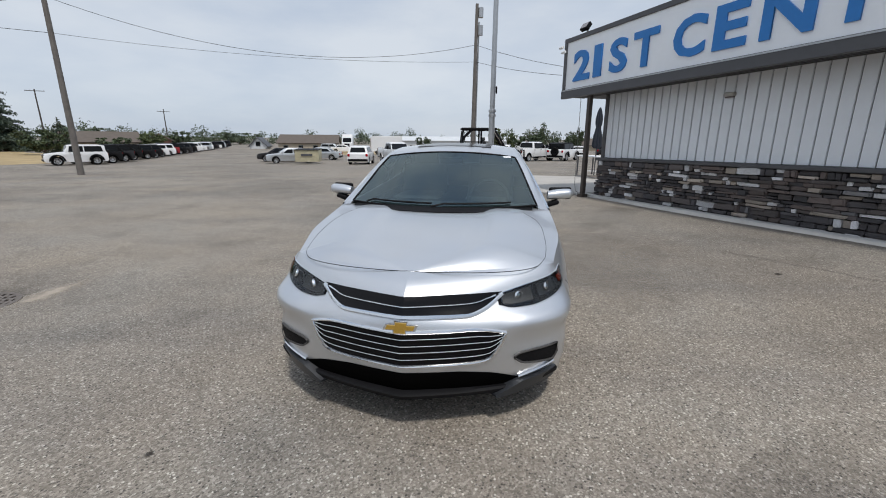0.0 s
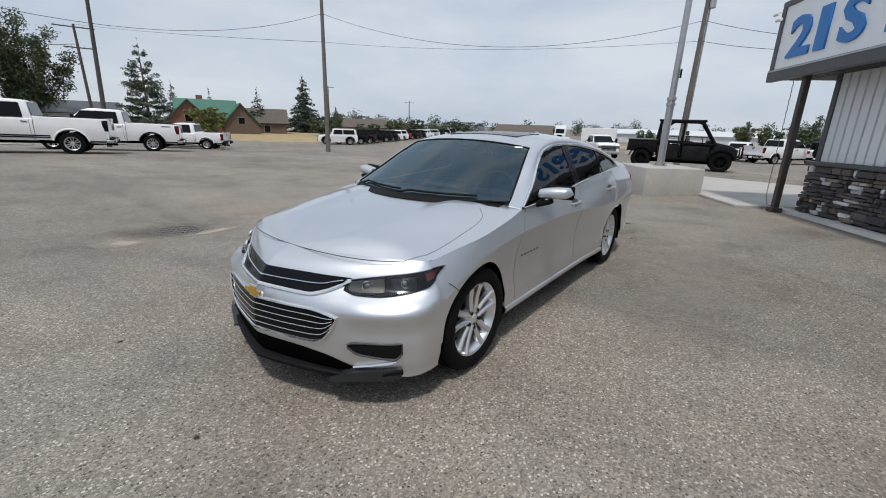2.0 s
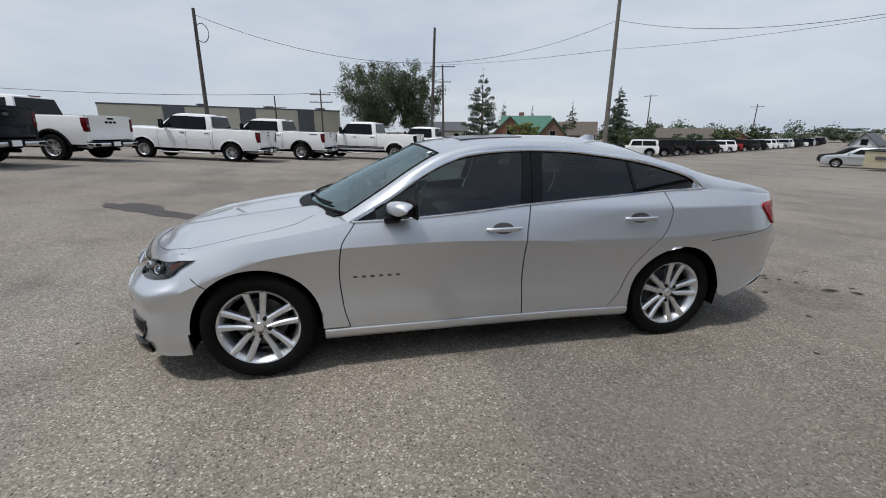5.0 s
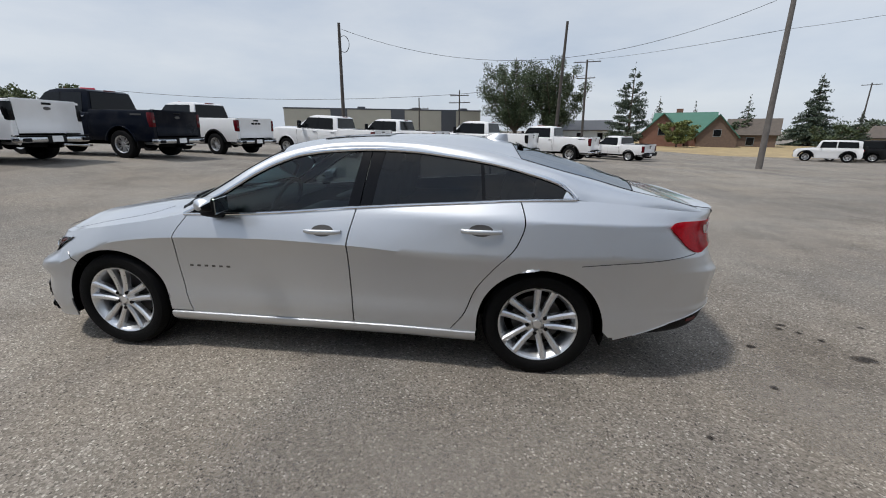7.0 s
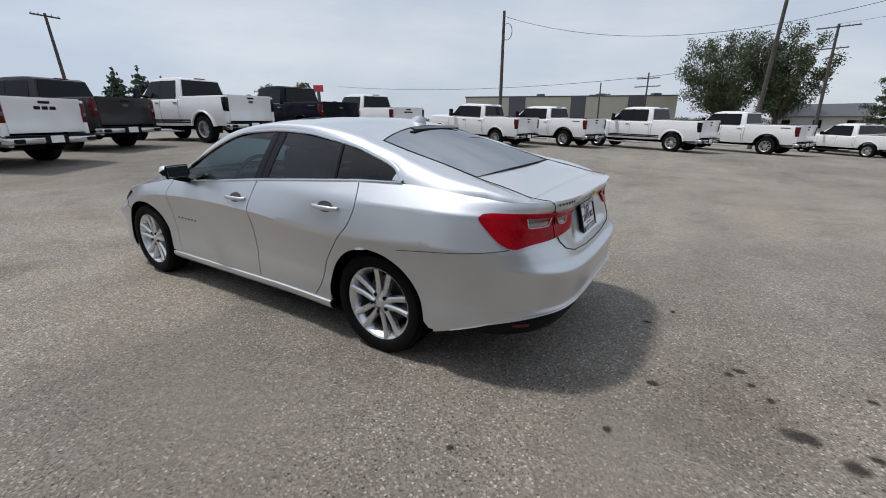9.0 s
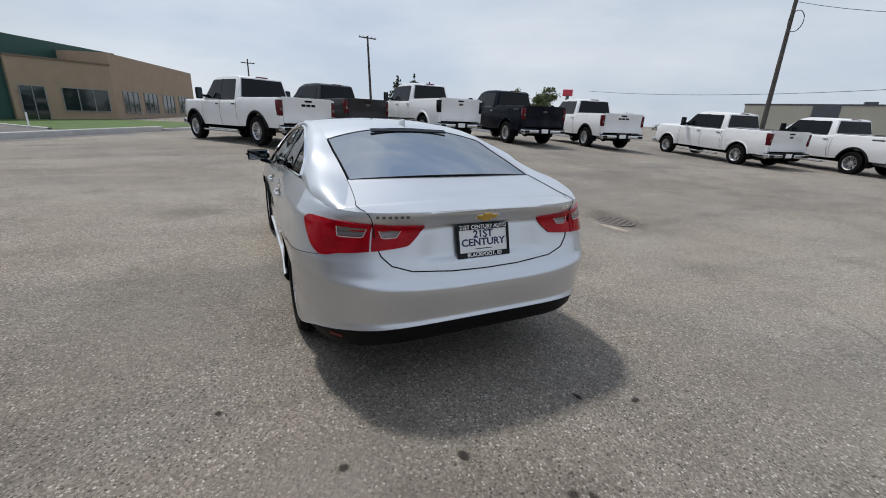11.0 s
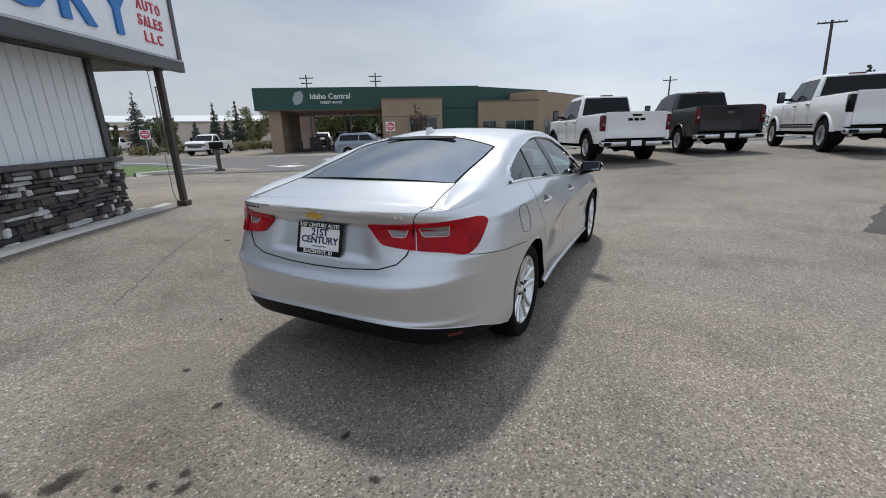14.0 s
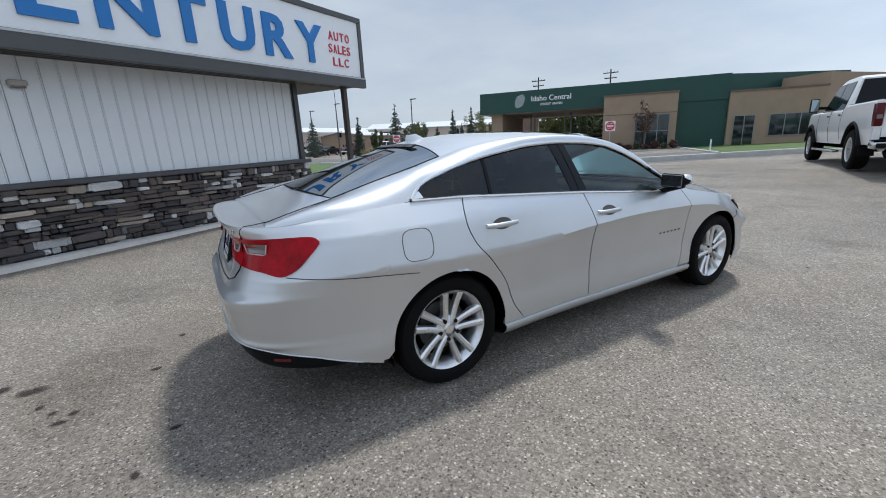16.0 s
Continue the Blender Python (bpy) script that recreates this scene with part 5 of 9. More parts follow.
for (x0, y0), (x1, y1) in zip(TAR, TAR[1:] + TAR[:1]):
    rag += [(x0 + (x1 - x0) * k / 5 + rng.uniform(-0.035, 0.035), y0 + (y1 - y0) * k / 5 + rng.uniform(-0.035, 0.035)) for k in range(5)]
tagged(part("tar_patch", lay(rag, 0.005), M["patch"], smooth=False), "dark irregular patch on the asphalt", "stain", kind="structure")
tagged(part("grime", lay(blob(-4.95, -1.15, 0.85, 0.62, 1.2, 15, 0.2), 0.004, 2), M["grime"], smooth=False), "dark damp ring in the hollow of the drain", "stain", kind="structure")
tagged(part("silt", lay(blob(-4.40, -0.55, 0.60, 0.30, 1.6, 13, 0.10), 0.007, 2), M["silt"], smooth=False), "pale silt washed against the drain", "stain", kind="structure")
tagged(part("silt", lay(blob(-4.38, -1.72, 0.50, 0.42, 1.5, 14, 0.10), 0.007, 2), M["silt"], smooth=False), "pale washed patch of asphalt", "stain", kind="structure")
# broad brown wear where cars have stood
for cx, cy, rx, ry, tu, sd in ((0.35, 3.25, 0.80, 0.45, 0.3, 21), (1.9, -2.6, 0.9, 0.35, 0.8, 25), (2.9, 4.6, 0.8, 0.4, 1.0, 27)):
    tagged(part("worn_patch", lay(blob(cx, cy, rx, ry, tu, sd, 0.2), 0.003, 3), M["tyre_wear"], smooth=False), "faint brown worn patch of asphalt", "stain", kind="structure")
# faint soft patches a little lighter than the asphalt round them
M["pale_tone"] = soft("pale_tone", (0.31, 0.275, 0.238), 0.36, 0.42, 0.60, 3.0)
for cx, cy, rx, ry, tu, sd in ((1.75, 0.95, 0.75, 1.5, 0.1, 31), (0.9, 2.9, 0.9, 0.5, 0.4, 32), (-1.9, 3.3, 0.7, 0.5, 0.3, 33)):
    tagged(part("pale_patch", lay(blob(cx, cy, rx, ry, tu, sd, 0.2), 0.0025, 3), M["pale_tone"], smooth=False), "faint pale patch of asphalt", "stain", kind="structure")
# hairline cracks
rng = random.Random(41)
for pts in ([(2.4, 2.5), (2.8, 2.1), (3.6, 1.3), (4.1, 0.7), (4.9, -0.3)], [(-2.2, -5.4), (-1.0, -6.1), (0.6, -6.4), (2.2, -7.2)], [(-3.9, 2.2), (-3.1, 3.3), (-2.6, 4.6), (-2.9, 6.2)]):
    line = []
    for (x0, y0), (x1, y1) in zip(pts, pts[1:]):
        line += [(x0 + (x1 - x0) * k / 9 + rng.uniform(-0.03, 0.03), y0 + (y1 - y0) * k / 9 + rng.uniform(-0.03, 0.03)) for k in range(9)]
    rows = [[(x - 0.004 * rng.uniform(0.5, 1.4), y, ground_z(x, y) + 0.0035), (x + 0.004 * rng.uniform(0.5, 1.4), y + 0.003, ground_z(x, y) + 0.0035)] for x, y in line]
    tagged(part("crack", sheet(rows, out=(0, 0, -900)), M["patch"], smooth=False), "hairline crack in the asphalt", "crack", "asphalt cracks", "structure")
# drain
gz = ground_z(-4.82, -0.95) + 0.016
drain = thing("drain_grate", "round cast-iron storm drain grate in pale silt", "drain", at=pose(-4.82, -0.95, gz, 0, 0, 25))
part("frame", lathe([(0.345, -0.02), (0.345, 0.004), (0.300, 0.006), (0.300, -0.02)], 40, "z"), M["iron"], drain)
part("pit", lathe([(0.0, -0.018), (0.302, -0.018)], 32, "z"), M["void"], drain)
for k in range(9):
    x = -0.26 + 0.065 * k
    h = math.sqrt(0.302**2 - x * x)
    part("bar", boxed(x - 0.015, x + 0.015, -h, h, -0.012, 0.004), M["iron"], drain, smooth=False)
for y in (-0.20, -0.10, 0.0, 0.10, 0.20):
    h = math.sqrt(0.302**2 - y * y)
    part("bar", boxed(-h, h, y - 0.020, y + 0.020, -0.012, 0.003), M["iron"], drain, smooth=False)

# street towards the credit union, its markings and kerbs
def strip(name, pts, lift, mat, label, category="road"):
    return tagged(part(name, lay(pts, lift, 3), mat, smooth=False), label, category, kind="structure")


strip("road", [(90, 16), (90, 4), (40, -13), (22, -19.5), (9.3, -25.5), (-30, -41), (-34, -33), (6, -17.5), (12, -7.0), (30, -1)], 0.006, M["street"], "dark asphalt street and drive-through apron")
strip("road_marking", [(16.5, -10.8), (13.5, -12.35), (13.6, -12.65), (16.6, -11.15)], 0.012, M["paint_white"], "worn white painted arrow shaft", "marking")
strip("road_marking", [(15.0, -9.95), (13.6, -9.85), (14.4, -12.0), (15.4, -11.6)], 0.014, M["paint_white"], "worn white painted arrow head", "marking")
strip("road_marking", [(17.6, -14.6), (17.1, -14.6), (16.7, -17.0), (17.2, -17.2)], 0.012, M["paint_white"], "worn white painted arrow shaft", "marking")
strip("road_marking", [(16.7, -16.1), (17.9, -16.4), (18.3, -17.9), (16.4, -17.0)], 0.014, M["paint_white"], "worn white painted arrow head", "marking")
strip("road_marking", [(16.9, -12.85), (9.6, -15.40), (9.6, -15.75), (16.9, -13.15)], 0.012, M["paint_white"], "white painted lane line", "marking")
strip("lawn", [(9.6, -23.0), (16.2, -31.5), (10, -36), (2, -30), (5.5, -21.5)], 0.02, M["lawn"], "mown green lawn strip", "grass")
strip("lawn", [(16.2, -4.6), (16.6, -7.9), (24.5, -9.2), (34, -7), (34, 3)], 0.02, M["lawn"], "mown green verge", "grass")
strip("dry_grass", [(-60, 62), (-45, 40), (-44, 24), (-60, 16), (-110, 14), (-120, 60)], 0.01, M["dry_grass"], "strip of dry yellow grass", "grass")
strip("dry_grass", [(-40, 95), (-5, 100), (0, 66), (-22, 62), (-42, 70)], 0.01, M["dry_grass"], "patch of dry bare earth", "grass")


def kerb_run(name, pts, w=0.16, h=0.14, label="pale concrete kerb"):
    """A kerb with a rounded edge along (x, y) points."""
    fine = []
    for (x0, y0), (x1, y1) in zip(pts, pts[1:]):
        n = max(2, int(math.hypot(x1 - x0, y1 - y0) / 0.8))
        fine += [(x0 + (x1 - x0) * k / n, y0 + (y1 - y0) * k / n) for k in range(n)]
    fine.append(pts[-1])
    rows = []
    for i, (x, y) in enumerate(fine):
        a, b = fine[max(0, i - 1)], fine[min(len(fine) - 1, i + 1)]
        d = Vector((b[0] - a[0], b[1] - a[1])).normalized()
        n = Vector((-d.y, d.x))
        z = ground_z(x, y)
        rows.append([(x + n.x * o, y + n.y * o, z + hh) for o, hh in ((-w / 2, -0.1), (-w / 2, h - 0.02), (-w / 2 + 0.02, h), (w / 2 - 0.02, h), (w / 2, h - 0.02), (w / 2, -0.1))])
    bm = sheet(rows)
    bmesh.ops.holes_fill(bm, edges=bm.edges)
    bmesh.ops.recalc_face_normals(bm, faces=bm.faces)
    return tagged(part(name, bm, M["kerb"]), label, "kerb", kind="structure")


kerb_run("kerb", [(4.6, -20.6), (6.9, -18.2), (9.1, -14.4)], 0.18, 0.24)
kerb_run("kerb", [(9.4, -22.6), (16.6, -31.0), (20.9, -26.6)], 0.16, 0.10)
kerb_run("kerb", [(15.9, -4.4), (16.3, -8.2), (20, -9.0), (24.8, -9.5), (34, -7.2)])
kerb_run("kerb", [(4.6, -20.6), (-8, -26), (-20, -33)])
# dark joint where the lot meets the street
joint = [(16.2, -4.9), (14.2, -6.0), (12.3, -6.95), (10.4, -8.0), (9.3, -9.1), (8.85, -10.6), (8.85, -12.9), (9.1, -14.3)]
for (x0, y0), (x1, y1) in zip(joint, joint[1:]):
    n_ = Vector((y0 - y1, x1 - x0)).normalized() * 0.15
    strip("joint", [(x0 - n_.x, y0 - n_.y), (x1 - n_.x, y1 - n_.y), (x1 + n_.x, y1 + n_.y), (x0 + n_.x, y0 + n_.y)], 0.014, M["stain"], "dark tar joint between lot and street", "joint")

# ---------------- dealership building ----------------
M["siding"] = surface("white_metal_siding", (0.80, 0.825, 0.85), 0.40, 0, 0.04, 1.2, 0.05, 80)
M["trim_grey"] = surface("dark_grey_trim", (0.085, 0.085, 0.09), 0.45, 0.1, 0.12, 3, 0.05, 60)
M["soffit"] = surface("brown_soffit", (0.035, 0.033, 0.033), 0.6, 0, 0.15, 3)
M["sign_white"] = surface("white_sign_panel", (0.91, 0.93, 0.95), 0.35, 0, 0.04, 0.8)
M["sign_blue"] = surface("blue_letters", (0.016, 0.185, 0.53), 0.4, 0, 0.06, 2)
M["sign_red"] = surface("red_letters", (0.55, 0.045, 0.075), 0.4, 0, 0.06, 2)
M["post_brown"] = surface("brown_post_paint", (0.070, 0.058, 0.050), 0.55, 0.2, 0.2, 6)
M["mortar"] = surface("dark_mortar", (0.050, 0.047, 0.045), 0.95, 0, 0.3, 20, 0.5, 200)
STONES = [surface("ledge_stone_" + n, c, 0.85, 0, 0.28, 9, 0.6, 60, spread=0.35) for n, c in
          (("brown", (0.120, 0.103, 0.097)), ("dark", (0.078, 0.072, 0.074)), ("umber", (0.15, 0.12, 0.108)), ("grey", (0.20, 0.195, 0.20)), ("buff", (0.44, 0.38, 0.32)), ("pale", (0.76, 0.755, 0.76)))]
M["galv"] = surface("galvanised_steel", (0.45, 0.46, 0.47), 0.42, 0.85, 0.14, 6, 0.1, 60)
M["chain"] = surface("dull_chain", (0.20, 0.19, 0.18), 0.5, 0.8, 0.2, 30)
BM = pose(1.97, 7.40, 0.0, 0, 0, -61.4) @ pose(0, 0, 0, 0, -0.95, 0)
dealer = thing("dealership", "low sales building with white siding and blue sign letters", "building", at=BM)
WALL_D, S0, S1 = 0.62, 0.98, 8.26


def bpart(name, bm, mat, label="", parent=None, smooth=False):
    ob = part(name, bm, mat, parent or dealer, label, smooth)
    return ob


# dark grey backing shows between the boards and stands in for the ribs' shadows
wall = bpart("wall", boxed(S0, S1, WALL_D + 0.02, WALL_D + 0.22, -0.3, 2.62), M["trim_grey"], "white metal siding boards, rib shade put in as dark grey gaps")
bpart("wall", boxed(S0, S0 + 0.2, WALL_D + 0.22, 9.0, -0.3, 2.62), M["siding"])
bpart("wall", boxed(S1 - 0.2, S1, WALL_D + 0.22, 9.0, -0.3, 2.62), M["siding"])
bpart("wall", boxed(S0, S1, 9.0, 9.2, -0.3, 2.62), M["siding"])
board = boxed(-0.0900, 0.0900, -0.020, 0.0, 0.0, 1.57, None, 0.003)
box(board, 0.0760, 0.0905, -0.038, -0.018, 0.0, 1.57, None, 0.003)
me = bpy.data.meshes.new("siding_board")
board.to_mesh(me)
board.free()
me.materials.append(M["siding"])
s_ = S0 + 0.145
while s_ < S1 - 0.10:
    ob = new("siding_board", me)
    ob.parent = wall
    ob.matrix_basis = pose(s_, WALL_D + 0.019, 1.05)
    s_ += 0.1925
bpart("corner_trim", boxed(S0 - 0.06, S0 + 0.05, WALL_D - 0.02, WALL_D + 0.12, 1.0, 2.62, None, 0.004), M["trim_grey"])
bpart("corner_trim", boxed(S1 - 0.05, S1 + 0.06, WALL_D - 0.02, WALL_D + 0.12, 1.0, 2.62, None, 0.004), M["trim_grey"])
bpart("stone_cap", boxed(S0 - 0.12, S1 + 0.12, WALL_D - 0.13, WALL_D + 0.10, 0.975, 1.045, None, 0.012), M["trim_grey"], "dark grey ledge over the stone")
base = bpart("stone_base", boxed(S0 - 0.04, S1 + 0.04, WALL_D - 0.03, WALL_D + 0.2, -0.3, 0.98), M["mortar"], "ledge stone wainscot in brown and grey")
# roof box with the sign on its long side
roof = bpart("roof_box", boxed(0.0, 9.74, 0.06, 9.6, 2.60, 3.86), M["trim_grey"])
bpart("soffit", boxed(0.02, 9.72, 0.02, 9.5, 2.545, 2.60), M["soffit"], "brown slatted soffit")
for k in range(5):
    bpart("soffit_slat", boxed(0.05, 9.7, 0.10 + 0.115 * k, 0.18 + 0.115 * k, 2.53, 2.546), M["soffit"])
sign = bpart("sign", boxed(0.10, 9.64, 0.0, 0.05, 2.70, 3.80), M["sign_white"], "long white sign panel with blue raised letters")
for b in ((0.0, 9.74, -0.05, 0.06, 2.49, 2.70), (0.0, 9.74, -0.03, 0.06, 3.80, 3.90), (0.0, 0.10, -0.03, 0.06, 2.70, 3.80), (9.64, 9.74, -0.03, 0.06, 2.70, 3.80)):
    bpart("sign_frame", boxed(*b, None, 0.006), M["trim_grey"], "dark grey sign frame", sign)
bpart("drip_edge", boxed(0.02, 9.72, -0.058, -0.048, 2.665, 2.690), M["galv"], "", sign)


def sign_letter(c, s0, s1, z0, z1, mat):
    """One raised letter between two places along the sign."""
    ob = words("letter", c, 1.0, mat, sign, Matrix.Identity(4), 0.035, bold=0.030)
    v = np.array([p.co[:] for p in ob.data.vertices])
    lo, hi = v.min(0), v.max(0)
    m = pose((s0 + s1) / 2, 0.0, (z0 + z1) / 2, 90, 0, 0) @ Matrix.Diagonal(((s1 - s0) / (hi[0] - lo[0]), (z1 - z0) / (hi[1] - lo[1]), 1, 1)) @ Matrix.Translation((-(lo[0] + hi[0]) / 2, -(lo[1] + hi[1]) / 2, 0))
    ob.data.transform(m)


for c, s0, s1 in (("2", 0.41, 0.99), ("1", 1.13, 1.38), ("S", 1.64, 2.14), ("T", 2.30, 2.91), ("C", 3.26, 3.89), ("E", 4.05, 4.59), ("N", 4.80, 5.50), ("T", 5.62, 6.24), ("U", 6.43, 7.03), ("R", 7.21, 7.79), ("Y", 7.93, 8.56)):
    sign_letter(c, s0, s1, 2.86, 3.54, M["sign_blue"])
for text, z, at, step in (("AUTO", 3.43, 8.735, 0.158), ("SALES", 3.19, 8.715, 0.130), ("LLC", 2.95, 8.80, 0.165)):
    for k, c in enumerate(text):
        ob = words("letter", c, 0.26, M["sign_red"], sign, Matrix.Identity(4), 0.012, bold=0.003)
        v = np.array([p.co[:] for p in ob.data.vertices])
        lo, hi = v.min(0), v.max(0)
        ob.data.transform(pose(at + step * (k + 0.5), -0.004, z, 90, 0, 0) @ Matrix.Diagonal((step * 0.74 / (hi[0] - lo[0]), 0.165 / (hi[1] - lo[1]), 1, 1)) @ Matrix.Translation((-(lo[0] + hi[0]) / 2, -(lo[1] + hi[1]) / 2, 0)))
for s_ in (0.95, 9.16):
    p = bpart("post", boxed(s_ - 0.05, s_ + 0.05, 0.06, 0.16, -0.4, 2.55, None, 0.006), M["post_brown"], "brown steel porch post")
    bpart("post_foot", boxed(s_ - 0.09, s_ + 0.09, 0.02, 0.20, 0.0, 0.16, None, 0.004), M["post_brown"], "", p)
# flood light and cameras on the corner of the roof
fl = thing("flood_light", "black flood light on the sign corner", "lamp", at=BM @ pose(0.42, 0.3, 3.90))
part("bracket", boxed(-0.015, 0.015, -0.015, 0.015, 0, 0.16), M["trim_grey"], fl)
part("head", box(bmesh.new(), -0.13, 0.13, -0.05, 0.05, -0.09, 0.09, pose(0, -0.06, 0.22, -35, 0, 0), 0.015, 2), M["gloss_black"], fl)
part("glass", box(bmesh.new(), -0.11, 0.11, -0.056, -0.050, -0.07, 0.07, pose(0, -0.06, 0.22, -35, 0, 0)), M["clear_lens"], fl)
for s_, z in ((-0.06, 3.72), (0.04, 3.60)):
    c = thing("security_camera", "small white security camera on the sign end", "camera", "security cameras", at=BM @ pose(s_, -0.08, z))
    part("mount", boxed(-0.02, 0.06, -0.02, 0.02, 0.0, 0.03), M["siding"], c)
    part("housing", lathe([(0.0, -0.075), (0.032, -0.07), (0.035, 0.05), (0.03, 0.07), (0.0, 0.072)], 16, "x"), M["plate_white"], c)
for s_ in (4.05,):
    w = thing("wall_lamp", "small cream wall lamp on the siding", "lamp", "wall lamps", at=BM @ pose(s_, WALL_D - 0.02, 2.20))
    part("housing", boxed(-0.09, 0.09, -0.07, 0.03, -0.02, 0.05, None, 0.015), M["concrete"], w)
    part("lens", boxed(-0.07, 0.07, -0.055, 0.02, -0.045, -0.02, None, 0.008), M["clear_lens"], w)
# walk, kerb and porch slab
kb = part("kerb", box(bmesh.new(), S0 - 0.45, S1 + 0.75, 0.22, 0.40, -0.5, 0.14, BM, 0.02, 2), M["kerb"])
tagged(kb, "pale worn kerb along the stone wall", "kerb", kind="structure")
wk = part("pavement", boxed(S0 - 0.40, S1 + 0.45, 0.40, 0.62, -0.5, 0.11, BM), M["concrete"])
tagged(wk, "narrow concrete strip under the wall", "pavement", kind="structure")
sl = part("porch_slab", box(bmesh.new(), -7.5, 0.56, -0.40, 7.5, -0.6, 0.13, BM, 0.02), M["concrete"])
tagged(sl, "pale concrete porch slab", "pavement", kind="structure")
sl = part("porch_step", box(bmesh.new(), -7.6, 0.54, -0.62, -0.40, -0.6, 0.02, BM, 0.02), M["kerb"])
tagged(sl, "low concrete step before the porch slab", "pavement", kind="structure")
sl = part("porch_slab", box(bmesh.new(), S1 + 0.45, 9.9, 2.6, 7.5, -0.5, 0.12, BM, 0.02), M["concrete"])
tagged(sl, "pale concrete slab at the far porch", "pavement", kind="structure")


def hang_chain(pts, d):
    """A chain of small links along (place, height) points of the porch."""
    bm = bmesh.new()
    for (s0, z0), (s1, z1) in zip(pts, pts[1:]):
        n = max(1, int(math.hypot(s1 - s0, z1 - z0) / 0.055))
        for k in range(n):
            a, b = k / n, (k + 1.15) / n
            o = 0.004 if k % 2 else -0.004
            rod(bm, (s0 + (s1 - s0) * a, d - o, z0 + (z1 - z0) * a), (s0 + (s1 - s0) * b + o, d + o, z0 + (z1 - z0) * b), 0.0065, n=5)
    return bm


for s_ in (0.62, 8.86):
    k = 1 if s_ < 1 else -1
    pts = [(s_, 2.5), (s_ + 0.01, 0.42), (s_ + 0.03, 0.28), (s_ + 0.08, 0.20), (s_ + 0.16, 0.17), (s_ + 0.28, 0.18)]
    ch = part("chain", hang_chain(pts, 0.10), M["chain"])
    ch.matrix_world = BM
    tagged(ch, "thin steel chain hanging from the porch roof", "chain", "porch chains")
hr = thing("handrail", "grey steel handrail at the porch", "rail", at=BM @ pose(9.3, 2.2, 0.1))
for y in (0.0, 1.1):
    part("rail_post", boxed(-0.03, 0.03, y - 0.03, y + 0.03, 0, 0.92), M["galv"], hr)
for z in (0.5, 0.9):
    part("rail_bar", tube([(0, -0.1, z), (0, 1.2, z)], 0.025, 8), M["galv"], hr)

# flag pole on its concrete block
fb = thing("concrete_plinth", "square grey concrete block under the flagpole", "plinth", at=pose(0.14, 8.27, ground_z(0.14, 8.27), 0, 0, 40))
part("block", box(bmesh.new(), -0.72, 0.72, -0.72, 0.72, -0.3, 0.66, None, 0.02, 2), M["concrete"], fb)
fp = thing("flagpole", "tall galvanised steel flagpole with a clamp", "pole", at=pose(0.14, 8.32, ground_z(0.14, 8.3) + 0.66))
part("flange", lathe([(0.0, 0.03), (0.16, 0.03), (0.16, 0.0), (0.0, 0.0)], 24, "z"), M["galv"], fp)
bm = bmesh.new()
rod(bm, (0, 0, 0.0), (0, 0, 1.55), 0.085, 0.085, 20)
rod(bm, (0, 0, 1.55), (0, 0, 11), 0.075, 0.045, 20)
part("mast", bm, M["galv"], fp)
for z in (1.42, 1.55):
    part("clamp", lathe([(0.088, z), (0.105, z + 0.01), (0.105, z + 0.07), (0.088, z + 0.08)], 20, "z"), M["galv"], fp)
part("cleat", box(bmesh.new(), 0.08, 0.12, -0.03, 0.03, 2.05, 2.25, None, 0.01), M["black_plastic"], fp)
for k in range(4):
    a = math.pi / 4 + math.pi / 2 * k
    b = bmesh.new()
    rod(b, (0.13 * math.cos(a), 0.13 * math.sin(a), 0.03), (0.13 * math.cos(a), 0.13 * math.sin(a), 0.06), 0.016, n=6)
    part("bolt", b, M["iron"], fp)

# porch furniture: folded umbrella, table, chair
M["umbrella"] = surface("navy_canvas", (0.030, 0.036, 0.050), 0.9, 0, 0.2, 8, 0.4, 90)
pz = 0.12
ub = thing("umbrella", "folded dark canvas umbrella on the porch", "umbrella", at=pose(3.95, 12.3, pz))
bm = bmesh.new()
rod(bm, (0, 0, 0), (0, 0, 2.5), 0.02, n=10)
part("pole", bm, M["trim_grey"], ub)
rows = []
for z, r in ((1.05, 0.10), (1.15, 0.15), (1.5, 0.13), (1.75, 0.085), (1.82, 0.075), (1.9, 0.10), (2.1, 0.11), (2.35, 0.07), (2.5, 0.02)):
    rows.append([((r * (1 + 0.22 * math.cos(8 * a))) * math.cos(a), (r * (1 + 0.22 * math.cos(8 * a))) * math.sin(a), z) for a in np.linspace(0, 2 * math.pi, 33)[:-1]])
bm = sheet(rows, closed=True)
bmesh.ops.recalc_face_normals(bm, faces=bm.faces)
part("canopy", bm, M["umbrella"], ub)
part("foot", lathe([(0.0, 0.06), (0.2, 0.05), (0.24, 0.0), (0.0, 0.0)], 20, "z"), M["iron"], ub)
tb = thing("patio_table", "white-topped patio table with dark legs", "table", at=pose(4.1, 12.9, pz, 0, 0, -60))
part("tabletop", box(bmesh.new(), -0.65, 0.65, -0.45, 0.45, 0.72, 0.76, None, 0.01), M["plate_white"], tb)
for x in (-0.58, 0.58):
    for y in (-0.38, 0.38):
        part("leg", boxed(x - 0.02, x + 0.02, y - 0.02, y + 0.02, 0, 0.72), M["trim_grey"], tb)
chr_ = thing("patio_chair", "white plastic patio chair", "chair", at=pose(4.9, 12.2, pz, 0, 0, 30))
part("seat", box(bmesh.new(), -0.22, 0.22, -0.22, 0.22, 0.42, 0.45, None, 0.01), M["plate_white"], chr_)
part("backrest", box(bmesh.new(), -0.22, 0.22, 0.19, 0.22, 0.45, 0.92, None, 0.01), M["plate_white"], chr_)
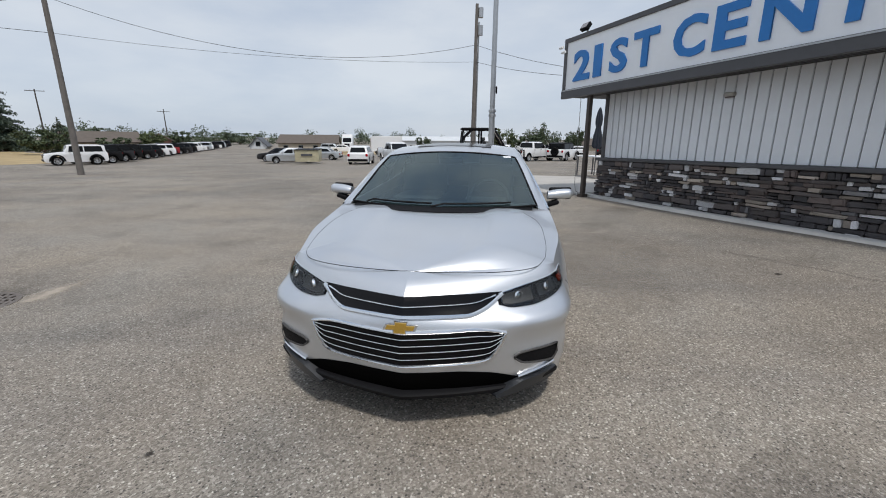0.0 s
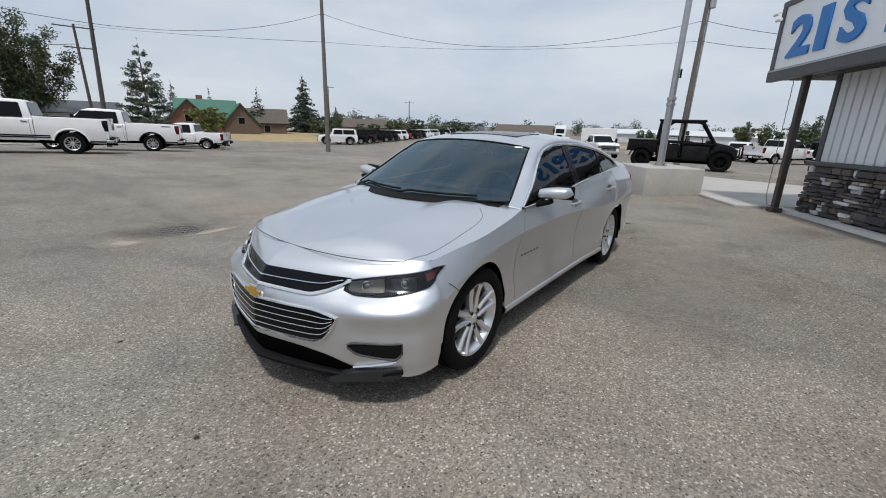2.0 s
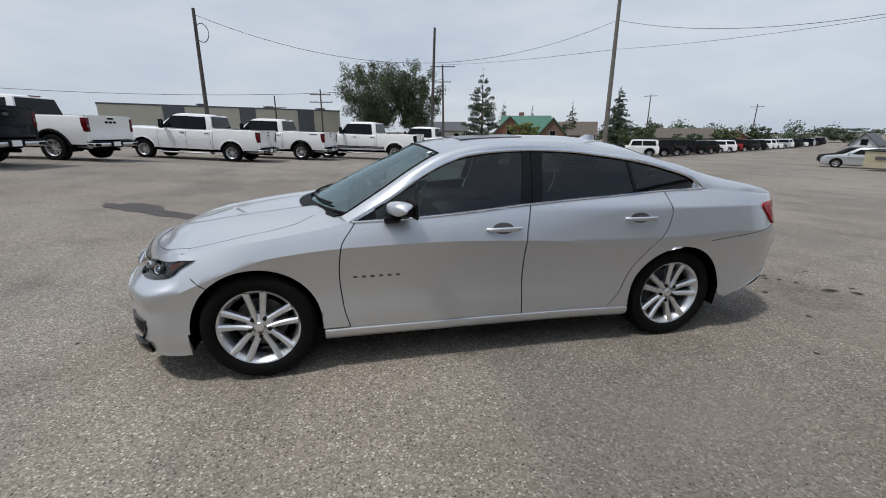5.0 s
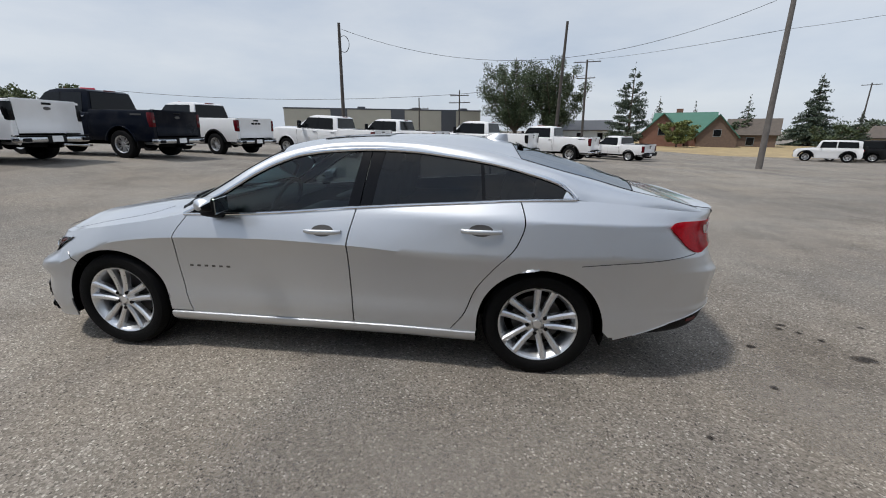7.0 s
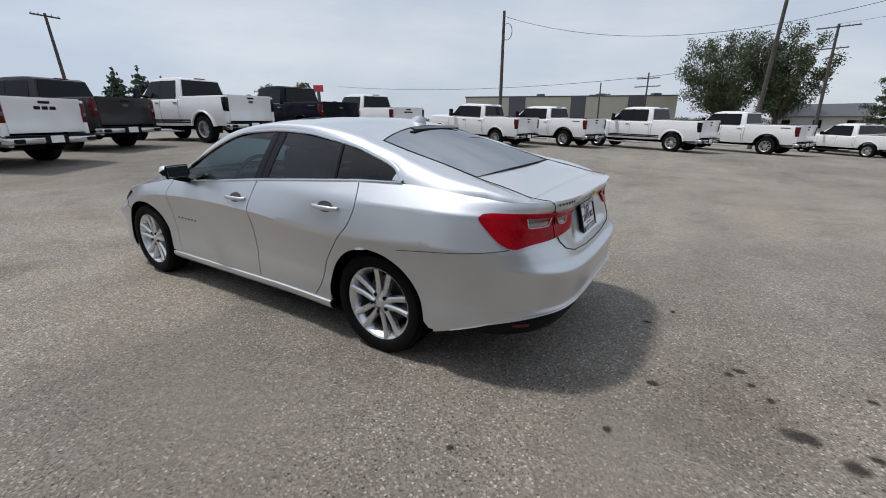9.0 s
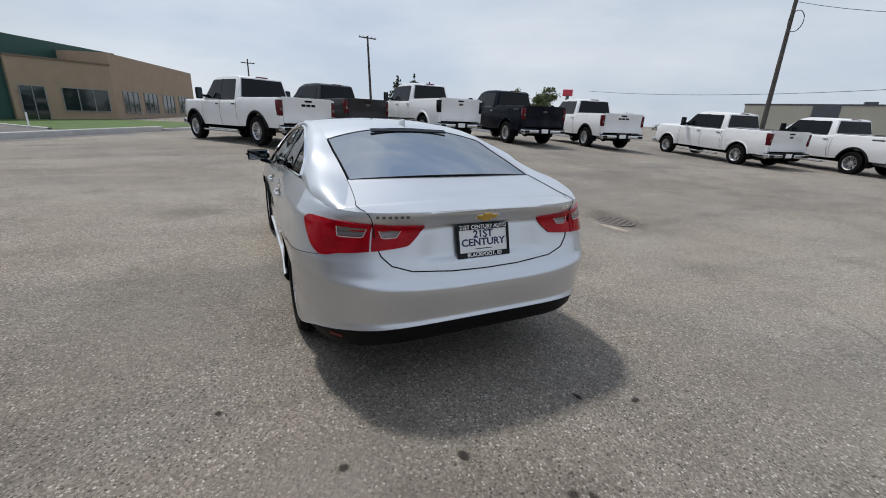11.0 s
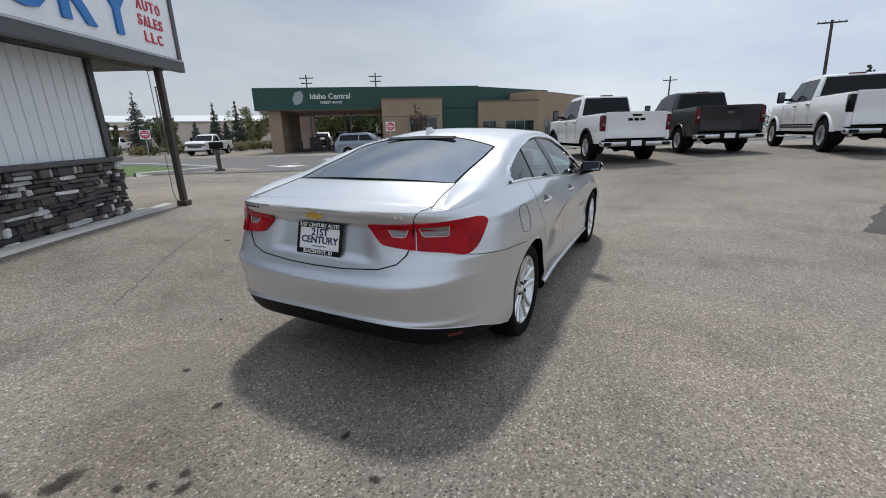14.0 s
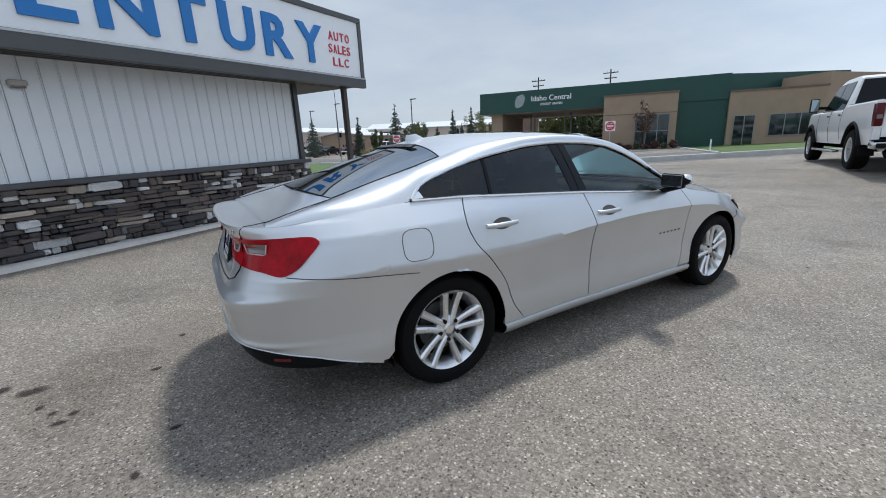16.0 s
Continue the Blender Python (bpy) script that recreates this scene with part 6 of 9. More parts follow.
for x in (-0.19, 0.19):
    for y in (-0.19, 0.19):
        part("leg", boxed(x - 0.015, x + 0.015, y - 0.015, y + 0.015, 0, 0.42), M["plate_white"], chr_)

# ---------------- other vehicles ----------------
M["white_paint"] = paint("white_paint", (0.80, 0.80, 0.80), 0, 0.4)
M["navy_paint"] = paint("navy_paint", (0.004, 0.006, 0.012), 0.0, 0.25, gloss=0.12)
M["grey_paint"] = paint("dark_grey_paint", (0.030, 0.029, 0.031), 0.3, 0.35, gloss=0.3)
M["black_paint"] = paint("black_paint", (0.012, 0.012, 0.013), 0.1, 0.3, gloss=0.15)
M["red_paint"] = paint("red_paint", (0.28, 0.012, 0.016), 0.1, 0.35, gloss=0.5)
M["maroon_paint"] = paint("maroon_paint", (0.13, 0.012, 0.016), 0.1, 0.35, gloss=0.5)
M["blue_paint"] = paint("slate_blue_paint", (0.22, 0.26, 0.32), 0.5, 0.35)
M["silver2"] = paint("pale_silver_paint", (0.48, 0.50, 0.52), 0.6, 0.4)
M["tail_red"] = surface("tail_red", (0.085, 0.002, 0.005), 0.2, 0, 0.3, 12, coat=0.08, spec=0.25)
M["car_glass"] = surface("dark_vehicle_glass", (0.005, 0.006, 0.007), 0.05, 0, 0.2, 3, spec=0.24)
M["truck_chrome"] = surface("truck_chrome", (0.60, 0.61, 0.62), 0.16, 1.0, 0.08, 4)
M["steel_rim"] = surface("grey_alloy", (0.62, 0.62, 0.63), 0.32, 0.85, 0.12, 10)


def profile_body(pts, half, lean=0.0, lean_from=9.0, bevel=0.03):
    """A side outline of (y, z) points made into a body of the given half width, leaning in above a height."""
    bm = bmesh.new()
    ring = []
    for s in (-1, 1):
        ring.append([bm.verts.new((s * (half - lean * max(0, z - lean_from)), y, z)) for y, z in pts])
    n = len(pts)
    f0, f1 = bm.faces.new(ring[0]), bm.faces.new(list(reversed(ring[1])))
    for i in range(n):
        j = (i + 1) % n
        bm.faces.new((ring[0][j], ring[0][i], ring[1][i], ring[1][j]))
    bmesh.ops.recalc_face_normals(bm, faces=bm.faces)
    if bevel:
        es = [e for e in bm.edges if (e.verts[0].co.x > 0) == (e.verts[1].co.x > 0)]
        bmesh.ops.bevel(bm, geom=es, offset=bevel, segments=2, affect="EDGES", profile=0.5, clamp_overlap=True)
    return bm


def arch_pts(c, r, z0, zc, n=9):
    """The outline of a wheel arch, from its front foot to its back foot."""
    a0 = math.asin(min(1, max(-1, (z0 - zc) / r)))
    return [(c - r * math.cos(a), zc + r * math.sin(a)) for a in np.linspace(a0, math.pi - a0, n)]


WHEELS = {}


def far_wheel(r, w, dark=False):
    key = (r, w, dark)
    if key not in WHEELS:
        t = lathe([(r * 0.60, w / 2 - 0.015), (r * 0.64, w / 2), (r * 0.92, w / 2), (r, w / 2 - 0.04), (r, -w / 2 + 0.04), (r * 0.92, -w / 2), (r * 0.6, -w / 2)], 28)
        me = bpy.data.meshes.new("tyre")
        t.to_mesh(me)
        t.free()
        me.materials.append(M["rubber"])
        finish(me)
        b = lathe([(0.0, w * 0.30), (r * 0.10, w * 0.31), (r * 0.17, w * 0.26), (r * 0.19, w * 0.12)], 20)
        lip = lathe([(r * 0.54, w * 0.05), (r * 0.555, w * 0.40), (r * 0.60, w * 0.46), (r * 0.635, w * 0.47)], 32)
        tmp = bpy.data.meshes.new("lip")
        lip.to_mesh(tmp)
        lip.free()
        b.from_mesh(tmp)
        bpy.data.meshes.remove(tmp)
        for k in range(6):
            m = Matrix.Rotation(2 * math.pi * k / 6, 4, "X")
            for tw in (-1, 1):
                rows = []
                for u in np.linspace(0, 1, 4):
                    rr, side, hw = r * (0.12 + 0.45 * u), tw * r * (0.035 + 0.085 * u), r * (0.038 + 0.010 * u)
                    rows.append([m @ Vector((w * (0.27 + 0.13 * u) + dx, side + dy * hw, rr)) for dx, dy in ((-w * 0.14, -1), (0, -0.7), (0, 0.7), (-w * 0.14, 1))])
                vs = [[b.verts.new(p) for p in row] for row in rows]
                for ra, rb in zip(vs, vs[1:]):
                    for q in range(3):
                        b.faces.new((ra[q], ra[q + 1], rb[q + 1], rb[q]))
        bmesh.ops.recalc_face_normals(b, faces=b.faces)
        n0 = len(b.faces)
        well = lathe([(0.0, w * 0.02), (r * 0.35, w * 0.02), (r * 0.56, -w * 0.02)], 24)
        tmp = bpy.data.meshes.new("well")
        well.to_mesh(tmp)
        well.free()
        b.from_mesh(tmp)
        bpy.data.meshes.remove(tmp)
        b.faces.ensure_lookup_table()
        for f in b.faces[n0:]:
            f.material_index = 1
        me2 = bpy.data.meshes.new("rim")
        b.to_mesh(me2)
        b.free()
        me2.materials.append(M["black_plastic"] if dark else M["steel_rim"])
        me2.materials.append(M["void"])
        finish(me2)
        WHEELS[key] = (me, me2)
    return WHEELS[key]


def put_wheels(v, half, y0, y1, r, w, dark=False):
    me, me2 = far_wheel(r, w, dark)
    for s in (1, -1):
        for y in (y0, y1):
            t = new("wheel", me)
            t.parent = v
            t.matrix_basis = pose(s * (half - w / 2), y, r, 0, 0, 0 if s > 0 else 180)
            m = new("rim", me2)
            m.parent = t


def panel(v, name, pts, x, mat, thick=0.012, lean=0.0, lean_from=0.0, label=""):
    """A pane or panel on both flanks, from an outline of (y, z)."""
    for s in (1, -1):
        bm = bmesh.new()
        vs = [bm.verts.new((s * (x - lean * max(0, z - lean_from)), y, z)) for y, z in pts]
        f = bm.faces.new(vs)
        f.normal_update()
        if f.normal.x * s < 0:
            f.normal_flip()
        r = bmesh.ops.extrude_face_region(bm, geom=[f])
        bmesh.ops.translate(bm, vec=(s * thick, 0, 0), verts=[q for q in r["geom"] if isinstance(q, bmesh.types.BMVert)])
        bmesh.ops.recalc_face_normals(bm, faces=bm.faces)
        part(name, bm, mat, v, label, False)


def at_wheel(x, y, heading, half, wheel_y, dz=0.0):
    """The pose that puts the rear left wheel on (x, y); heading: degrees of the nose from +x."""
    rz = heading + 90
    m = pose(0, 0, 0, 0, 0, rz)
    off = m @ Vector((half, wheel_y, 0))
    cx, cy = x - off.x, y - off.y
    f = m @ Vector((0, -1, 0))
    z0, z1 = ground_z(cx + f.x * wheel_y, cy + f.y * wheel_y), ground_z(cx - f.x * wheel_y, cy - f.y * wheel_y)
    tilt = math.degrees(math.atan2(z0 - z1, 2 * wheel_y))
    return pose(cx, cy, (z0 + z1) / 2 + dz, 0, 0, rz) @ pose(0, 0, 0, -tilt, 0, 0)


def truck_side(half, sill, mid_z, z):
    """Half width of a truck's flank at a height: it tucks in below and leans in above."""
    low, up = max(0.0, mid_z - z) / max(0.05, mid_z - sill), max(0.0, z - mid_z)
    return half - 0.055 * low * low - 0.05 * up - 0.16 * up * up


def truck_skin(ys, low, high, half, sill, mid_z, crown=None, inner=None, r=0.07):
    """A lofted body along ys: flanks over the wheel arches, then a crowned top, or with inner an open bed."""
    rows = []
    for y in ys:
        lo, hi, h = low(y), high(y), half(y)
        side = []
        for w in np.linspace(0, 1, 11):
            z = lo + (max(hi - r, lo + 0.01) - lo) * w
            side.append((truck_side(h, sill, mid_z, z), z))
        xe = side[-1][0]
        for a in (25, 50, 72, 90):
            side.append((xe - r * (1 - math.cos(radians(a))), hi - r + r * math.sin(radians(a))))
        if inner is not None:
            side += [(xe - 0.13, hi), (xe - 0.14, hi - 0.02), (xe - 0.15, inner), (0.0, inner)]
        else:
            xt = side[-1][0]
            side += [(xt * k, hi + crown * (1 - k * k)) for k in (0.8, 0.55, 0.3, 0.0)]
        rows.append([(x, y, z) for x, z in side] + [(-x, y, z) for x, z in reversed(side[:-1])])
    bm = sheet(rows)
    for end in (rows[0], rows[-1]) if inner is None else ():
        ring = []
        for p in end:
            q = min((v for v in bm.verts), key=lambda v: (v.co - Vector(p)).length_squared)
            if q not in ring:
                ring.append(q)
        try:
            bm.faces.new(ring)
        except ValueError:
            pass
    bmesh.ops.recalc_face_normals(bm, faces=bm.faces)
    return bm


def truck_lines(c, ar, y0, y1, step=0.16):
    """Stations along a body between y0 and y1, close together round the wheel arch at c."""
    ys = {round(c - ar * math.cos(math.pi * k / 16), 4) for k in range(17)} | {round(c - ar - 0.004, 4), round(c + ar + 0.004, 4), y0, y1}
    ys |= {round(y0 + (y1 - y0) * k / int((y1 - y0) / step), 4) for k in range(int((y1 - y0) / step) + 1)}
    return sorted(y for y in ys if y0 <= y <= y1)


def pickup(label, m, paint_mat, wb=4.0, r=0.42, z_bed=1.42, z_roof=2.0, half=1.0, cab=2.35, chrome=True, black_trim=False, vents=False, name="pickup_truck", small=False, letters=0, side_badge=False, gate_mat=None):
    """A crew-cab pickup: nose to -y, origin on the ground between the axles."""
    v = thing(name, label, "truck", "parked pickups", at=m)
    yf, yr = -wb / 2, wb / 2
    y_front, y_back = yf - 0.98, yr + 1.22
    if small:
        y_front, y_back = yf - 0.80, yr + 1.05
    sill, belt_z, hood = r + 0.10, z_bed - 0.07, z_bed - 0.06
    mid_z = sill + 0.55 * (z_bed - sill)
    cab_front, cab_back = yf + 0.62, yf + 0.62 + cab
    ar = r + 0.115

    def arch_low(c, base):
        return lambda y: max(base, r + math.sqrt(ar * ar - (y - c) ** 2)) if abs(y - c) < ar else base

    def nose_high(y):
        u = min(1.0, max(0.0, (y - y_front) / 0.42))
        return hood - 0.20 * (1 - u) ** 2.2 if y < cab_front - 0.1 else hood + (belt_z - hood) * min(1, (y - cab_front + 0.1) / 0.2)

    def nose_half(y):
        u = min(1.0, max(0.0, (y - y_front) / 0.55))
        return half - 0.015 - 0.13 * (1 - u) ** 2

    part("cab_body", truck_skin(truck_lines(yf, ar, y_front, cab_back), arch_low(yf, sill), nose_high, nose_half, sill, mid_z, 0.045), paint_mat, v)
    part("bed", truck_skin(truck_lines(yr, ar, cab_back + 0.025, y_back), arch_low(yr, sill + 0.02), lambda y: z_bed, lambda y: half - 0.03 * max(0.0, (y - y_back + 0.25) / 0.25) ** 2, sill, mid_z, None, z_bed - 0.52, 0.035), paint_mat, v)
    part("bulkhead", boxed(-half + 0.08, half - 0.08, cab_back + 0.03, cab_back + 0.07, sill, z_bed - 0.005, None, 0.01), paint_mat, v, smooth=False)
    for s in (1, -1):
        part("bed_rail", boxed(s * (half - 0.145) - 0.065, s * (half - 0.145) + 0.065, cab_back + 0.08, y_back - 0.06, z_bed - 0.004, z_bed + 0.014, None, 0.005), M["black_plastic"], v, smooth=False)
    # cab top, rounded in profile and leaning in
    top = [(cab_front - 0.10, belt_z - 0.02), (cab_front + 0.24, belt_z + 0.24 * (z_roof - belt_z) / 0.62), (cab_front + 0.62, z_roof - 0.10), (cab_front + 0.80, z_roof - 0.035), (cab_front + 1.05, z_roof), (cab_back - 0.55, z_roof), (cab_back - 0.24, z_roof - 0.02), (cab_back - 0.12, z_roof - 0.07), (cab_back - 0.01, belt_z - 0.02)]
    lean = 0.27
    part("cab", profile_body(top, half - 0.085, lean, belt_z, 0.055), paint_mat, v)
    x = half - 0.087
    mid = cab_front + cab * 0.52
    hi = z_roof - 0.12

    glass_f = [(cab_front + 0.17, belt_z + 0.045), (cab_front + 0.20, belt_z + 0.075), (cab_front + 0.58, hi - 0.035), (cab_front + 0.64, hi), (mid - 0.035, hi), (mid - 0.035, belt_z + 0.02)]
    glass_r = [(mid + 0.035, belt_z + 0.02), (mid + 0.035, hi), (cab_back - 0.37, hi), (cab_back - 0.33, hi - 0.03), (cab_back - 0.26, belt_z + 0.06), (cab_back - 0.29, belt_z + 0.02)]
    panel(v, "window_band", [(mid - 0.06, belt_z + 0.005), (mid - 0.06, hi + 0.012), (mid + 0.06, hi + 0.012), (mid + 0.06, belt_z + 0.005)], x, M["gloss_black"], 0.006, lean, belt_z)
    panel(v, "side_window", [(y, max(z, belt_z + 0.02)) for y, z in glass_f], x, M["car_glass"], 0.010, lean, belt_z)
    panel(v, "side_window", glass_r, x, M["car_glass"], 0.010, lean, belt_z)
    panel(v, "belt_trim", [(cab_front + 0.12, belt_z + 0.002), (cab_back - 0.26, belt_z + 0.002), (cab_back - 0.26, belt_z + 0.020), (cab_front + 0.12, belt_z + 0.020)], x + 0.002, M["truck_chrome"] if chrome else M["gloss_black"], 0.014)
    # windscreen and back window
    wx = half - 0.20
    part("windscreen", thicken(sheet([[(-wx - 0.05, cab_front - 0.06, belt_z + 0.03), (wx + 0.05, cab_front - 0.06, belt_z + 0.03)], [(-wx + 0.08, cab_front + 0.585, z_roof - 0.12), (wx - 0.08, cab_front + 0.585, z_roof - 0.12)]], out=(0, 3, 0)), 0.02), M["car_glass"], v, smooth=False)
    wb_ = half - 0.20
    bw = part("back_window", thicken(sheet([[(-wb_, cab_back + 0.000, belt_z + 0.10), (wb_, cab_back + 0.000, belt_z + 0.10)], [(-wb_ + 0.11, cab_back - 0.100, z_roof - 0.105), (wb_ - 0.11, cab_back - 0.100, z_roof - 0.105)]], out=(0, -3, 0)), 0.02), M["car_glass"], v, smooth=False)
    part("brake_light", boxed(-0.20, 0.20, cab_back - 0.135, cab_back - 0.085, z_roof - 0.055, z_roof - 0.018, None, 0.008), M["dark_red"], v, smooth=False)
    # doors: dark seams, handles
    for y in (cab_front + 0.02, mid, cab_back - 0.10):
        pts = [(y, z) for z in np.linspace(sill + 0.04, belt_z - 0.03, 7)]
        for s in (1, -1):
            part("door_seam", tube([(s * (truck_side(half - 0.015, sill, mid_z, z) + 0.0005), yy + (0.10 * max(0.0, (sill + 0.35 - z) / 0.35) ** 2 if y > mid else 0), z) for yy, z in pts], 0.006, 4), M["gloss_black"], v)
    for y in (mid - 0.24, cab_back - 0.34):
        panel(v, "door_handle", [(y, belt_z - 0.15), (y + 0.19, belt_z - 0.15), (y + 0.19, belt_z - 0.11), (y, belt_z - 0.11)], half - 0.04, M["truck_chrome"] if chrome else paint_mat, 0.035)
    # arches: a flared lip and a dark liner
    for c in (yf, yr):
        for s in (1, -1):
            rr = 0.065 if black_trim or vents else 0.03
            rows = [[(s * (truck_side(half, sill, mid_z, p[1]) - 0.008), *p) for p in arch_pts(c, ar + rr, sill, r, 17)], [(s * (half + 0.022), *p) for p in arch_pts(c, ar + rr * 0.6, sill, r, 17)], [(s * (half + 0.026), *p) for p in arch_pts(c, ar, sill, r, 17)], [(s * (half - 0.03), *p) for p in arch_pts(c, ar - 0.015, sill, r, 17)]]
            part("arch", sheet(rows), M["black_plastic"] if black_trim else paint_mat, v)
            rows = [[(s * (half - 0.03), *p) for p in arch_pts(c, ar - 0.004, sill - 0.1, r, 15)], [(s * (half - 0.42), *p) for p in arch_pts(c, ar - 0.004, sill - 0.1, r, 15)]]
            part("arch_liner", sheet(rows), M["void"], v)
    part("underframe", boxed(-half + 0.32, half - 0.32, y_front + 0.3, y_back - 0.25, r - 0.02, sill + 0.22), M["void"], v, smooth=False)
    bm = bmesh.new()
    rod(bm, (-half + 0.25, yr, r), (half - 0.25, yr, r), 0.055, n=10)
    bmesh.ops.create_uvsphere(bm, u_segments=12, v_segments=8, radius=0.16, matrix=Matrix.Translation((0, yr, r)))
    part("axle", bm, M["void"], v, "dark rear axle")
    spare = lathe([(0.10, 0.0), (r * 0.9, 0.0), (r * 0.95, -0.1), (r * 0.9, -0.2), (0.10, -0.2)], 24, "z")
    bmesh.ops.transform(spare, matrix=Matrix.Translation((0, y_back - 0.55, sill + 0.02)), verts=spare.verts)
    part("spare_wheel", spare, M["rubber"], v)
    bm = bmesh.new()
    rod(bm, (half - 0.34, yr + 0.5, r + 0.05), (half - 0.24, y_back - 0.14, r + 0.03), 0.045, n=10)
    part("exhaust", bm, M["steel_rim"], v)
    # steps, bumpers, tailgate, lights
    for s in (1, -1):
        part("side_step", box(bmesh.new(), s * (half - 0.03) - 0.07, s * (half - 0.03) + 0.07, cab_front + 0.05, cab_back - 0.1, sill - 0.20, sill - 0.14, None, 0.02), M["truck_chrome"] if chrome else M["black_plastic"], v)
        if vents:
            for zz in (sill + 0.10, sill + 0.17):
                part("side_stripe", box(bmesh.new(), s * (truck_side(half, sill, mid_z, zz) + 0.0) - 0.012, s * (truck_side(half, sill, mid_z, zz)) + 0.010, cab_front + 0.05, cab_back + 0.45, zz, zz + 0.045), M["gloss_black"], v, "black stripe along the doors", False)
        tl = part("tail_light", box(bmesh.new(), s * (half - 0.078) - 0.062, s * (half - 0.078) + 0.066, y_back - 0.17, y_back + 0.024, z_bed - 0.50, z_bed - 0.06, None, 0.025, 2), M["gloss_black"] if vents else M["tail_red"], v, "tall tail light")
        part("bed_corner", boxed(s * (half - 0.085) - 0.058, s * (half - 0.085) + 0.058, y_back - 0.06, y_back + 0.010, sill + 0.10, z_bed - 0.008, None, 0.012), paint_mat, v, smooth=False)
        if not vents:
            part("lens", box(bmesh.new(), s * (half - 0.078) - 0.042, s * (half - 0.078) + 0.042, y_back + 0.016, y_back + 0.030, z_bed - 0.36, z_bed - 0.28, None, 0.006), M["clear_lens"], tl)
        mir = part("mirror", box(bmesh.new(), s * (half + 0.17) - 0.10, s * (half + 0.17) + 0.10, cab_front + 0.28, cab_front + 0.40, belt_z + 0.01, belt_z + (0.37 if not small else 0.2), None, 0.035, 2), M["black_plastic"], v)
        part("mirror_glass", boxed(s * (half + 0.17) - 0.08, s * (half + 0.17) + 0.08, cab_front + 0.398, cab_front + 0.404, belt_z + 0.04, belt_z + (0.34 if not small else 0.17)), M["mirror"], mir, smooth=False)
        part("mirror_arm", boxed(min(s * (half - 0.12), s * (half + 0.12)), max(s * (half - 0.12), s * (half + 0.12)), cab_front + 0.30, cab_front + 0.36, belt_z + 0.08, belt_z + 0.15), M["black_plastic"], mir, smooth=False)
        part("mud_flap", boxed(s * (half - 0.16) - 0.13, s * (half - 0.16) + 0.13, yr + ar - 0.02, yr + ar, r - 0.12, sill + 0.1), M["black_plastic"], v, smooth=False)
        if side_badge:
            part("bed_badge", box(bmesh.new(), s * (truck_side(half, sill, mid_z, z_bed - 0.13)) - 0.004, s * (truck_side(half, sill, mid_z, z_bed - 0.13)) + 0.006, y_back - 0.75, y_back - 0.35, z_bed - 0.15, z_bed - 0.10), M["disc"], v, "small dark badge bar on the bed", False)
    # tailgate: a spoiler edge on top, a shallow recess between two folds
    gm = gate_mat or paint_mat
    gp = [(y_back - 0.04, sill + 0.17), (y_back + 0.020, sill + 0.17), (y_back + 0.024, sill + 0.26), (y_back + 0.014, sill + 0.31), (y_back + 0.010, z_bed - 0.30), (y_back + 0.020, z_bed - 0.24), (y_back + 0.022, z_bed - 0.06), (y_back + 0.034, z_bed - 0.01), (y_back + 0.028, z_bed + 0.022), (y_back - 0.04, z_bed + 0.018)]
    gate = part("tailgate", profile_body(gp, half - 0.146, 0, 9, 0.008), gm, v)
    part("gate_handle", box(bmesh.new(), -0.13, 0.13, y_back + 0.018, y_back + 0.040, z_bed - 0.10, z_bed - 0.045, None, 0.01), M["gloss_black"], gate)
    for k in range(letters):
        xk = -0.26 + 0.52 * (k + 0.5) / letters
        part("gate_badge", box(bmesh.new(), xk - 0.215 / letters, xk + 0.215 / letters, y_back + 0.016, y_back + 0.030, z_bed - 0.225, z_bed - 0.155, None, 0.008), M["gloss_black"], gate, smooth=False)
    if not letters:
        oval = lathe([(0.0, 0.0), (0.10, 0.0), (0.10, 0.012), (0.0, 0.014)], 20, "z")
        bmesh.ops.transform(oval, matrix=pose(0, y_back + 0.018, z_bed - 0.19, -90, 0, 0) @ Matrix.Diagonal((1, 0.42, 1, 1)), verts=oval.verts)
        part("gate_badge", oval, M["disc"], gate)
    bump_m = M["truck_chrome"] if chrome else M["black_plastic"]
    for s in (1, -1):
        part("rear_bumper", box(bmesh.new(), min(s * 0.26, s * (half - 0.015)), max(s * 0.26, s * (half - 0.015)), y_back - 0.12, y_back + 0.15, sill - 0.06, sill + 0.09, None, 0.045, 3), bump_m, v, "chrome rear bumper half" if chrome else "")
        part("bumper_step", boxed(min(s * 0.26, s * (half - 0.03)), max(s * 0.26, s * (half - 0.03)), y_back - 0.10, y_back + 0.15, sill + 0.098, sill + 0.125, None, 0.01), M["black_plastic"], v, smooth=False)
        part("corner_step", boxed(s * (half - 0.17) - 0.10, s * (half - 0.17) + 0.10, y_back + 0.160, y_back + 0.176, sill - 0.03, sill + 0.055, None, 0.01), M["black_plastic"], v, smooth=False)
    part("bumper_centre", boxed(-0.27, 0.27, y_back - 0.10, y_back + 0.13, sill - 0.07, sill + 0.12, None, 0.02), M["black_plastic"], v, smooth=False)
    part("number_plate", boxed(-0.15, 0.15, y_back + 0.130, y_back + 0.138, sill - 0.045, sill + 0.105), M["plate_white"], v, smooth=False)
    part("tow_bar", boxed(-0.05, 0.05, y_back - 0.2, y_back + 0.16, sill - 0.20, sill - 0.10), M["void"], v, smooth=False)
    part("front_bumper", box(bmesh.new(), -half + 0.08, half - 0.08, y_front - 0.12, y_front + 0.20, sill - 0.08, sill + 0.16, None, 0.07, 3), bump_m, v)
    grille = part("grille", box(bmesh.new(), -0.60, 0.60, y_front - 0.035, y_front + 0.05, sill + 0.20, hood - 0.20, None, 0.03, 2), M["gloss_black"], v)
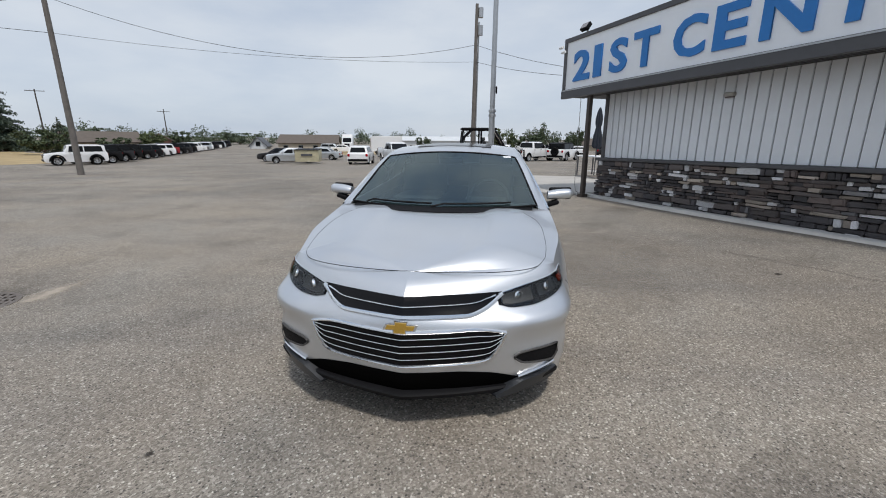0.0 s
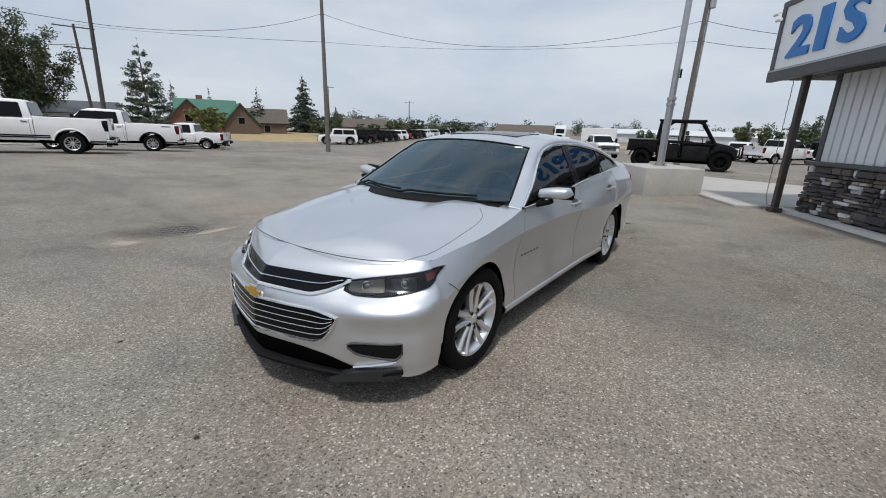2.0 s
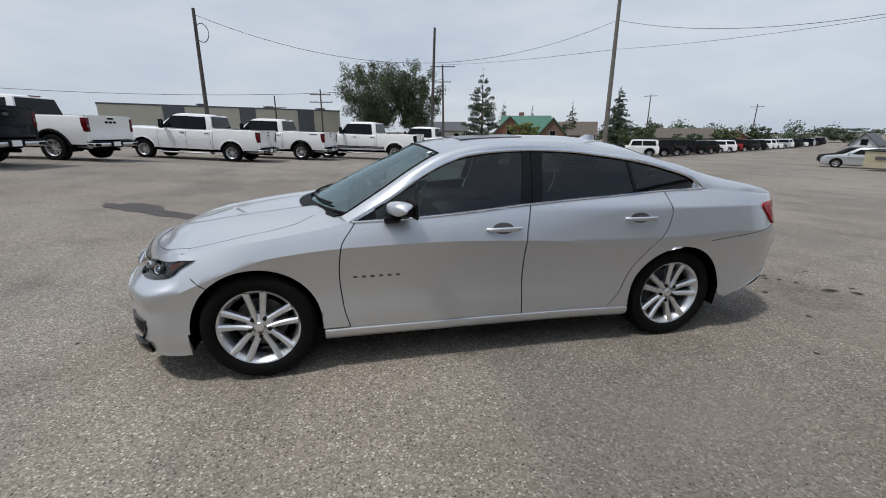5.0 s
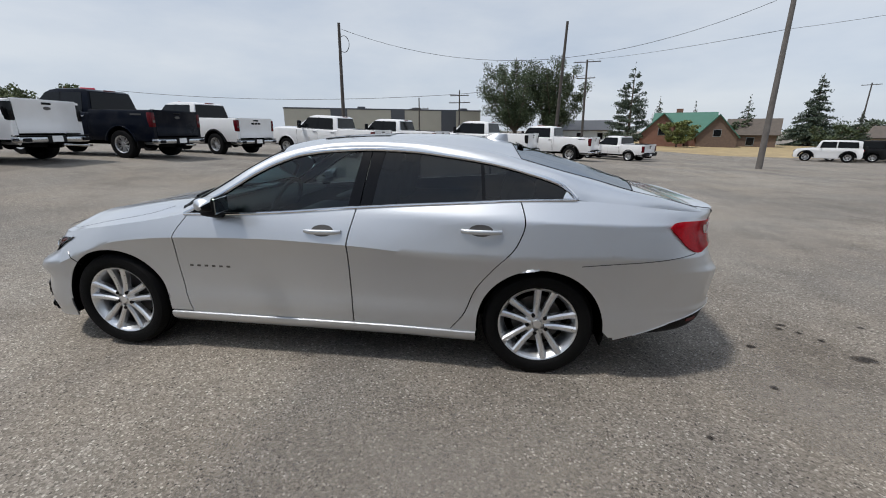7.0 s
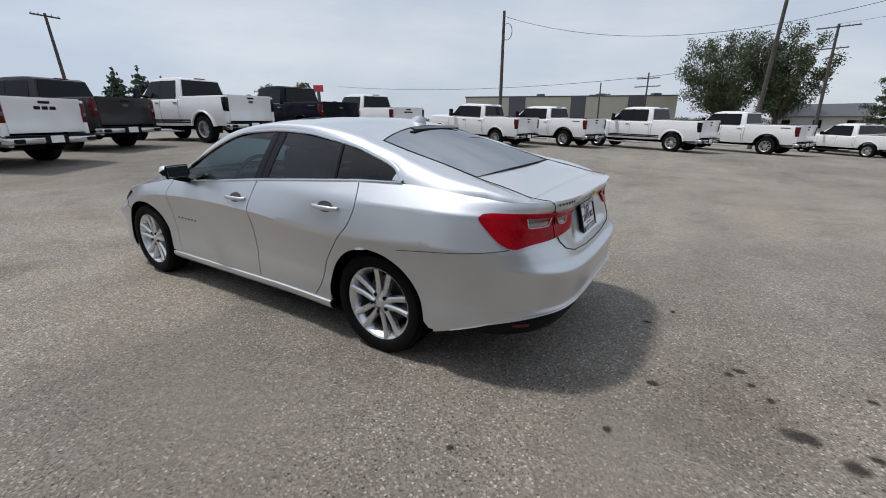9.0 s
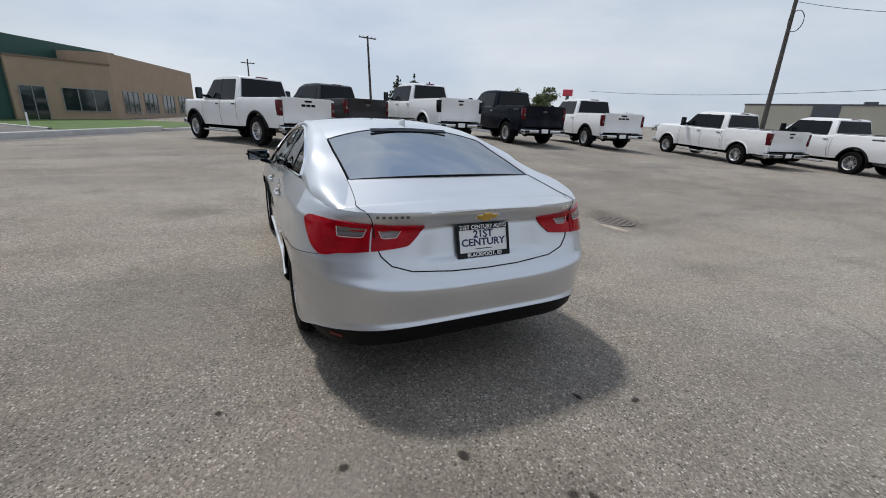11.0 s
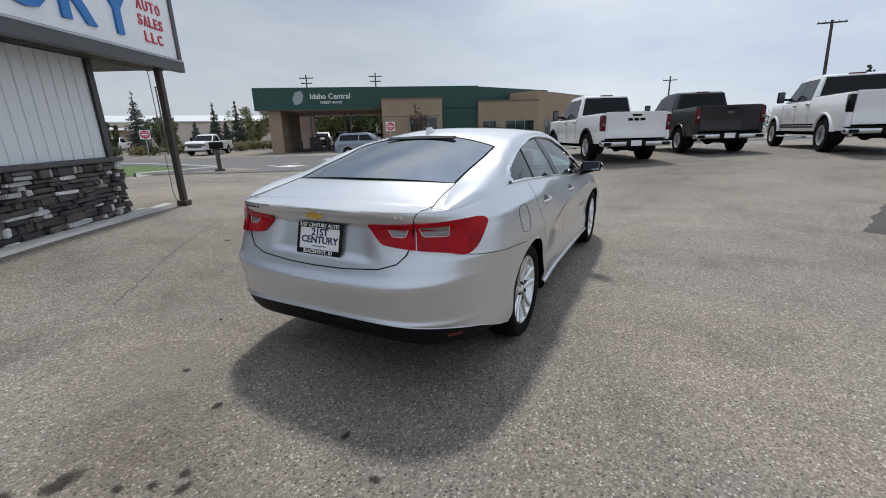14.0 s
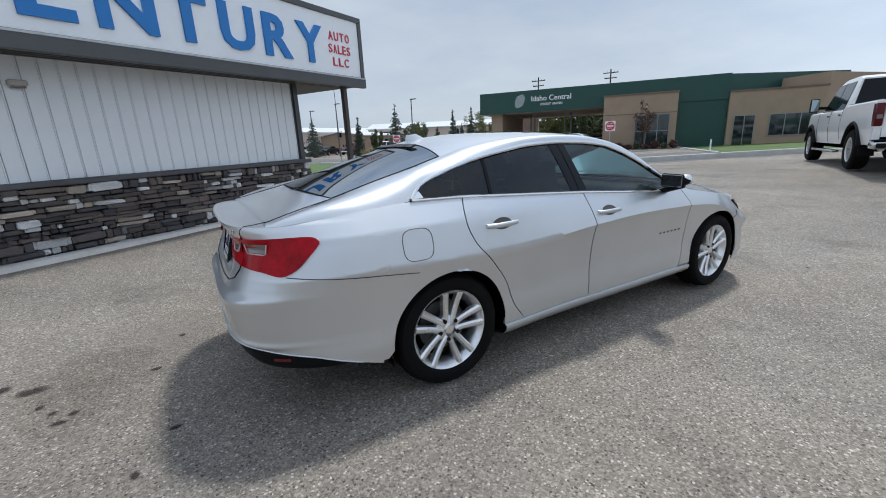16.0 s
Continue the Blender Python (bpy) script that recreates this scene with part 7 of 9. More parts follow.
    for k in range(3):
        zz = sill + 0.26 + (hood - 0.52 - sill) * k / 2
        part("grille_bar", boxed(-0.56, 0.56, y_front - 0.05, y_front - 0.03, zz, zz + 0.035, None, 0.008), M["truck_chrome"] if chrome else M["disc"], grille, smooth=False)
    for s in (1, -1):
        part("headlight", box(bmesh.new(), s * 0.74 - 0.14, s * 0.74 + 0.14, y_front - 0.03, y_front + 0.16, hood - 0.42, hood - 0.21, None, 0.03, 2), M["clear_lens"], v)
        if wb > 3.9:
            for xx in (0.12, 0.42):
                part("roof_lamp", box(bmesh.new(), s * xx - 0.05, s * xx + 0.05, cab_front + 1.0, cab_front + 1.10, z_roof - 0.01, z_roof + 0.022, None, 0.01), M["amber"], v)
    put_wheels(v, half + 0.005, yf, yr, r, 0.29)
    return v


def by_wheel(x, y, heading, wb, half=1.0):
    return at_wheel(x, y, heading, half - 0.05, wb / 2)


pickup("white heavy-duty crew pickup with black mirrors, tailgate towards the lot", by_wheel(0.61, -9.98, -62, 4.0), M["white_paint"], 4.0, 0.43, 1.40, 2.08, 1.0, chrome=True, black_trim=True, letters=3)
pickup("dark grey crew pickup with chrome bumper", by_wheel(-1.94, -12.41, -70, 3.7), M["grey_paint"], 3.7, 0.41, 1.41, 2.02, 0.98)
pickup("lifted white heavy-duty pickup with side vents", by_wheel(-5.48, -11.6, -84, 4.06), M["white_paint"], 4.06, 0.45, 1.52, 2.18, 1.0, vents=True, letters=0)
pickup("dark navy heavy-duty crew pickup", by_wheel(-8.83, -10.7, -93, 4.06), M["navy_paint"], 4.06, 0.44, 1.48, 2.12, 1.0, side_badge=True)
pickup("white heavy-duty pickup with black arches", by_wheel(-12.75, -10.3, -103, 4.04), M["white_paint"], 4.04, 0.43, 1.45, 2.08, 1.0, black_trim=True, letters=3)
pickup("white crew pickup with chrome bumper", by_wheel(-16.68, -6.02, -101, 3.75), M["white_paint"], 3.75, 0.40, 1.38, 1.97, 1.0)
pickup("white crew pickup with dark badge on the bed", by_wheel(-19.4, -3.45, -107, 3.9), M["white_paint"], 3.9, 0.42, 1.42, 2.0, 0.99, black_trim=True, side_badge=True)
pickup("white heavy-duty pickup with chrome steps", by_wheel(-20.6, 1.45, -112, 4.06), M["white_paint"], 4.06, 0.44, 1.46, 2.08, 1.0, vents=True)
pickup("white heavy-duty crew pickup with chrome wheels", by_wheel(-23.7, 5.4, -117, 4.06), M["white_paint"], 4.06, 0.43, 1.44, 2.06, 1.0, black_trim=True, side_badge=True)
pickup("small white extended-cab pickup", by_wheel(-28.3, 10.2, -133, 3.2, 0.9), M["white_paint"], 3.2, 0.36, 1.15, 1.72, 0.9, cab=1.9, small=True, chrome=False, name="small_pickup")
pickup("small white pickup behind its twin", by_wheel(-31.4, 11.3, -133, 3.2, 0.9), M["white_paint"], 3.2, 0.36, 1.15, 1.72, 0.9, cab=1.9, small=True, chrome=False, name="small_pickup")


def wagon(label, m, paint_mat, length=4.7, height=1.72, half=0.92, r=0.36, back=0.0, hood=1.02, name="suv", category="car", roof_mat=None, boxy=False, group="far parked cars", spare=False):
    """A two-box or three-box car, nose to -y. back: length of a boot behind the cabin."""
    v = thing(name, label, category, group, at=m)
    y0, y1 = -length / 2, length / 2
    wf, wr = y0 + 0.90, y1 - 0.92
    sill, belt_z = r * 0.75, hood + 0.06
    body = [(y0, sill + 0.15), (y0 + 0.02, hood - 0.26), (y0 + 0.18, hood - 0.08), (y0 + 1.25, belt_z), (y1 - 0.10, belt_z), (y1, belt_z - 0.12), (y1, sill + 0.15), (y1 - 0.12, sill)]
    body += list(reversed(arch_pts(wr, r + 0.05, sill, r))) + list(reversed(arch_pts(wf, r + 0.05, sill, r))) + [(y0 + 0.12, sill)]
    part("body", profile_body(body, half, 0.10, 0.75), paint_mat, v)
    rake = 0.25 if boxy else 0.75
    ct0, ct1 = y0 + (1.50 if boxy else 1.15), y1 - 0.12 - back
    top = [(ct0, belt_z - 0.01), (ct0 + rake, height - 0.06), (ct0 + rake + 0.25, height), (ct1 - 0.45, height - 0.01), (ct1 - 0.22 + (0.18 if boxy else 0) - 0.25 * (back > 0), height - 0.10), (ct1, belt_z - 0.01)]
    part("cabin", profile_body(top, half - 0.06, 0.12 if boxy else 0.30, belt_z, 0.035), roof_mat or paint_mat, v)
    x, hi = half - 0.06, height - 0.13
    a, b = ct0 + rake * 0.45 + 0.14, ct1 - 0.30
    mid = (a + b) / 2 - 0.1
    ln = 0.12 if boxy else 0.30
    panel(v, "side_window", [(a, belt_z + 0.02), (ct0 + rake + 0.12, hi), (mid - 0.04, hi), (mid - 0.04, belt_z + 0.02)], x, M["car_glass"], 0.010, ln, belt_z)
    panel(v, "side_window", [(mid + 0.04, belt_z + 0.02), (mid + 0.04, hi), (b - 0.25 * (back > 0), hi - 0.02), (b + 0.08, belt_z + 0.02)], x, M["car_glass"], 0.010, ln, belt_z)
    wx = half - 0.24
    part("windscreen", thicken(sheet([[(-wx, ct0 + 0.06, belt_z + 0.05), (wx, ct0 + 0.06, belt_z + 0.05)], [(-wx + 0.1, ct0 + rake - 0.06, height - 0.11), (wx - 0.1, ct0 + rake - 0.06, height - 0.11)]], out=(0, 3, 0)), 0.03), M["car_glass"], v, smooth=False)
    yb = ct1 - 0.22 + (0.18 if boxy else 0) - 0.25 * (back > 0)
    part("back_window", thicken(sheet([[(-wx, ct1 + 0.005, belt_z + 0.06), (wx, ct1 + 0.005, belt_z + 0.06)], [(-wx + 0.1, yb + 0.03, height - 0.14), (wx - 0.1, yb + 0.03, height - 0.14)]], out=(0, -3, 0)), 0.02), M["car_glass"], v, smooth=False)
    for s in (1, -1):
        part("headlight", box(bmesh.new(), s * (half - 0.2) - 0.15, s * (half - 0.2) + 0.15, y0 - 0.01, y0 + 0.18, hood - 0.34, hood - 0.16, None, 0.03), M["clear_lens"], v)
        part("tail_light", box(bmesh.new(), s * (half - 0.14) - 0.10, s * (half - 0.14) + 0.10, y1 - 0.10, y1 + 0.02, belt_z - 0.32, belt_z - 0.10, None, 0.02), M["red_lens"], v)
        part("mirror", box(bmesh.new(), s * (half + 0.08) - 0.08, s * (half + 0.08) + 0.08, ct0 + 0.30, ct0 + 0.38, belt_z, belt_z + 0.14, None, 0.02), M["black_plastic"] if boxy else paint_mat, v)
    part("grille", box(bmesh.new(), -0.5, 0.5, y0 - 0.015, y0 + 0.05, hood - 0.44, hood - 0.20, None, 0.02), M["gloss_black"], v)
    part("bumper", box(bmesh.new(), -half + 0.05, half - 0.05, y0 - 0.04, y0 + 0.12, sill + 0.08, sill + 0.26, None, 0.04), M["black_plastic"], v)
    part("bumper", box(bmesh.new(), -half + 0.05, half - 0.05, y1 - 0.12, y1 + 0.05, sill + 0.08, sill + 0.28, None, 0.04), M["black_plastic"], v)
    part("number_plate", boxed(-0.15, 0.15, y1 + 0.045, y1 + 0.055, sill + 0.32, sill + 0.44), M["plate_white"], v, smooth=False)
    if boxy:
        for c in (wf, wr):
            for s in (1, -1):
                rows = [[(s * (half + 0.10), *p) for p in arch_pts(c, r + 0.17, r, r, 9)], [(s * (half + 0.10), *p) for p in arch_pts(c, r + 0.05, r, r, 9)], [(s * (half - 0.1), *p) for p in arch_pts(c, r + 0.05, r, r, 9)]]
                part("arch", sheet(rows), M["black_plastic"], v)
    if spare:
        me, me2 = far_wheel(r, 0.24, True)
        t = new("spare_wheel", me)
        t.parent = v
        t.matrix_basis = pose(0, y1 + 0.12, r + 0.55, 0, 0, 90)
        q = new("rim", me2)
        q.parent = t
    put_wheels(v, half + 0.005, wf, wr, r, 0.22)
    return v


def stand(x, y, heading):
    return pose(x, y, ground_z(x, y) + 0.0, 0, 0, heading + 90)


# the long row beside the verge, parked aslant
kinds = [("white", "off_roader"), ("black", "off_roader"), ("grey", "off_roader"), ("black", "off_roader"), ("black", "suv"), ("black", "suv"), ("white", "suv"), ("white", "suv"), ("red", "off_roader"), ("black", "suv"), ("grey", "suv"), ("black", "suv"), ("white", "suv"),
         ("white", "suv"), ("white", "sedan"), ("silver", "suv"), ("white", "suv"), ("black", "suv"), ("grey", "suv"), ("white", "sedan"), ("black", "suv"), ("silver", "suv"), ("grey", "sedan"), ("black", "suv"), ("grey", "suv")]
paints = {"white": "white_paint", "black": "black_paint", "grey": "grey_paint", "red": "red_paint", "silver": "silver2", "navy": "navy_paint"}
rng = random.Random(5)
for n, (colour, kind) in enumerate(kinds):
    d = 3.4 * n
    x, y = -39.0 - 0.45 * d + rng.uniform(-0.2, 0.2), 30.2 + 0.893 * d
    h = 234 + rng.uniform(-3, 3)
    mt = M[paints[colour]]
    if kind == "off_roader":
        wagon(f"{colour} boxy off-road vehicle with a dark hard top", stand(x, y, h), mt, 4.6, 1.87, 0.92, 0.42, 0, 1.15, "off_roader", "car", M["black_plastic"] if n else M["white_paint"], True, spare=True)
    elif kind == "suv":
        wagon(f"{colour} sport utility vehicle parked in a row", stand(x, y, h), mt, 4.8, 1.75, 0.95, 0.37, 0, 1.08)
    else:
        wagon(f"{colour} sedan parked in a row", stand(x, y, h), mt, 4.8, 1.47, 0.92, 0.33, 0.75, 0.92, "sedan_car")

wagon("white crossover with its tail to the lot", stand(-12.4, 33.6, 100), M["white_paint"], 4.6, 1.66, 0.92, 0.36, 0, 1.02)
wagon("silver sedan parked by the bins", stand(-20.2, 35.3, 212), M["silver2"], 4.8, 1.47, 0.92, 0.33, 0.75, 0.92, "sedan_car")
wagon("grey sedan parked in the second row", stand(-23.5, 39.5, 188), M["grey_paint"], 4.8, 1.47, 0.92, 0.33, 0.75, 0.92, "sedan_car")
wagon("pale silver sedan behind the bins", stand(-21, 44, 188), M["silver2"], 4.8, 1.47, 0.92, 0.33, 0.75, 0.92, "sedan_car")
pickup("white crew pickup facing the lot", stand(-9.6, 35.6, -57), M["white_paint"], 3.75, 0.40, 1.36, 1.94, 0.99)
pickup("white crew pickup in the far row", stand(3.6, 40.9, 50), M["white_paint"], 3.7, 0.40, 1.36, 1.95, 0.98)
wagon("white boxy off-road vehicle with a spare wheel", stand(7.0, 42.6, 60), M["white_paint"], 4.5, 1.87, 0.92, 0.42, 0, 1.15, "off_roader", "car", M["black_plastic"], True, spare=True)
for n, (x, y, h, c) in enumerate(((16.5, 46, 70, "white"), (19.5, 47, 70, "silver"), (22.5, 48, 72, "white"), (26, 50, 70, "black"), (3.5, 58, 80, "white"), (0, 59, 80, "silver"), (-4, 60, 82, "white"), (7, 60, 80, "black"), (-30, 75, 10, "white"), (-34, 79, 10, "silver"), (30, 54, 70, "white"), (-8, 62, 82, "silver"), (12, 62, 75, "white"), (16, 64, 75, "grey"))):
    wagon(f"{c} car in the back rows of the lot", stand(x, y, h), M[paints[c]], 4.7, 1.66 if n % 2 else 1.5, 0.92, 0.35, 0 if n % 2 else 0.7, 1.0, "suv" if n % 2 else "sedan_car")
wagon("white crossover with its tail to the porch", stand(0.7, 43.0, 84), M["white_paint"], 4.6, 1.68, 0.92, 0.36, 0, 1.02)
# street side
pickup("white crew pickup waiting on the street", stand(36.95, -21.45, 122), M["white_paint"], 3.65, 0.39, 1.30, 1.87, 0.98, name="pickup_truck", cab=1.75)
wagon("slate blue hatchback wagon on the street", stand(16.85, -19.9, 205), M["blue_paint"], 4.35, 1.56, 0.87, 0.31, 0, 0.98, "wagon", group="street cars")
for x, y, h, c, k in ((30.1, -32.5, 128, "silver", 1), (26.3, -34.0, 128, "black", 0), (34.2, -33.9, 128, "white", 1), (72.5, -13.5, 137, "white", 1), (69.5, -18.2, 137, "black", 0)):
    wagon(f"{c} vehicle near the credit union", stand(x, y, h), M[paints[c]], 4.8, 1.8 if k else 1.5, 0.95, 0.36, 0 if k else 0.7, 1.08, group="street cars")
pickup("maroon pickup parked across the street", stand(66.2, -21.4, 137), M["maroon_paint"], 3.7, 0.40, 1.34, 1.92, 0.98)
pickup("white pickup parked across the street", stand(63.6, -26.0, 137), M["white_paint"], 3.7, 0.40, 1.34, 1.92, 0.98)

# side-by-side utility vehicle by the porch
utv = thing("utility_buggy", "black open side-by-side buggy with a roof and roll cage", "vehicle", at=pose(-0.45, 17.2, ground_z(-0.45, 17.2), 0, 0, 98))
part("floor_pan", box(bmesh.new(), -0.70, 0.70, -1.25, 1.10, 0.38, 0.55, None, 0.05), M["black_plastic"], utv)
nosep = [(-1.80, 0.52), (-1.78, 0.88), (-1.55, 1.04), (-0.85, 1.18), (-0.78, 0.45), (-1.6, 0.42)]
part("hood", profile_body(nosep, 0.66, 0.1, 0.7, 0.06), M["black_paint"], utv)
bedp = [(1.12, 0.66), (1.10, 1.14), (2.22, 1.16), (2.26, 0.70)]
part("cargo_bed", profile_body(bedp, 0.74, 0, 9, 0.03), M["black_plastic"], utv)
part("bed_rim", box(bmesh.new(), -0.76, 0.76, 1.10, 2.26, 1.15, 1.20, None, 0.015), M["disc"], utv, "grey metal rim of the cargo bed")
part("skid_plate", box(bmesh.new(), -0.60, 0.60, -1.5, 2.0, 0.28, 0.40, None, 0.04), M["void"], utv)
for y in (-0.25, 0.72):
    for x in (-0.38, 0.38):
        st_ = part("seat", box(bmesh.new(), x - 0.27, x + 0.27, y - 0.25, y + 0.22, 0.55, 0.88, None, 0.06, 2), M["dash"], utv)
        part("backrest", box(bmesh.new(), -0.25, 0.25, -0.07, 0.07, 0.0, 0.58, pose(x, y + 0.20, 0.82, -8, 0, 0), 0.05, 2), M["dash"], st_)
        part("headrest", box(bmesh.new(), x - 0.13, x + 0.13, y + 0.24, y + 0.36, 1.40, 1.56, None, 0.04, 2), M["dash"], st_)
for s in (1, -1):
    for line in ([(s * 0.68, -1.00, 1.06), (s * 0.64, -0.48, 1.86), (s * 0.62, -0.34, 1.92), (s * 0.62, 0.98, 1.93), (s * 0.64, 1.08, 1.86), (s * 0.70, 1.16, 1.0)], [(s * 0.70, 0.22, 0.55), (s * 0.62, 0.20, 1.92)], [(s * 0.70, -0.2, 1.10), (s * 0.70, 1.10, 1.12)], [(s * 0.70, -0.95, 1.06), (s * 0.70, 0.2, 1.08)], [(s * 0.66, 1.12, 1.45), (s * 0.62, 0.62, 1.92)]):
        part("cage_bar", tube(line, 0.046, 8), M["gloss_black"], utv)
    for y0, y1 in ((-0.82, 0.16), (0.27, 1.08)):
        door_ = part("door_panel", box(bmesh.new(), s * 0.72 - 0.025, s * 0.72 + 0.025, y0, y1, 0.42, 1.00, None, 0.05, 2), M["black_paint"], utv)
        part("door_net", tube([(s * 0.72, y0 + 0.06, 1.0), (s * 0.71, y0 + 0.10, 1.34), (s * 0.71, y1 - 0.10, 1.34), (s * 0.72, y1 - 0.06, 1.0)], 0.018, 6), M["black_plastic"], door_)
    part("headlight", box(bmesh.new(), s * 0.45 - 0.1, s * 0.45 + 0.1, -1.80, -1.66, 0.80, 0.92, None, 0.02), M["clear_lens"], utv)
    for c in (-1.25, 1.65):
        rows = [[(s * 0.88, *p) for p in arch_pts(c, 0.48, 0.5, 0.38, 11)], [(s * 0.56, *p) for p in arch_pts(c, 0.48, 0.5, 0.38, 11)]]
        part("mudguard", thicken(sheet(rows), 0.03), M["black_plastic"], utv)
part("dashboard", box(bmesh.new(), -0.64, 0.64, -0.98, -0.68, 0.85, 1.20, None, 0.06, 2), M["black_plastic"], utv)
part("rear_panel", box(bmesh.new(), -0.66, 0.66, 1.06, 1.12, 0.55, 1.30, None, 0.02), M["black_plastic"], utv)
part("roof", box(bmesh.new(), -0.68, 0.68, -0.56, 1.16, 1.91, 2.01, None, 0.045, 3), M["black_plastic"], utv)
part("windscreen", thicken(sheet([[(-0.60, -0.98, 1.14), (0.60, -0.98, 1.14)], [(-0.57, -0.50, 1.84), (0.57, -0.50, 1.84)]], out=(0, 3, 0)), 0.008), M["lamp_glass"], utv, "clear windscreen", False)
part("front_guard", tube([(-0.45, -1.76, 0.50), (-0.45, -1.96, 0.60), (-0.42, -1.94, 0.96), (0.42, -1.94, 0.96), (0.45, -1.96, 0.60), (0.45, -1.76, 0.50)], 0.035, 8), M["gloss_black"], utv)
ring = [(0.36 + 0.16 * math.cos(a), -0.55 + 0.05 * math.sin(a), 1.22 + 0.15 * math.sin(a)) for a in np.linspace(0, 2 * math.pi, 20)[:-1]]
part("steering_wheel", tube(ring, 0.015, 6, True), M["dash"], utv)
put_wheels(utv, 0.85, -1.25, 1.65, 0.39, 0.27, True)

# tipping skip bins and a far lorry
M["bin_yellow"] = surface("faded_cream_bin", (0.52, 0.47, 0.32), 0.7, 0, 0.2, 3, 0.2, 40)
sk = thing("skip_bin", "faded cream steel bin with dark lettering bars", "bin", at=pose(-17.3, 33.0, ground_z(-17.3, 33), 0, 0, 15))
part("tub", profile_body([(-0.85, 0.25), (-1.0, 1.25), (0.95, 1.35), (0.85, 0.25)], 1.05, 0, 9, 0.03), M["bin_yellow"], sk)
part("lid", box(bmesh.new(), -1.08, 1.08, -1.0, 0.95, 1.30, 1.36, pose(0, 0, 0.0, 2.5, 0, 0), 0.02), M["black_plastic"], sk)
part("lettering_bar", boxed(-0.5, 0.5, -1.03, -0.96, 0.75, 0.95, pose(0, 0.06, 0, 0, 0, 0)), M["trim_grey"], sk, smooth=False)
lo = thing("lorry", "white semi tractor with a dark windscreen", "lorry", at=stand(-35.5, 92, -80))
part("cab", profile_body([(-1.3, 0.6), (-1.3, 1.6), (-1.0, 1.8), (-0.75, 2.9), (-0.4, 3.6), (1.4, 3.6), (1.5, 0.6)], 1.22, 0.03, 1.5, 0.08), M["white_paint"], lo)
part("windscreen", thicken(sheet([[(-1.0, -1.02, 1.85), (1.0, -1.02, 1.85)], [(-0.95, -0.76, 2.85), (0.95, -0.76, 2.85)]], out=(0, 3, 2)), 0.03), M["car_glass"], lo)
part("grille", boxed(-0.6, 0.6, -1.34, -1.28, 0.8, 1.55), M["gloss_black"], lo)
part("chassis", boxed(-0.5, 0.5, 1.4, 4.2, 0.6, 0.9), M["void"], lo)
put_wheels(lo, 1.2, -0.6, 3.0, 0.5, 0.3)
tr = thing("box_trailer", "white box trailer parked in the back rows", "trailer", at=stand(-19.0, 66, 20))
part("box", box(bmesh.new(), -1.2, 1.2, -2.6, 2.6, 0.6, 3.0, None, 0.03), M["white_paint"], tr)
put_wheels(tr, 1.2, 0.6, 1.5, 0.36, 0.24)

# ---------------- credit union across the street ----------------
M["green_metal"] = surface("dark_green_cladding", (0.012, 0.062, 0.050), 0.4, 0.1, 0.12, 0.6)
M["tan_block"] = surface("tan_masonry", (0.33, 0.245, 0.175), 0.9, 0, 0.10, 1.5, 0.3, 30)
M["tan_dark"] = surface("brown_masonry", (0.17, 0.125, 0.095), 0.9, 0, 0.12, 1.5, 0.3, 30)
M["shop_glass"] = surface("shop_glass", (0.012, 0.022, 0.022), 0.05, 0, 0.2, 0.7, coat=0.6)
M["mullion"] = surface("grey_mullion", (0.24, 0.25, 0.25), 0.5, 0.3, 0.05)
M["lobby"] = surface("pale_lane_wall", (0.55, 0.44, 0.38), 0.8, 0, 0.1, 2)
# x runs along the front, y into the building
CU = Matrix.Translation((30.06, -21.5, 0.20)) @ Matrix(((-0.813, 0.582, 0, 0), (-0.582, -0.813, 0, 0), (0, 0, 1, 0), (0, 0, 0, 1)))
cu = thing("credit_union", "credit union with a dark green fascia and tan masonry", "building", at=CU)


def cpart(name, bm, mat, label="", parent=None):
    return part(name, bm, M[mat], parent or cu, label, False)


fas = cpart("fascia", boxed(0.0, 19.6, 0.0, 0.6, 3.62, 5.45), "green_metal", "dark green metal fascia with white lettering")
cpart("roof", boxed(0.0, 19.6, 0.6, 12.0, 3.9, 5.35), "green_metal")
cpart("canopy_soffit", boxed(0.1, 10.9, 0.3, 12.0, 3.60, 3.90), "lobby", "pale canopy soffit")
pier = cpart("pier", boxed(0.95, 2.0, 0.5, 9.0, -0.4, 3.62), "tan_block", "tan masonry pier")
for y in (2.2, 5.2):
    cpart("notice", boxed(2.0, 2.03, y, y + 1.1, 1.35, 2.35), "mullion", "pale notice on the pier", pier)
cpart("wall", boxed(-0.6, 3.1, 12.4, 12.7, -0.4, 4.4), "lobby", "pale wall behind the drive-through")
for x, y in ((4.0, 3.8), (4.35, 3.9), (7.2, 3.8), (7.75, 3.9)):
    tube_ = bmesh.new()
    rod(tube_, (x, y, -0.4), (x, y, 3.62), 0.075, None, 10)
    cpart("tube_column", tube_, "mullion", "slim pale tube running up to the canopy")
for x, y in ((3.75, 3.5), (4.25, 3.6), (5.2, 3.4), (7.0, 3.5), (7.5, 3.6), (8.7, 3.4), (9.2, 3.6)):
    k_ = cpart("teller_unit", boxed(x, x + 0.42, y, y + 0.6, -0.3, 1.35, None, 0.04), "satin_black", "dark drive-through teller unit")
    cpart("screen", boxed(x + 0.08, x + 0.34, y - 0.02, y, 0.8, 1.15), "shop_glass", "", k_)
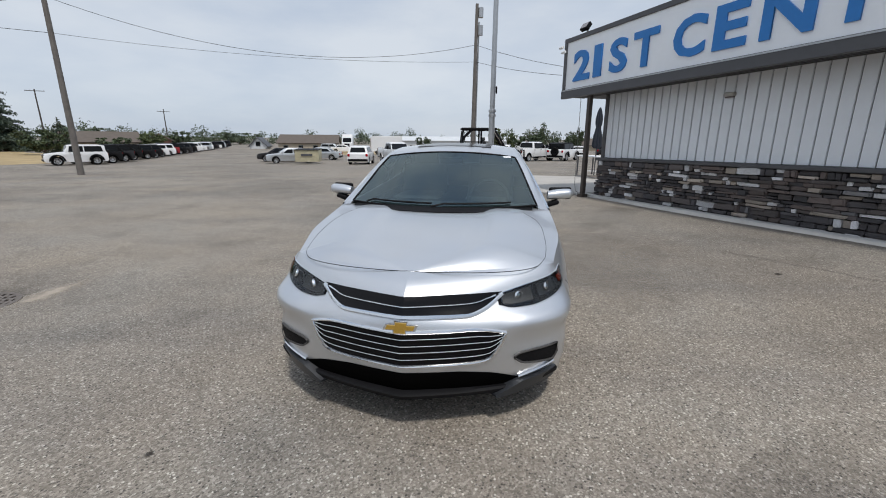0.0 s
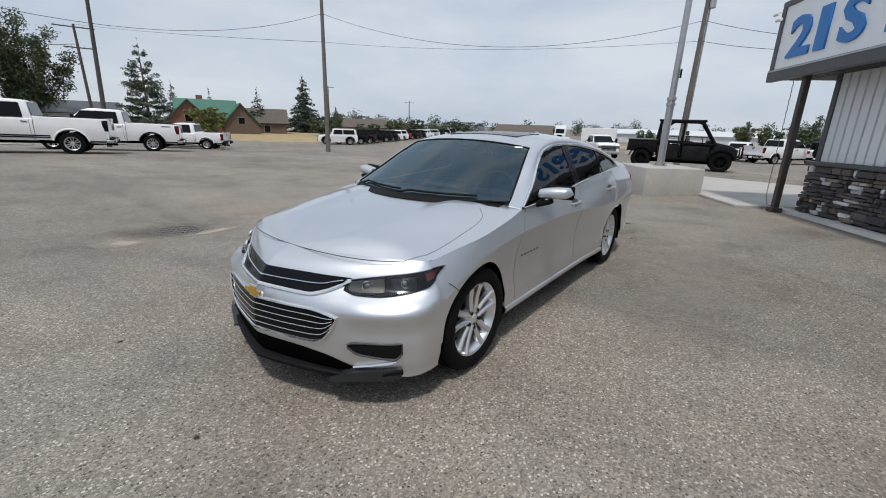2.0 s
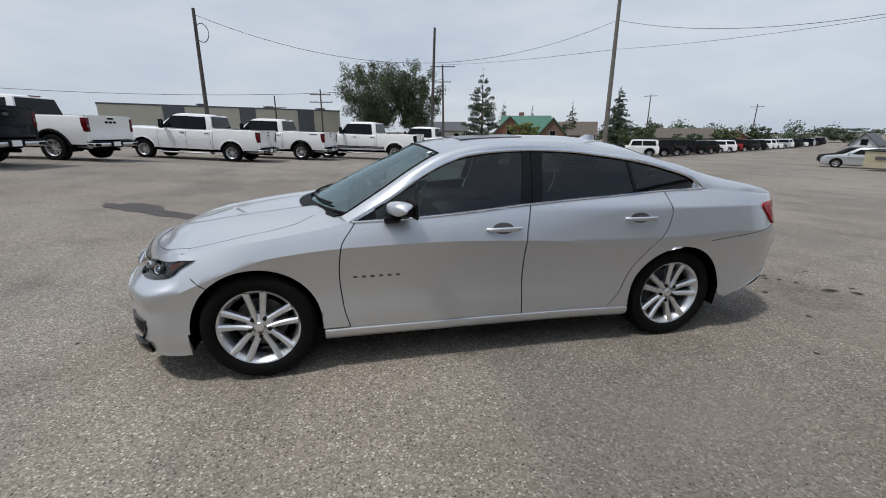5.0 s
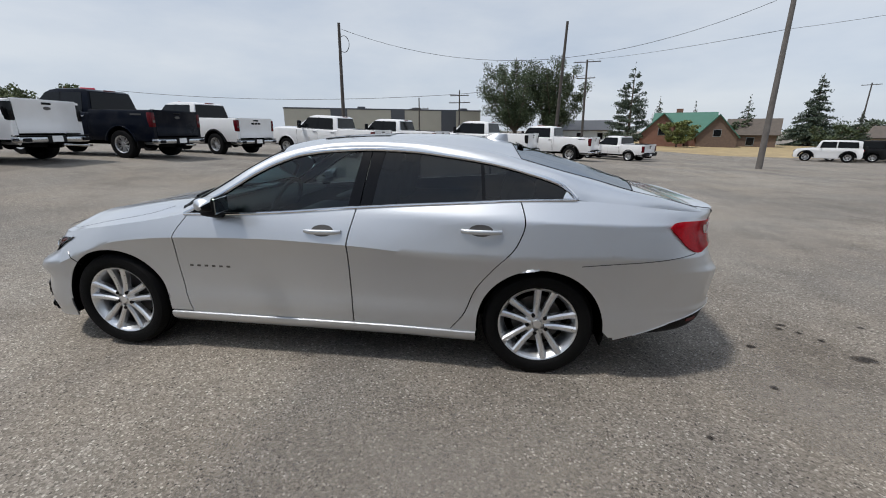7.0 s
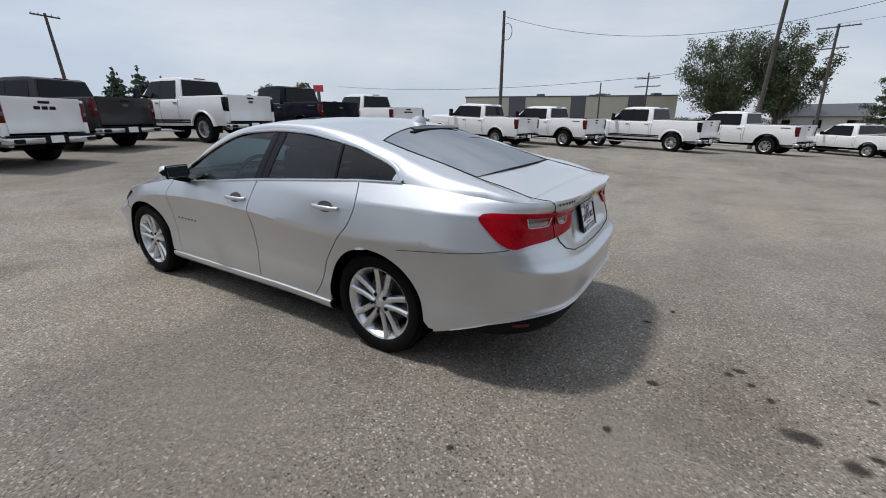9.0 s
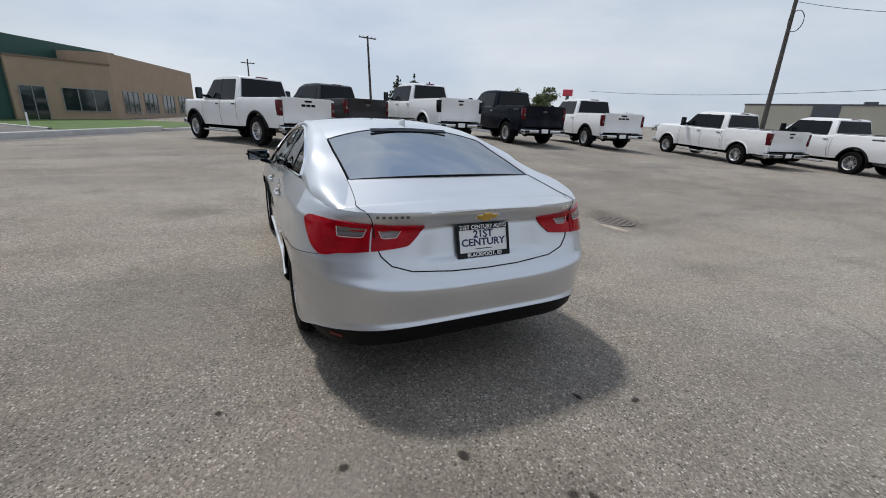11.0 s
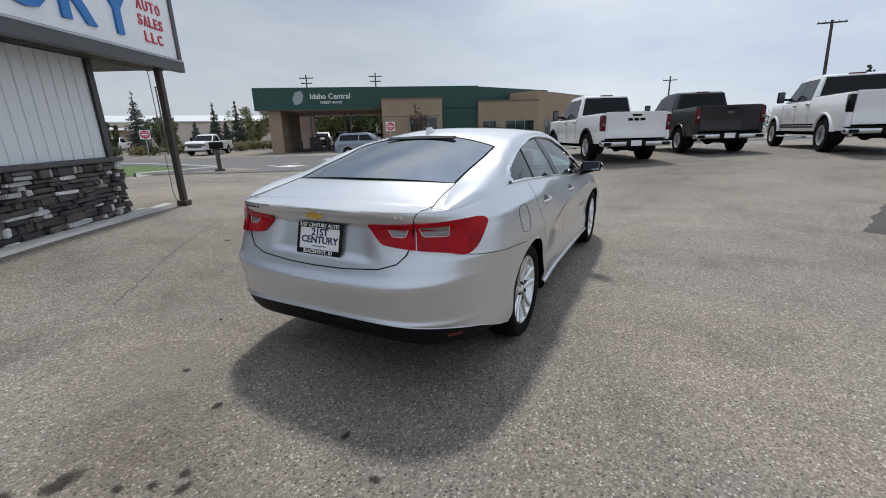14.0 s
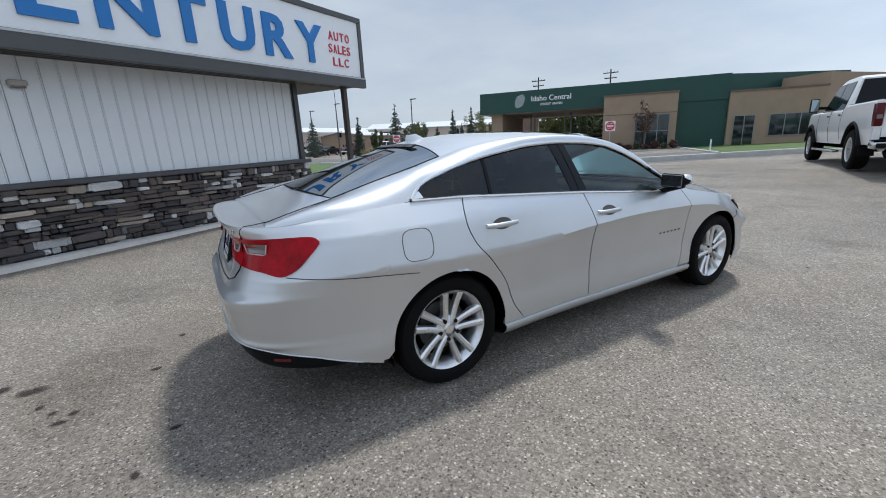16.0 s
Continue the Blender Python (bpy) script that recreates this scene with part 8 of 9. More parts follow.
for x, y in ((2.9, 1.6), (3.3, 1.9), (5.1, 1.7), (5.6, 2.0), (6.7, 1.7), (8.5, 1.8)):
    post_ = bmesh.new()
    rod(post_, (x, y, -0.4), (x, y, 0.95), 0.08, None, 10)
    cpart("bollard", post_, "satin_black", "dark steel bollard")
blk = cpart("block", boxed(10.85, 16.15, -1.0, 6.0, -0.5, 4.30), "tan_block", "tan masonry block with a tall window")
cpart("coping", boxed(10.80, 16.20, -1.05, 6.0, 4.30, 4.42), "tan_dark", "", blk)
cpart("main_wall", boxed(16.15, 19.6, 0.1, 11.0, -0.5, 3.70), "green_metal", "dark green wall panels")
for k in range(9):
    cpart("panel_seam", boxed(16.5 + 0.36 * k, 16.52 + 0.36 * k, 0.085, 0.10, -0.3, 3.62), "green_metal")


def cu_window(x0, x1, z0, z1, y, cols, rows_, parent, m=None):
    w = part("window", boxed(x0, x1, y - 0.02, y + 0.04, z0, z1, m), M["shop_glass"], parent, "dark green-grey window in slim frames", False)
    for k in range(cols + 1):
        x = x0 + (x1 - x0) * k / cols
        part("frame", boxed(x - 0.026, x + 0.026, y - 0.06, y + 0.02, z0 - 0.035, z1 + 0.035, m), M["mullion"], w, "", False)
    for k in range(rows_ + 1):
        z = z0 + (z1 - z0) * k / rows_
        part("frame", boxed(x0 + 0.03, x1 - 0.03, y - 0.055, y + 0.02, z - 0.026, z + 0.026, m), M["mullion"], w, "", False)
    return w


cu_window(13.25, 15.65, 0.3, 2.75, -1.0, 3, 2, blk)
cpart("coursing", boxed(10.84, 16.16, -1.012, -1.0, 2.85, 2.90), "tan_dark", "", blk)
# right wing
wing = cpart("wing", boxed(19.6, 25.3, -0.25, 10.0, -0.5, 4.05), "tan_block", "tan masonry wing with dark windows")
cpart("coping", boxed(19.6, 25.35, -0.30, 10.0, 4.05, 4.17), "tan_dark", "", wing)
m3 = Matrix.Translation((19.58, 0.32, 0)) @ pose(0, 0, 0, 0, 0, 27)
cpart("roof", boxed(0, 9.5, 0, 7, 3.95, 5.42, m3), "green_metal", "dark green roof band behind the wing")
cu_window(20.0, 21.3, 0.0, 2.35, -0.25, 2, 1, wing)
cu_window(22.2, 24.9, 0.85, 2.35, -0.25, 3, 1, wing)
m2 = CU @ Matrix.Translation((25.3, -0.25, 0)) @ pose(0, 0, 0, 0, 0, 40)
w2 = part("wing_end", boxed(0, 16, 0, 6, -0.5, 4.95, m2), M["tan_block"], None, "", False)
w2.parent = cu
w2.matrix_parent_inverse = CU.inverted()
for x0 in (1.2, 4.6, 8.2, 11.8):
    w = cu_window(x0, x0 + 2.4, 0.8, 2.4, 0.0, 3, 1, cu, m2)
    for o in (w, *w.children):
        o.data.transform(CU.inverted())
# lettering
ob = words("letters", "Idaho Central", 0.62, M["white_print"], fas, pose(6.45, -0.01, 4.70, 90, 0, 0), 0.02, bold=0.008, label="white raised letters")
ob = words("letters", "CREDIT UNION", 0.27, M["white_print"], fas, pose(6.5, -0.01, 4.20, 90, 0, 0), 0.02, bold=0.004)
M["logo_grey"] = surface("pale_grey_logo", (0.45, 0.50, 0.50), 0.5, 0, 0.1, 3)
for k in range(6):
    z = 4.12 + 0.17 * k
    hw = 0.48 * math.sqrt(max(0.05, 1 - ((k - 2.5) / 3.2) ** 2))
    part("logo_stripe", boxed(3.75 - hw, 3.75 + hw, -0.03, 0.0, z, z + 0.11, pose(0, 0, 0) @ Matrix.Translation((3.75, 0, z)) @ pose(0, 0, 0, 0, -20, 0) @ Matrix.Translation((-3.75, 0, -z))), M["logo_grey"], fas, "", False)
# shrubs and signs on its island
def cu_at(x, y):
    """World place of a point given along and out from the credit union's front."""
    return 30.06 - 0.813 * x + 0.582 * y, -21.5 - 0.582 * x - 0.813 * y


def slab(pts, z0, z1):
    bm = bmesh.new()
    f = bm.faces.new([bm.verts.new((x, y, z0)) for x, y in pts])
    for v in bmesh.ops.extrude_face_region(bm, geom=[f])["geom"]:
        if isinstance(v, bmesh.types.BMVert):
            v.co.z = z1
    bmesh.ops.recalc_face_normals(bm, faces=bm.faces)
    return bm


tagged(part("pavement", slab([cu_at(10.2, -4.0), cu_at(17.4, -3.0), cu_at(17.4, -1.02), cu_at(10.5, -1.02)], -0.1, 0.36), M["kerb"], smooth=False), "pale concrete island before the credit union", "pavement", kind="structure")


def leaf_mesh(name, centres, n, size, mat, parent=None, seed=1, squash=1.0):
    """Leaves as small bent quads scattered in clumps: centres holds (x, y, z, rx, rz)."""
    g = np.random.RandomState(seed)
    c = np.array(centres, float)
    vol = c[:, 3] ** 2 * c[:, 4]
    pick = g.choice(len(c), n, p=vol / vol.sum())
    d = g.normal(size=(n, 3))
    d /= np.linalg.norm(d, axis=1)[:, None]
    rad = g.uniform(0.0, 1.0, n) ** 0.45 * (1 + 0.35 * (g.uniform(0, 1, n) > 0.85))
    p = c[pick, :3] + d * rad[:, None] * np.stack([c[pick, 3], c[pick, 3], c[pick, 4]], 1)
    a = g.normal(size=(n, 3))
    a /= np.linalg.norm(a, axis=1)[:, None]
    b = np.cross(a, g.normal(size=(n, 3)))
    b /= np.linalg.norm(b, axis=1)[:, None]
    s = size * g.uniform(0.6, 1.3, n)[:, None]
    q = np.stack([p - a * s, p + b * s * 0.55, p + a * s, p - b * s * 0.55], 1).reshape(-1, 3)
    f = np.arange(4 * n).reshape(-1, 4)
    me = bpy.data.meshes.new(name)
    me.from_pydata(q.tolist(), [], f.tolist())
    me.materials.append(mat)
    ob = new(name, me)
    if parent:
        ob.parent = parent
    return ob


def leaf_mat(name, dark, light):
    m, nt, b = nodes_of(name)
    geo = nt.nodes.new("ShaderNodeNewGeometry")
    col = ramp(nt, geo.outputs["Random Per Island"], [(0.0, dark), (1.0, light)])
    nt.links.new(col, b.inputs["Base Color"])
    b.inputs["Roughness"].default_value = 0.65
    return m


M["leaf"] = leaf_mat("leaf_green", (0.028, 0.046, 0.020), (0.088, 0.118, 0.055))
M["leaf_pale"] = leaf_mat("leaf_pale_green", (0.045, 0.066, 0.022), (0.13, 0.155, 0.06))
M["leaf_bush"] = leaf_mat("leaf_bush", (0.085, 0.110, 0.030), (0.22, 0.24, 0.08))
# needles lightened towards grey: the haze of distance is put into their colour
M["needle"] = leaf_mat("needle_green", (0.030, 0.050, 0.034), (0.090, 0.120, 0.080))
# far leaves likewise paler, with distance haze mixed into the green
M["leaf_hazed"] = leaf_mat("leaf_hazed", (0.050, 0.072, 0.042), (0.11, 0.14, 0.085))
M["needle_blue"] = leaf_mat("needle_blue_green", (0.040, 0.062, 0.052), (0.125, 0.155, 0.130))
M["straw"] = leaf_mat("straw_grass", (0.16, 0.125, 0.06), (0.36, 0.30, 0.16))
M["leaf_red"] = leaf_mat("leaf_russet", (0.060, 0.030, 0.025), (0.14, 0.07, 0.05))
M["bark"] = surface("bark", (0.11, 0.085, 0.065), 0.95, 0, 0.35, 6, 0.8, 25)


def shrub(x, y, r, h, mat, label, n=350, seed=1, z=None):
    v = thing("shrub", label, "shrub", "shrubs", at=pose(x, y, ground_z(x, y) if z is None else z))
    bm = bmesh.new()
    for k in range(5):
        a = k * 1.256
        rod(bm, (0, 0, -0.05), (0.5 * r * math.cos(a), 0.5 * r * math.sin(a), h * 0.6), 0.025, 0.01, 5)
    part("stem", bm, M["bark"], v)
    leaf_mesh("foliage", [(r * 0.4 * math.cos(k * 1.5), r * 0.4 * math.sin(k * 1.5), h * (0.45 + 0.1 * (k % 3)), r * 0.62, h * 0.45) for k in range(6)], n, 0.09 * max(1, r), mat, v, seed)


tagged(part("planting_bed", slab([cu_at(10.6, -3.7), cu_at(16.4, -2.9), cu_at(16.4, -1.03), cu_at(10.8, -1.03)], 0.30, 0.375), M["bark"], smooth=False), "brown bark mulch bed on the island", "ground", kind="structure")
for k, u in enumerate(np.linspace(0.04, 0.96, 8)):
    sx, sy = cu_at(11.3 + 4.9 * u, -2.2 + 0.25 * (k % 2))
    shrub(sx, sy, 0.24 + 0.08 * (k % 3), 0.40 + 0.14 * (k % 2), M["leaf_red"] if k % 3 else M["leaf_pale"], "low russet shrub on the island", 300, 20 + k, z=0.37)


def tree(label, x, y, h, w, seed, n=2600, mat="leaf", leaf=0.22, trunk=0.3, base_h=0.22, name="tree", clumps=22, z=None):
    """A broadleaf: forked rising limbs, each with twigs that carry small ragged clumps."""
    rng = random.Random(seed)
    v = thing(name, label, "tree", at=pose(x, y, ground_z(x, y) if z is None else z))
    bm = bmesh.new()
    fork = Vector((0.03 * w * rng.uniform(-1, 1), 0, h * max(0.10, base_h * 0.9)))
    rod(bm, (0, 0, -0.3), fork, trunk, trunk * 0.75, 9)
    cs = []
    limbs = max(5, clumps // 4)
    for k in range(limbs):
        a = 2.4 * k + rng.uniform(-0.4, 0.4)
        reach, tall = w * 0.5 * math.sqrt((k + 0.6) / limbs) * rng.uniform(0.75, 1.0), h * rng.uniform(0.80, 0.97)
        tall *= 1 - 0.30 * (reach / (w * 0.5)) ** 2
        tip = Vector((reach * math.cos(a), reach * math.sin(a), tall))
        bend = fork.lerp(tip, 0.45) + Vector((0.25 * reach * math.cos(a), 0.25 * reach * math.sin(a), -0.02 * h))
        pts = [fork.lerp(bend, t).lerp(bend.lerp(tip, t), t) for t in (0, 0.3, 0.6, 1.0)]
        for q, (p0, p1) in enumerate(zip(pts, pts[1:])):
            rod(bm, p0, p1, trunk * (0.42 - 0.12 * q), trunk * (0.30 - 0.12 * q) + 0.015, 6, False)
        for t in np.linspace(0.22, 1.0, 9):
            p = fork.lerp(bend, t).lerp(bend.lerp(tip, t), t)
            for _ in range(2):
                b = rng.uniform(0, 6.28)
                out = w * 0.13 * rng.uniform(0.3, 1.0) * (1.15 - 0.5 * t)
                c = p + Vector((out * math.cos(b), out * math.sin(b), h * rng.uniform(-0.05, 0.03)))
                c.z = max(c.z, h * base_h * 0.6)
                if rng.random() < 0.12:
                    continue
                rod(bm, p, c, trunk * 0.07 + 0.008, 0.01, 4, False)
                cs.append((*c, w * rng.uniform(0.050, 0.105), h * rng.uniform(0.045, 0.085)))
    part("trunk", bm, M["bark"], v)
    leaf_mesh("crown", cs, n, leaf, M[mat], v, seed)
    return v


def conifer(label, x, y, h, w, seed, n=1800, mat="needle", leaf=0.2, gap=0.0, z=None):
    """A conifer: whorls of drooping boughs, their needles in flat sprays along the outer part."""
    rng = random.Random(seed)
    v = thing("conifer", label, "tree", at=pose(x, y, ground_z(x, y) if z is None else z))
    bm = bmesh.new()
    rod(bm, (0, 0, -0.3), (0, 0, h * 0.97), 0.018 * h + 0.04, 0.02, 8)
    cs = []
    tiers = 20
    for k in range(tiers):
        u = k / (tiers - 1)
        zz = h * (0.07 + 0.90 * u)
        r = w / 2 * (1 - u) ** (0.85 if not gap else 0.62) * rng.uniform(0.82, 1.08) + 0.08
        for j in range(max(3, int(7 * (1 - u)) + 3)):
            a = 2.4 * (k + j) + rng.uniform(-0.5, 0.5)
            rr = r * rng.uniform(0.70, 1.05)
            if rng.random() < gap:
                continue
            rise_ = 0.12 * rr if gap else -0.18 * rr
            zb_ = zz + h * 0.04 * rng.uniform(-1, 1)
            rod(bm, (0, 0, zb_), (rr * math.cos(a), rr * math.sin(a), zb_ + rise_), 0.025, 0.008, 4, False)
            for t in ((0.25, 0.5, 0.75, 0.97) if not gap else (0.55, 0.78, 1.0)):
                cs.append((rr * t * math.cos(a), rr * t * math.sin(a), zb_ + rise_ * t, (0.14 + 0.10 * (1 - t)) * r + 0.06, h * (0.017 if not gap else 0.024) + 0.05))
    cs.append((0, 0, h * 0.97, 0.08, h * 0.03))
    part("trunk", bm, M["bark"], v)
    leaf_mesh("needles", cs, n, leaf, M[mat], v, seed)
    return v


tree("large spreading cottonwood with a dense dark crown", -83.3, 4.0, 16.6, 15, 31, 32000, "leaf", 0.16, 0.5, 0.10, clumps=64)
tree("tall cottonwood leaning beside its neighbour", -84, 11.5, 16.0, 12, 32, 24000, "leaf", 0.16, 0.45, 0.12, clumps=52)
conifer("tall thin pine with open branches", -75.2, 23.2, 13.0, 8.0, 33, 11000, "needle", 0.15, 0.22)
conifer("dense dark spruce beside the verge", -84, 57.8, 12.8, 9.0, 34, 20000, "needle", 0.17)
conifer("dark spruce behind the brick house", -92, 33.5, 9.2, 5, 35, 1500)
conifer("small dark spruce behind the brick house", -92, 40.5, 8.0, 3.6, 36, 1000)
conifer("dark spruce beside the brick house", -84, 46.5, 8.8, 5.5, 37, 1600)
tree("bushy green tree before the brick house", -67.5, 28.4, 4.6, 6.4, 38, 9000, "leaf_bush", 0.14, 0.15, 0.03)
tree("rounded green tree beside the house", -78, 43.0, 5.0, 6.5, 39, 1800, "leaf", 0.24, 0.2, 0.05)
conifer("dark conifer behind the pickups", -14.2, -39.6, 4.7, 4.2, 40, 6000, leaf=0.17)
conifer("dark conifer behind the pickups", -15.9, -39.2, 4.9, 4.4, 41, 6000, leaf=0.17)
conifer("dark conifer behind the pickups", -17.5, -38.8, 4.3, 3.6, 42, 4500, leaf=0.17)
tree("rounded green tree far behind the pickups", -35, -44.8, 5.6, 9.5, 42, 7000, "leaf_pale", 0.16, 0.2, 0.2)
tree("dark rounded tree behind the row of cars", -65.5, 49.0, 4.0, 7.5, 44, 2600, "leaf", 0.22, 0.2, 0.05)
conifer("dark conifer among the trees behind the row", -66.5, 52.6, 5.6, 5.0, 144, 1800)
tree("wide green tree behind the long roof", -80, 69.0, 5.2, 13, 145, 2600, "leaf_hazed", 0.26, 0.2, 0.08)
tree("green tree before the long roof", -63.0, 58.0, 2.9, 5.5, 146, 1400, "leaf", 0.2, 0.2, 0.05)
tree("pale green tree behind the row of cars", -63.5, 65.5, 3.9, 7.5, 45, 2400, "leaf_pale", 0.22, 0.2, 0.05)
tree("dark tree beside the small brick house", -68, 79.0, 4.4, 5, 147, 1400, "leaf", 0.22, 0.2, 0.05)
tree("low green trees at the end of the row", -72, 88.0, 3.4, 14, 148, 2200, "leaf", 0.24, 0.2, 0.02)
tree("grey-green tree far behind the lot", -87, 129, 4.6, 16, 149, 2200, "leaf_hazed", 0.32, 0.2, 0.02)
tree("rounded green tree at the back of the lot", 5.2, 66, 3.4, 6.5, 46, 2200, "leaf", 0.2, 0.2, 0.05)
tree("green tree at the back of the lot", 10.0, 65.5, 3.3, 4.2, 47, 1300, "leaf", 0.2, 0.2, 0.1)
tree("small dark tree at the back of the lot", -18, 96, 3.6, 4.6, 48, 1000, "leaf", 0.22, 0.2, 0.05)
for k, (x, y, h, w, mat) in enumerate(((47.3, -20.8, 6.3, 3.4, "needle_blue"), (47.6, -24.2, 3.9, 2.5, "leaf_bush"), (48.4, -27.6, 3.4, 1.8, "needle_blue"), (47.8, -29.8, 5.6, 2.0, "needle_blue"), (52, -17.5, 5.0, 2.0, "needle"), (48.6, -31.8, 3.8, 2.2, "needle_blue"), (48.2, -33.2, 6.2, 2.4, "needle"), (56, -12.5, 5.2, 3.0, "needle_blue"))):
    conifer("slim young spruce by the street" if "needle" in mat else "bright green cone-shaped young tree by the street", x, y, h, w, 50 + k, 6500, mat, 0.085)
for k, (x, y, h, w, mat) in enumerate(((47.5, -18.2, 3.4, 1.8, "leaf_pale"), (48.8, -35.6, 6.4, 5.5, "leaf_bush"), (54, -27, 4.0, 2.6, "leaf_pale"), (46, -38.5, 6.0, 5.0, "leaf_pale"), (60, -30, 4.6, 3.6, "leaf_pale"), (66, -34, 5.6, 5.0, "leaf_pale"))):
    tree("young green tree by the street", x, y, h, w, 60 + k, 6000, mat, 0.10, 0.08, 0.1)
for k, (x, y, s_) in enumerate(((36, -37, 6.2), (33.5, -40, 5.8), (30, -42, 6.0), (40, -40, 6.4), (27, -44, 6.0), (37, -45, 6.6), (24, -46, 5.6), (42, -46, 6.4))):
    tree("dark green tree behind the drive-through", x, y, s_, 5.6, 70 + k, 6500, "leaf_pale" if k % 2 else "leaf_bush", 0.13, 0.15, 0.03)
tree("young thin tree before the credit union window", *cu_at(13.9, -2.6), 3.7, 1.9, 80, 420, "leaf_red", 0.10, 0.05, 0.35, z=0.37)
for k, u in enumerate(np.linspace(0, 1, 9)):
    shrub(40.5 + 3.5 * u, -27.5 + 12.0 * u + 0.6 * (k % 2), 0.9, 0.9, M["leaf_pale"] if k % 2 else M["straw"], "rounded shrub beside the street", 900, 90 + k)
for k, u in enumerate(np.linspace(0, 1, 7)):
    shrub(43.8 - 2.6 * u, -28.6 - 4.6 * u, 0.95, 1.0, M["straw"] if k % 3 else M["leaf_bush"], "tuft of dry ornamental grass beside the street", 900, 110 + k)
# far wood lines, uncountable
rng = random.Random(12)
cs = []
for a in np.arange(-178, 178, 1.15):
    r = 150 + 40 * rng.random()
    x, y = r * math.sin(radians(a)), r * math.cos(radians(a))
    tall_ = rng.uniform(1.2, 3.4) if not (-130 < a < -65) else rng.uniform(0.6, 1.5)
    if rng.random() < 0.22:
        continue
    for j in range(2):
        cs.append((x + rng.uniform(-2, 2), y + rng.uniform(-2, 2), ground_z(x, y) + tall_ * (0.4 + 0.7 * j), rng.uniform(1.4, 3.2), tall_ * 0.8))
ob = leaf_mesh("far_trees", cs, 60000, 0.33, M["leaf_hazed"], None, 77)
tagged(ob, "line of distant trees with haze put into the leaf colour", "trees", kind="stuff")

# ---------------- houses, warehouse, far sheds ----------------
M["brick"] = surface("red_brick", (0.215, 0.112, 0.082), 0.9, 0, 0.2, 3, 0.4, 30)
M["brick_dark"] = surface("brown_brick", (0.15, 0.105, 0.082), 0.9, 0, 0.2, 3, 0.4, 30)
M["green_roof"] = surface("green_metal_roof", (0.052, 0.155, 0.115), 0.5, 0.2, 0.1, 1)
M["brown_roof"] = surface("brown_shingles", (0.115, 0.095, 0.080), 0.9, 0, 0.2, 2, 0.5, 12)
M["beige"] = surface("beige_stucco", (0.42, 0.36, 0.28), 0.9, 0, 0.1, 1)
M["cream_metal"] = surface("cream_metal_wall", (0.47, 0.44, 0.36), 0.6, 0.1, 0.06, 0.4)
M["slate_metal"] = surface("slate_metal_wall", (0.090, 0.095, 0.105), 0.6, 0.1, 0.08, 0.4)
M["white_roof"] = surface("white_metal_roof", (0.62, 0.64, 0.65), 0.5, 0.1, 0.05, 0.3)


M["stucco"] = surface("pale_tan_stucco", (0.60, 0.52, 0.45), 0.9, 0, 0.10, 0.4, 0.2, 20)


def gable(name, label, m, lx, ly, eave, ridge, wall_mat, roof_mat, windows=3, over=0.4, chimney=False):
    """A house with a pitched roof along x."""
    v = thing(name, label, "house", at=m)
    prof = [(-ly / 2, -0.6), (-ly / 2, eave), (0, ridge), (ly / 2, eave), (ly / 2, -0.6)]
    bm = bmesh.new()
    rings = [[bm.verts.new((x, *p)) for p in prof] for x in (-lx / 2, lx / 2)]
    bm.faces.new(rings[0]), bm.faces.new(list(reversed(rings[1])))
    for i in range(5):
        j = (i + 1) % 5
        bm.faces.new((rings[0][i], rings[0][j], rings[1][j], rings[1][i]))
    bmesh.ops.recalc_face_normals(bm, faces=bm.faces)
    part("wall", bm, wall_mat, v, "", False)
    sl_ = (ridge - eave) / (ly / 2)
    for s in (1, -1):
        rows = [[(x, s * (ly / 2 + over), eave - sl_ * over + 0.06) for x in (-lx / 2 - over, lx / 2 + over)], [(x, 0, ridge + 0.06) for x in (-lx / 2 - over, lx / 2 + over)]]
        part("roof", thicken(sheet(rows, out=(0, 0, -20)), 0.14), roof_mat, v, "", False)
        for k in range(windows):
            x = -lx / 2 + lx * (k + 0.5) / windows
            w = part("window", boxed(x - 0.5, x + 0.5, s * ly / 2 - 0.04, s * ly / 2 + 0.04, eave - 1.9, eave - 0.7), M["car_glass"], v, "", False)
            part("frame", boxed(x - 0.58, x + 0.58, s * ly / 2 - 0.03, s * ly / 2 + 0.03, eave - 1.98, eave - 0.62), M["mullion"], w, "", False)
        w = part("window", boxed(s * lx / 2 - 0.04, s * lx / 2 + 0.04, -0.5, 0.5, eave - 0.2, eave + 0.8), M["car_glass"], v, "", False)
        part("frame", boxed(s * lx / 2 - 0.03, s * lx / 2 + 0.03, -0.58, 0.58, eave - 0.28, eave + 0.88), M["mullion"], w, "", False)
    if chimney:
        part("chimney", boxed(-0.5, 0.5, -0.4, 0.4, ridge - 0.8, ridge + 0.7, pose(-lx * 0.1, 0.5, 0)), wall_mat, v, "", False)
    return v


gable("house", "red brick house with a green metal roof", pose(-77.5, 33.0, ground_z(-77, 33), 0, 0, 67), 9.0, 6.0, 2.6, 5.5, M["brick"], M["green_roof"], 3, chimney=True)
gable("house", "brick gable wing under a green metal roof", pose(-75.2, 29.0, ground_z(-75, 29), 0, 0, -23), 8.0, 6.4, 2.0, 5.2, M["brick"], M["green_roof"], 1)
gable("house", "brick gable wing under a green roof", pose(-73.8, 36.9, ground_z(-74, 37), 0, 0, -23), 6.0, 5.6, 1.9, 5.1, M["brick_dark"], M["green_roof"], 1)
gable("house", "dark brick house with brown shingles", pose(-78.0, 44.6, ground_z(-78, 45), 0, 0, 60), 7.0, 6.0, 2.2, 4.6, M["brick_dark"], M["brown_roof"], 1)
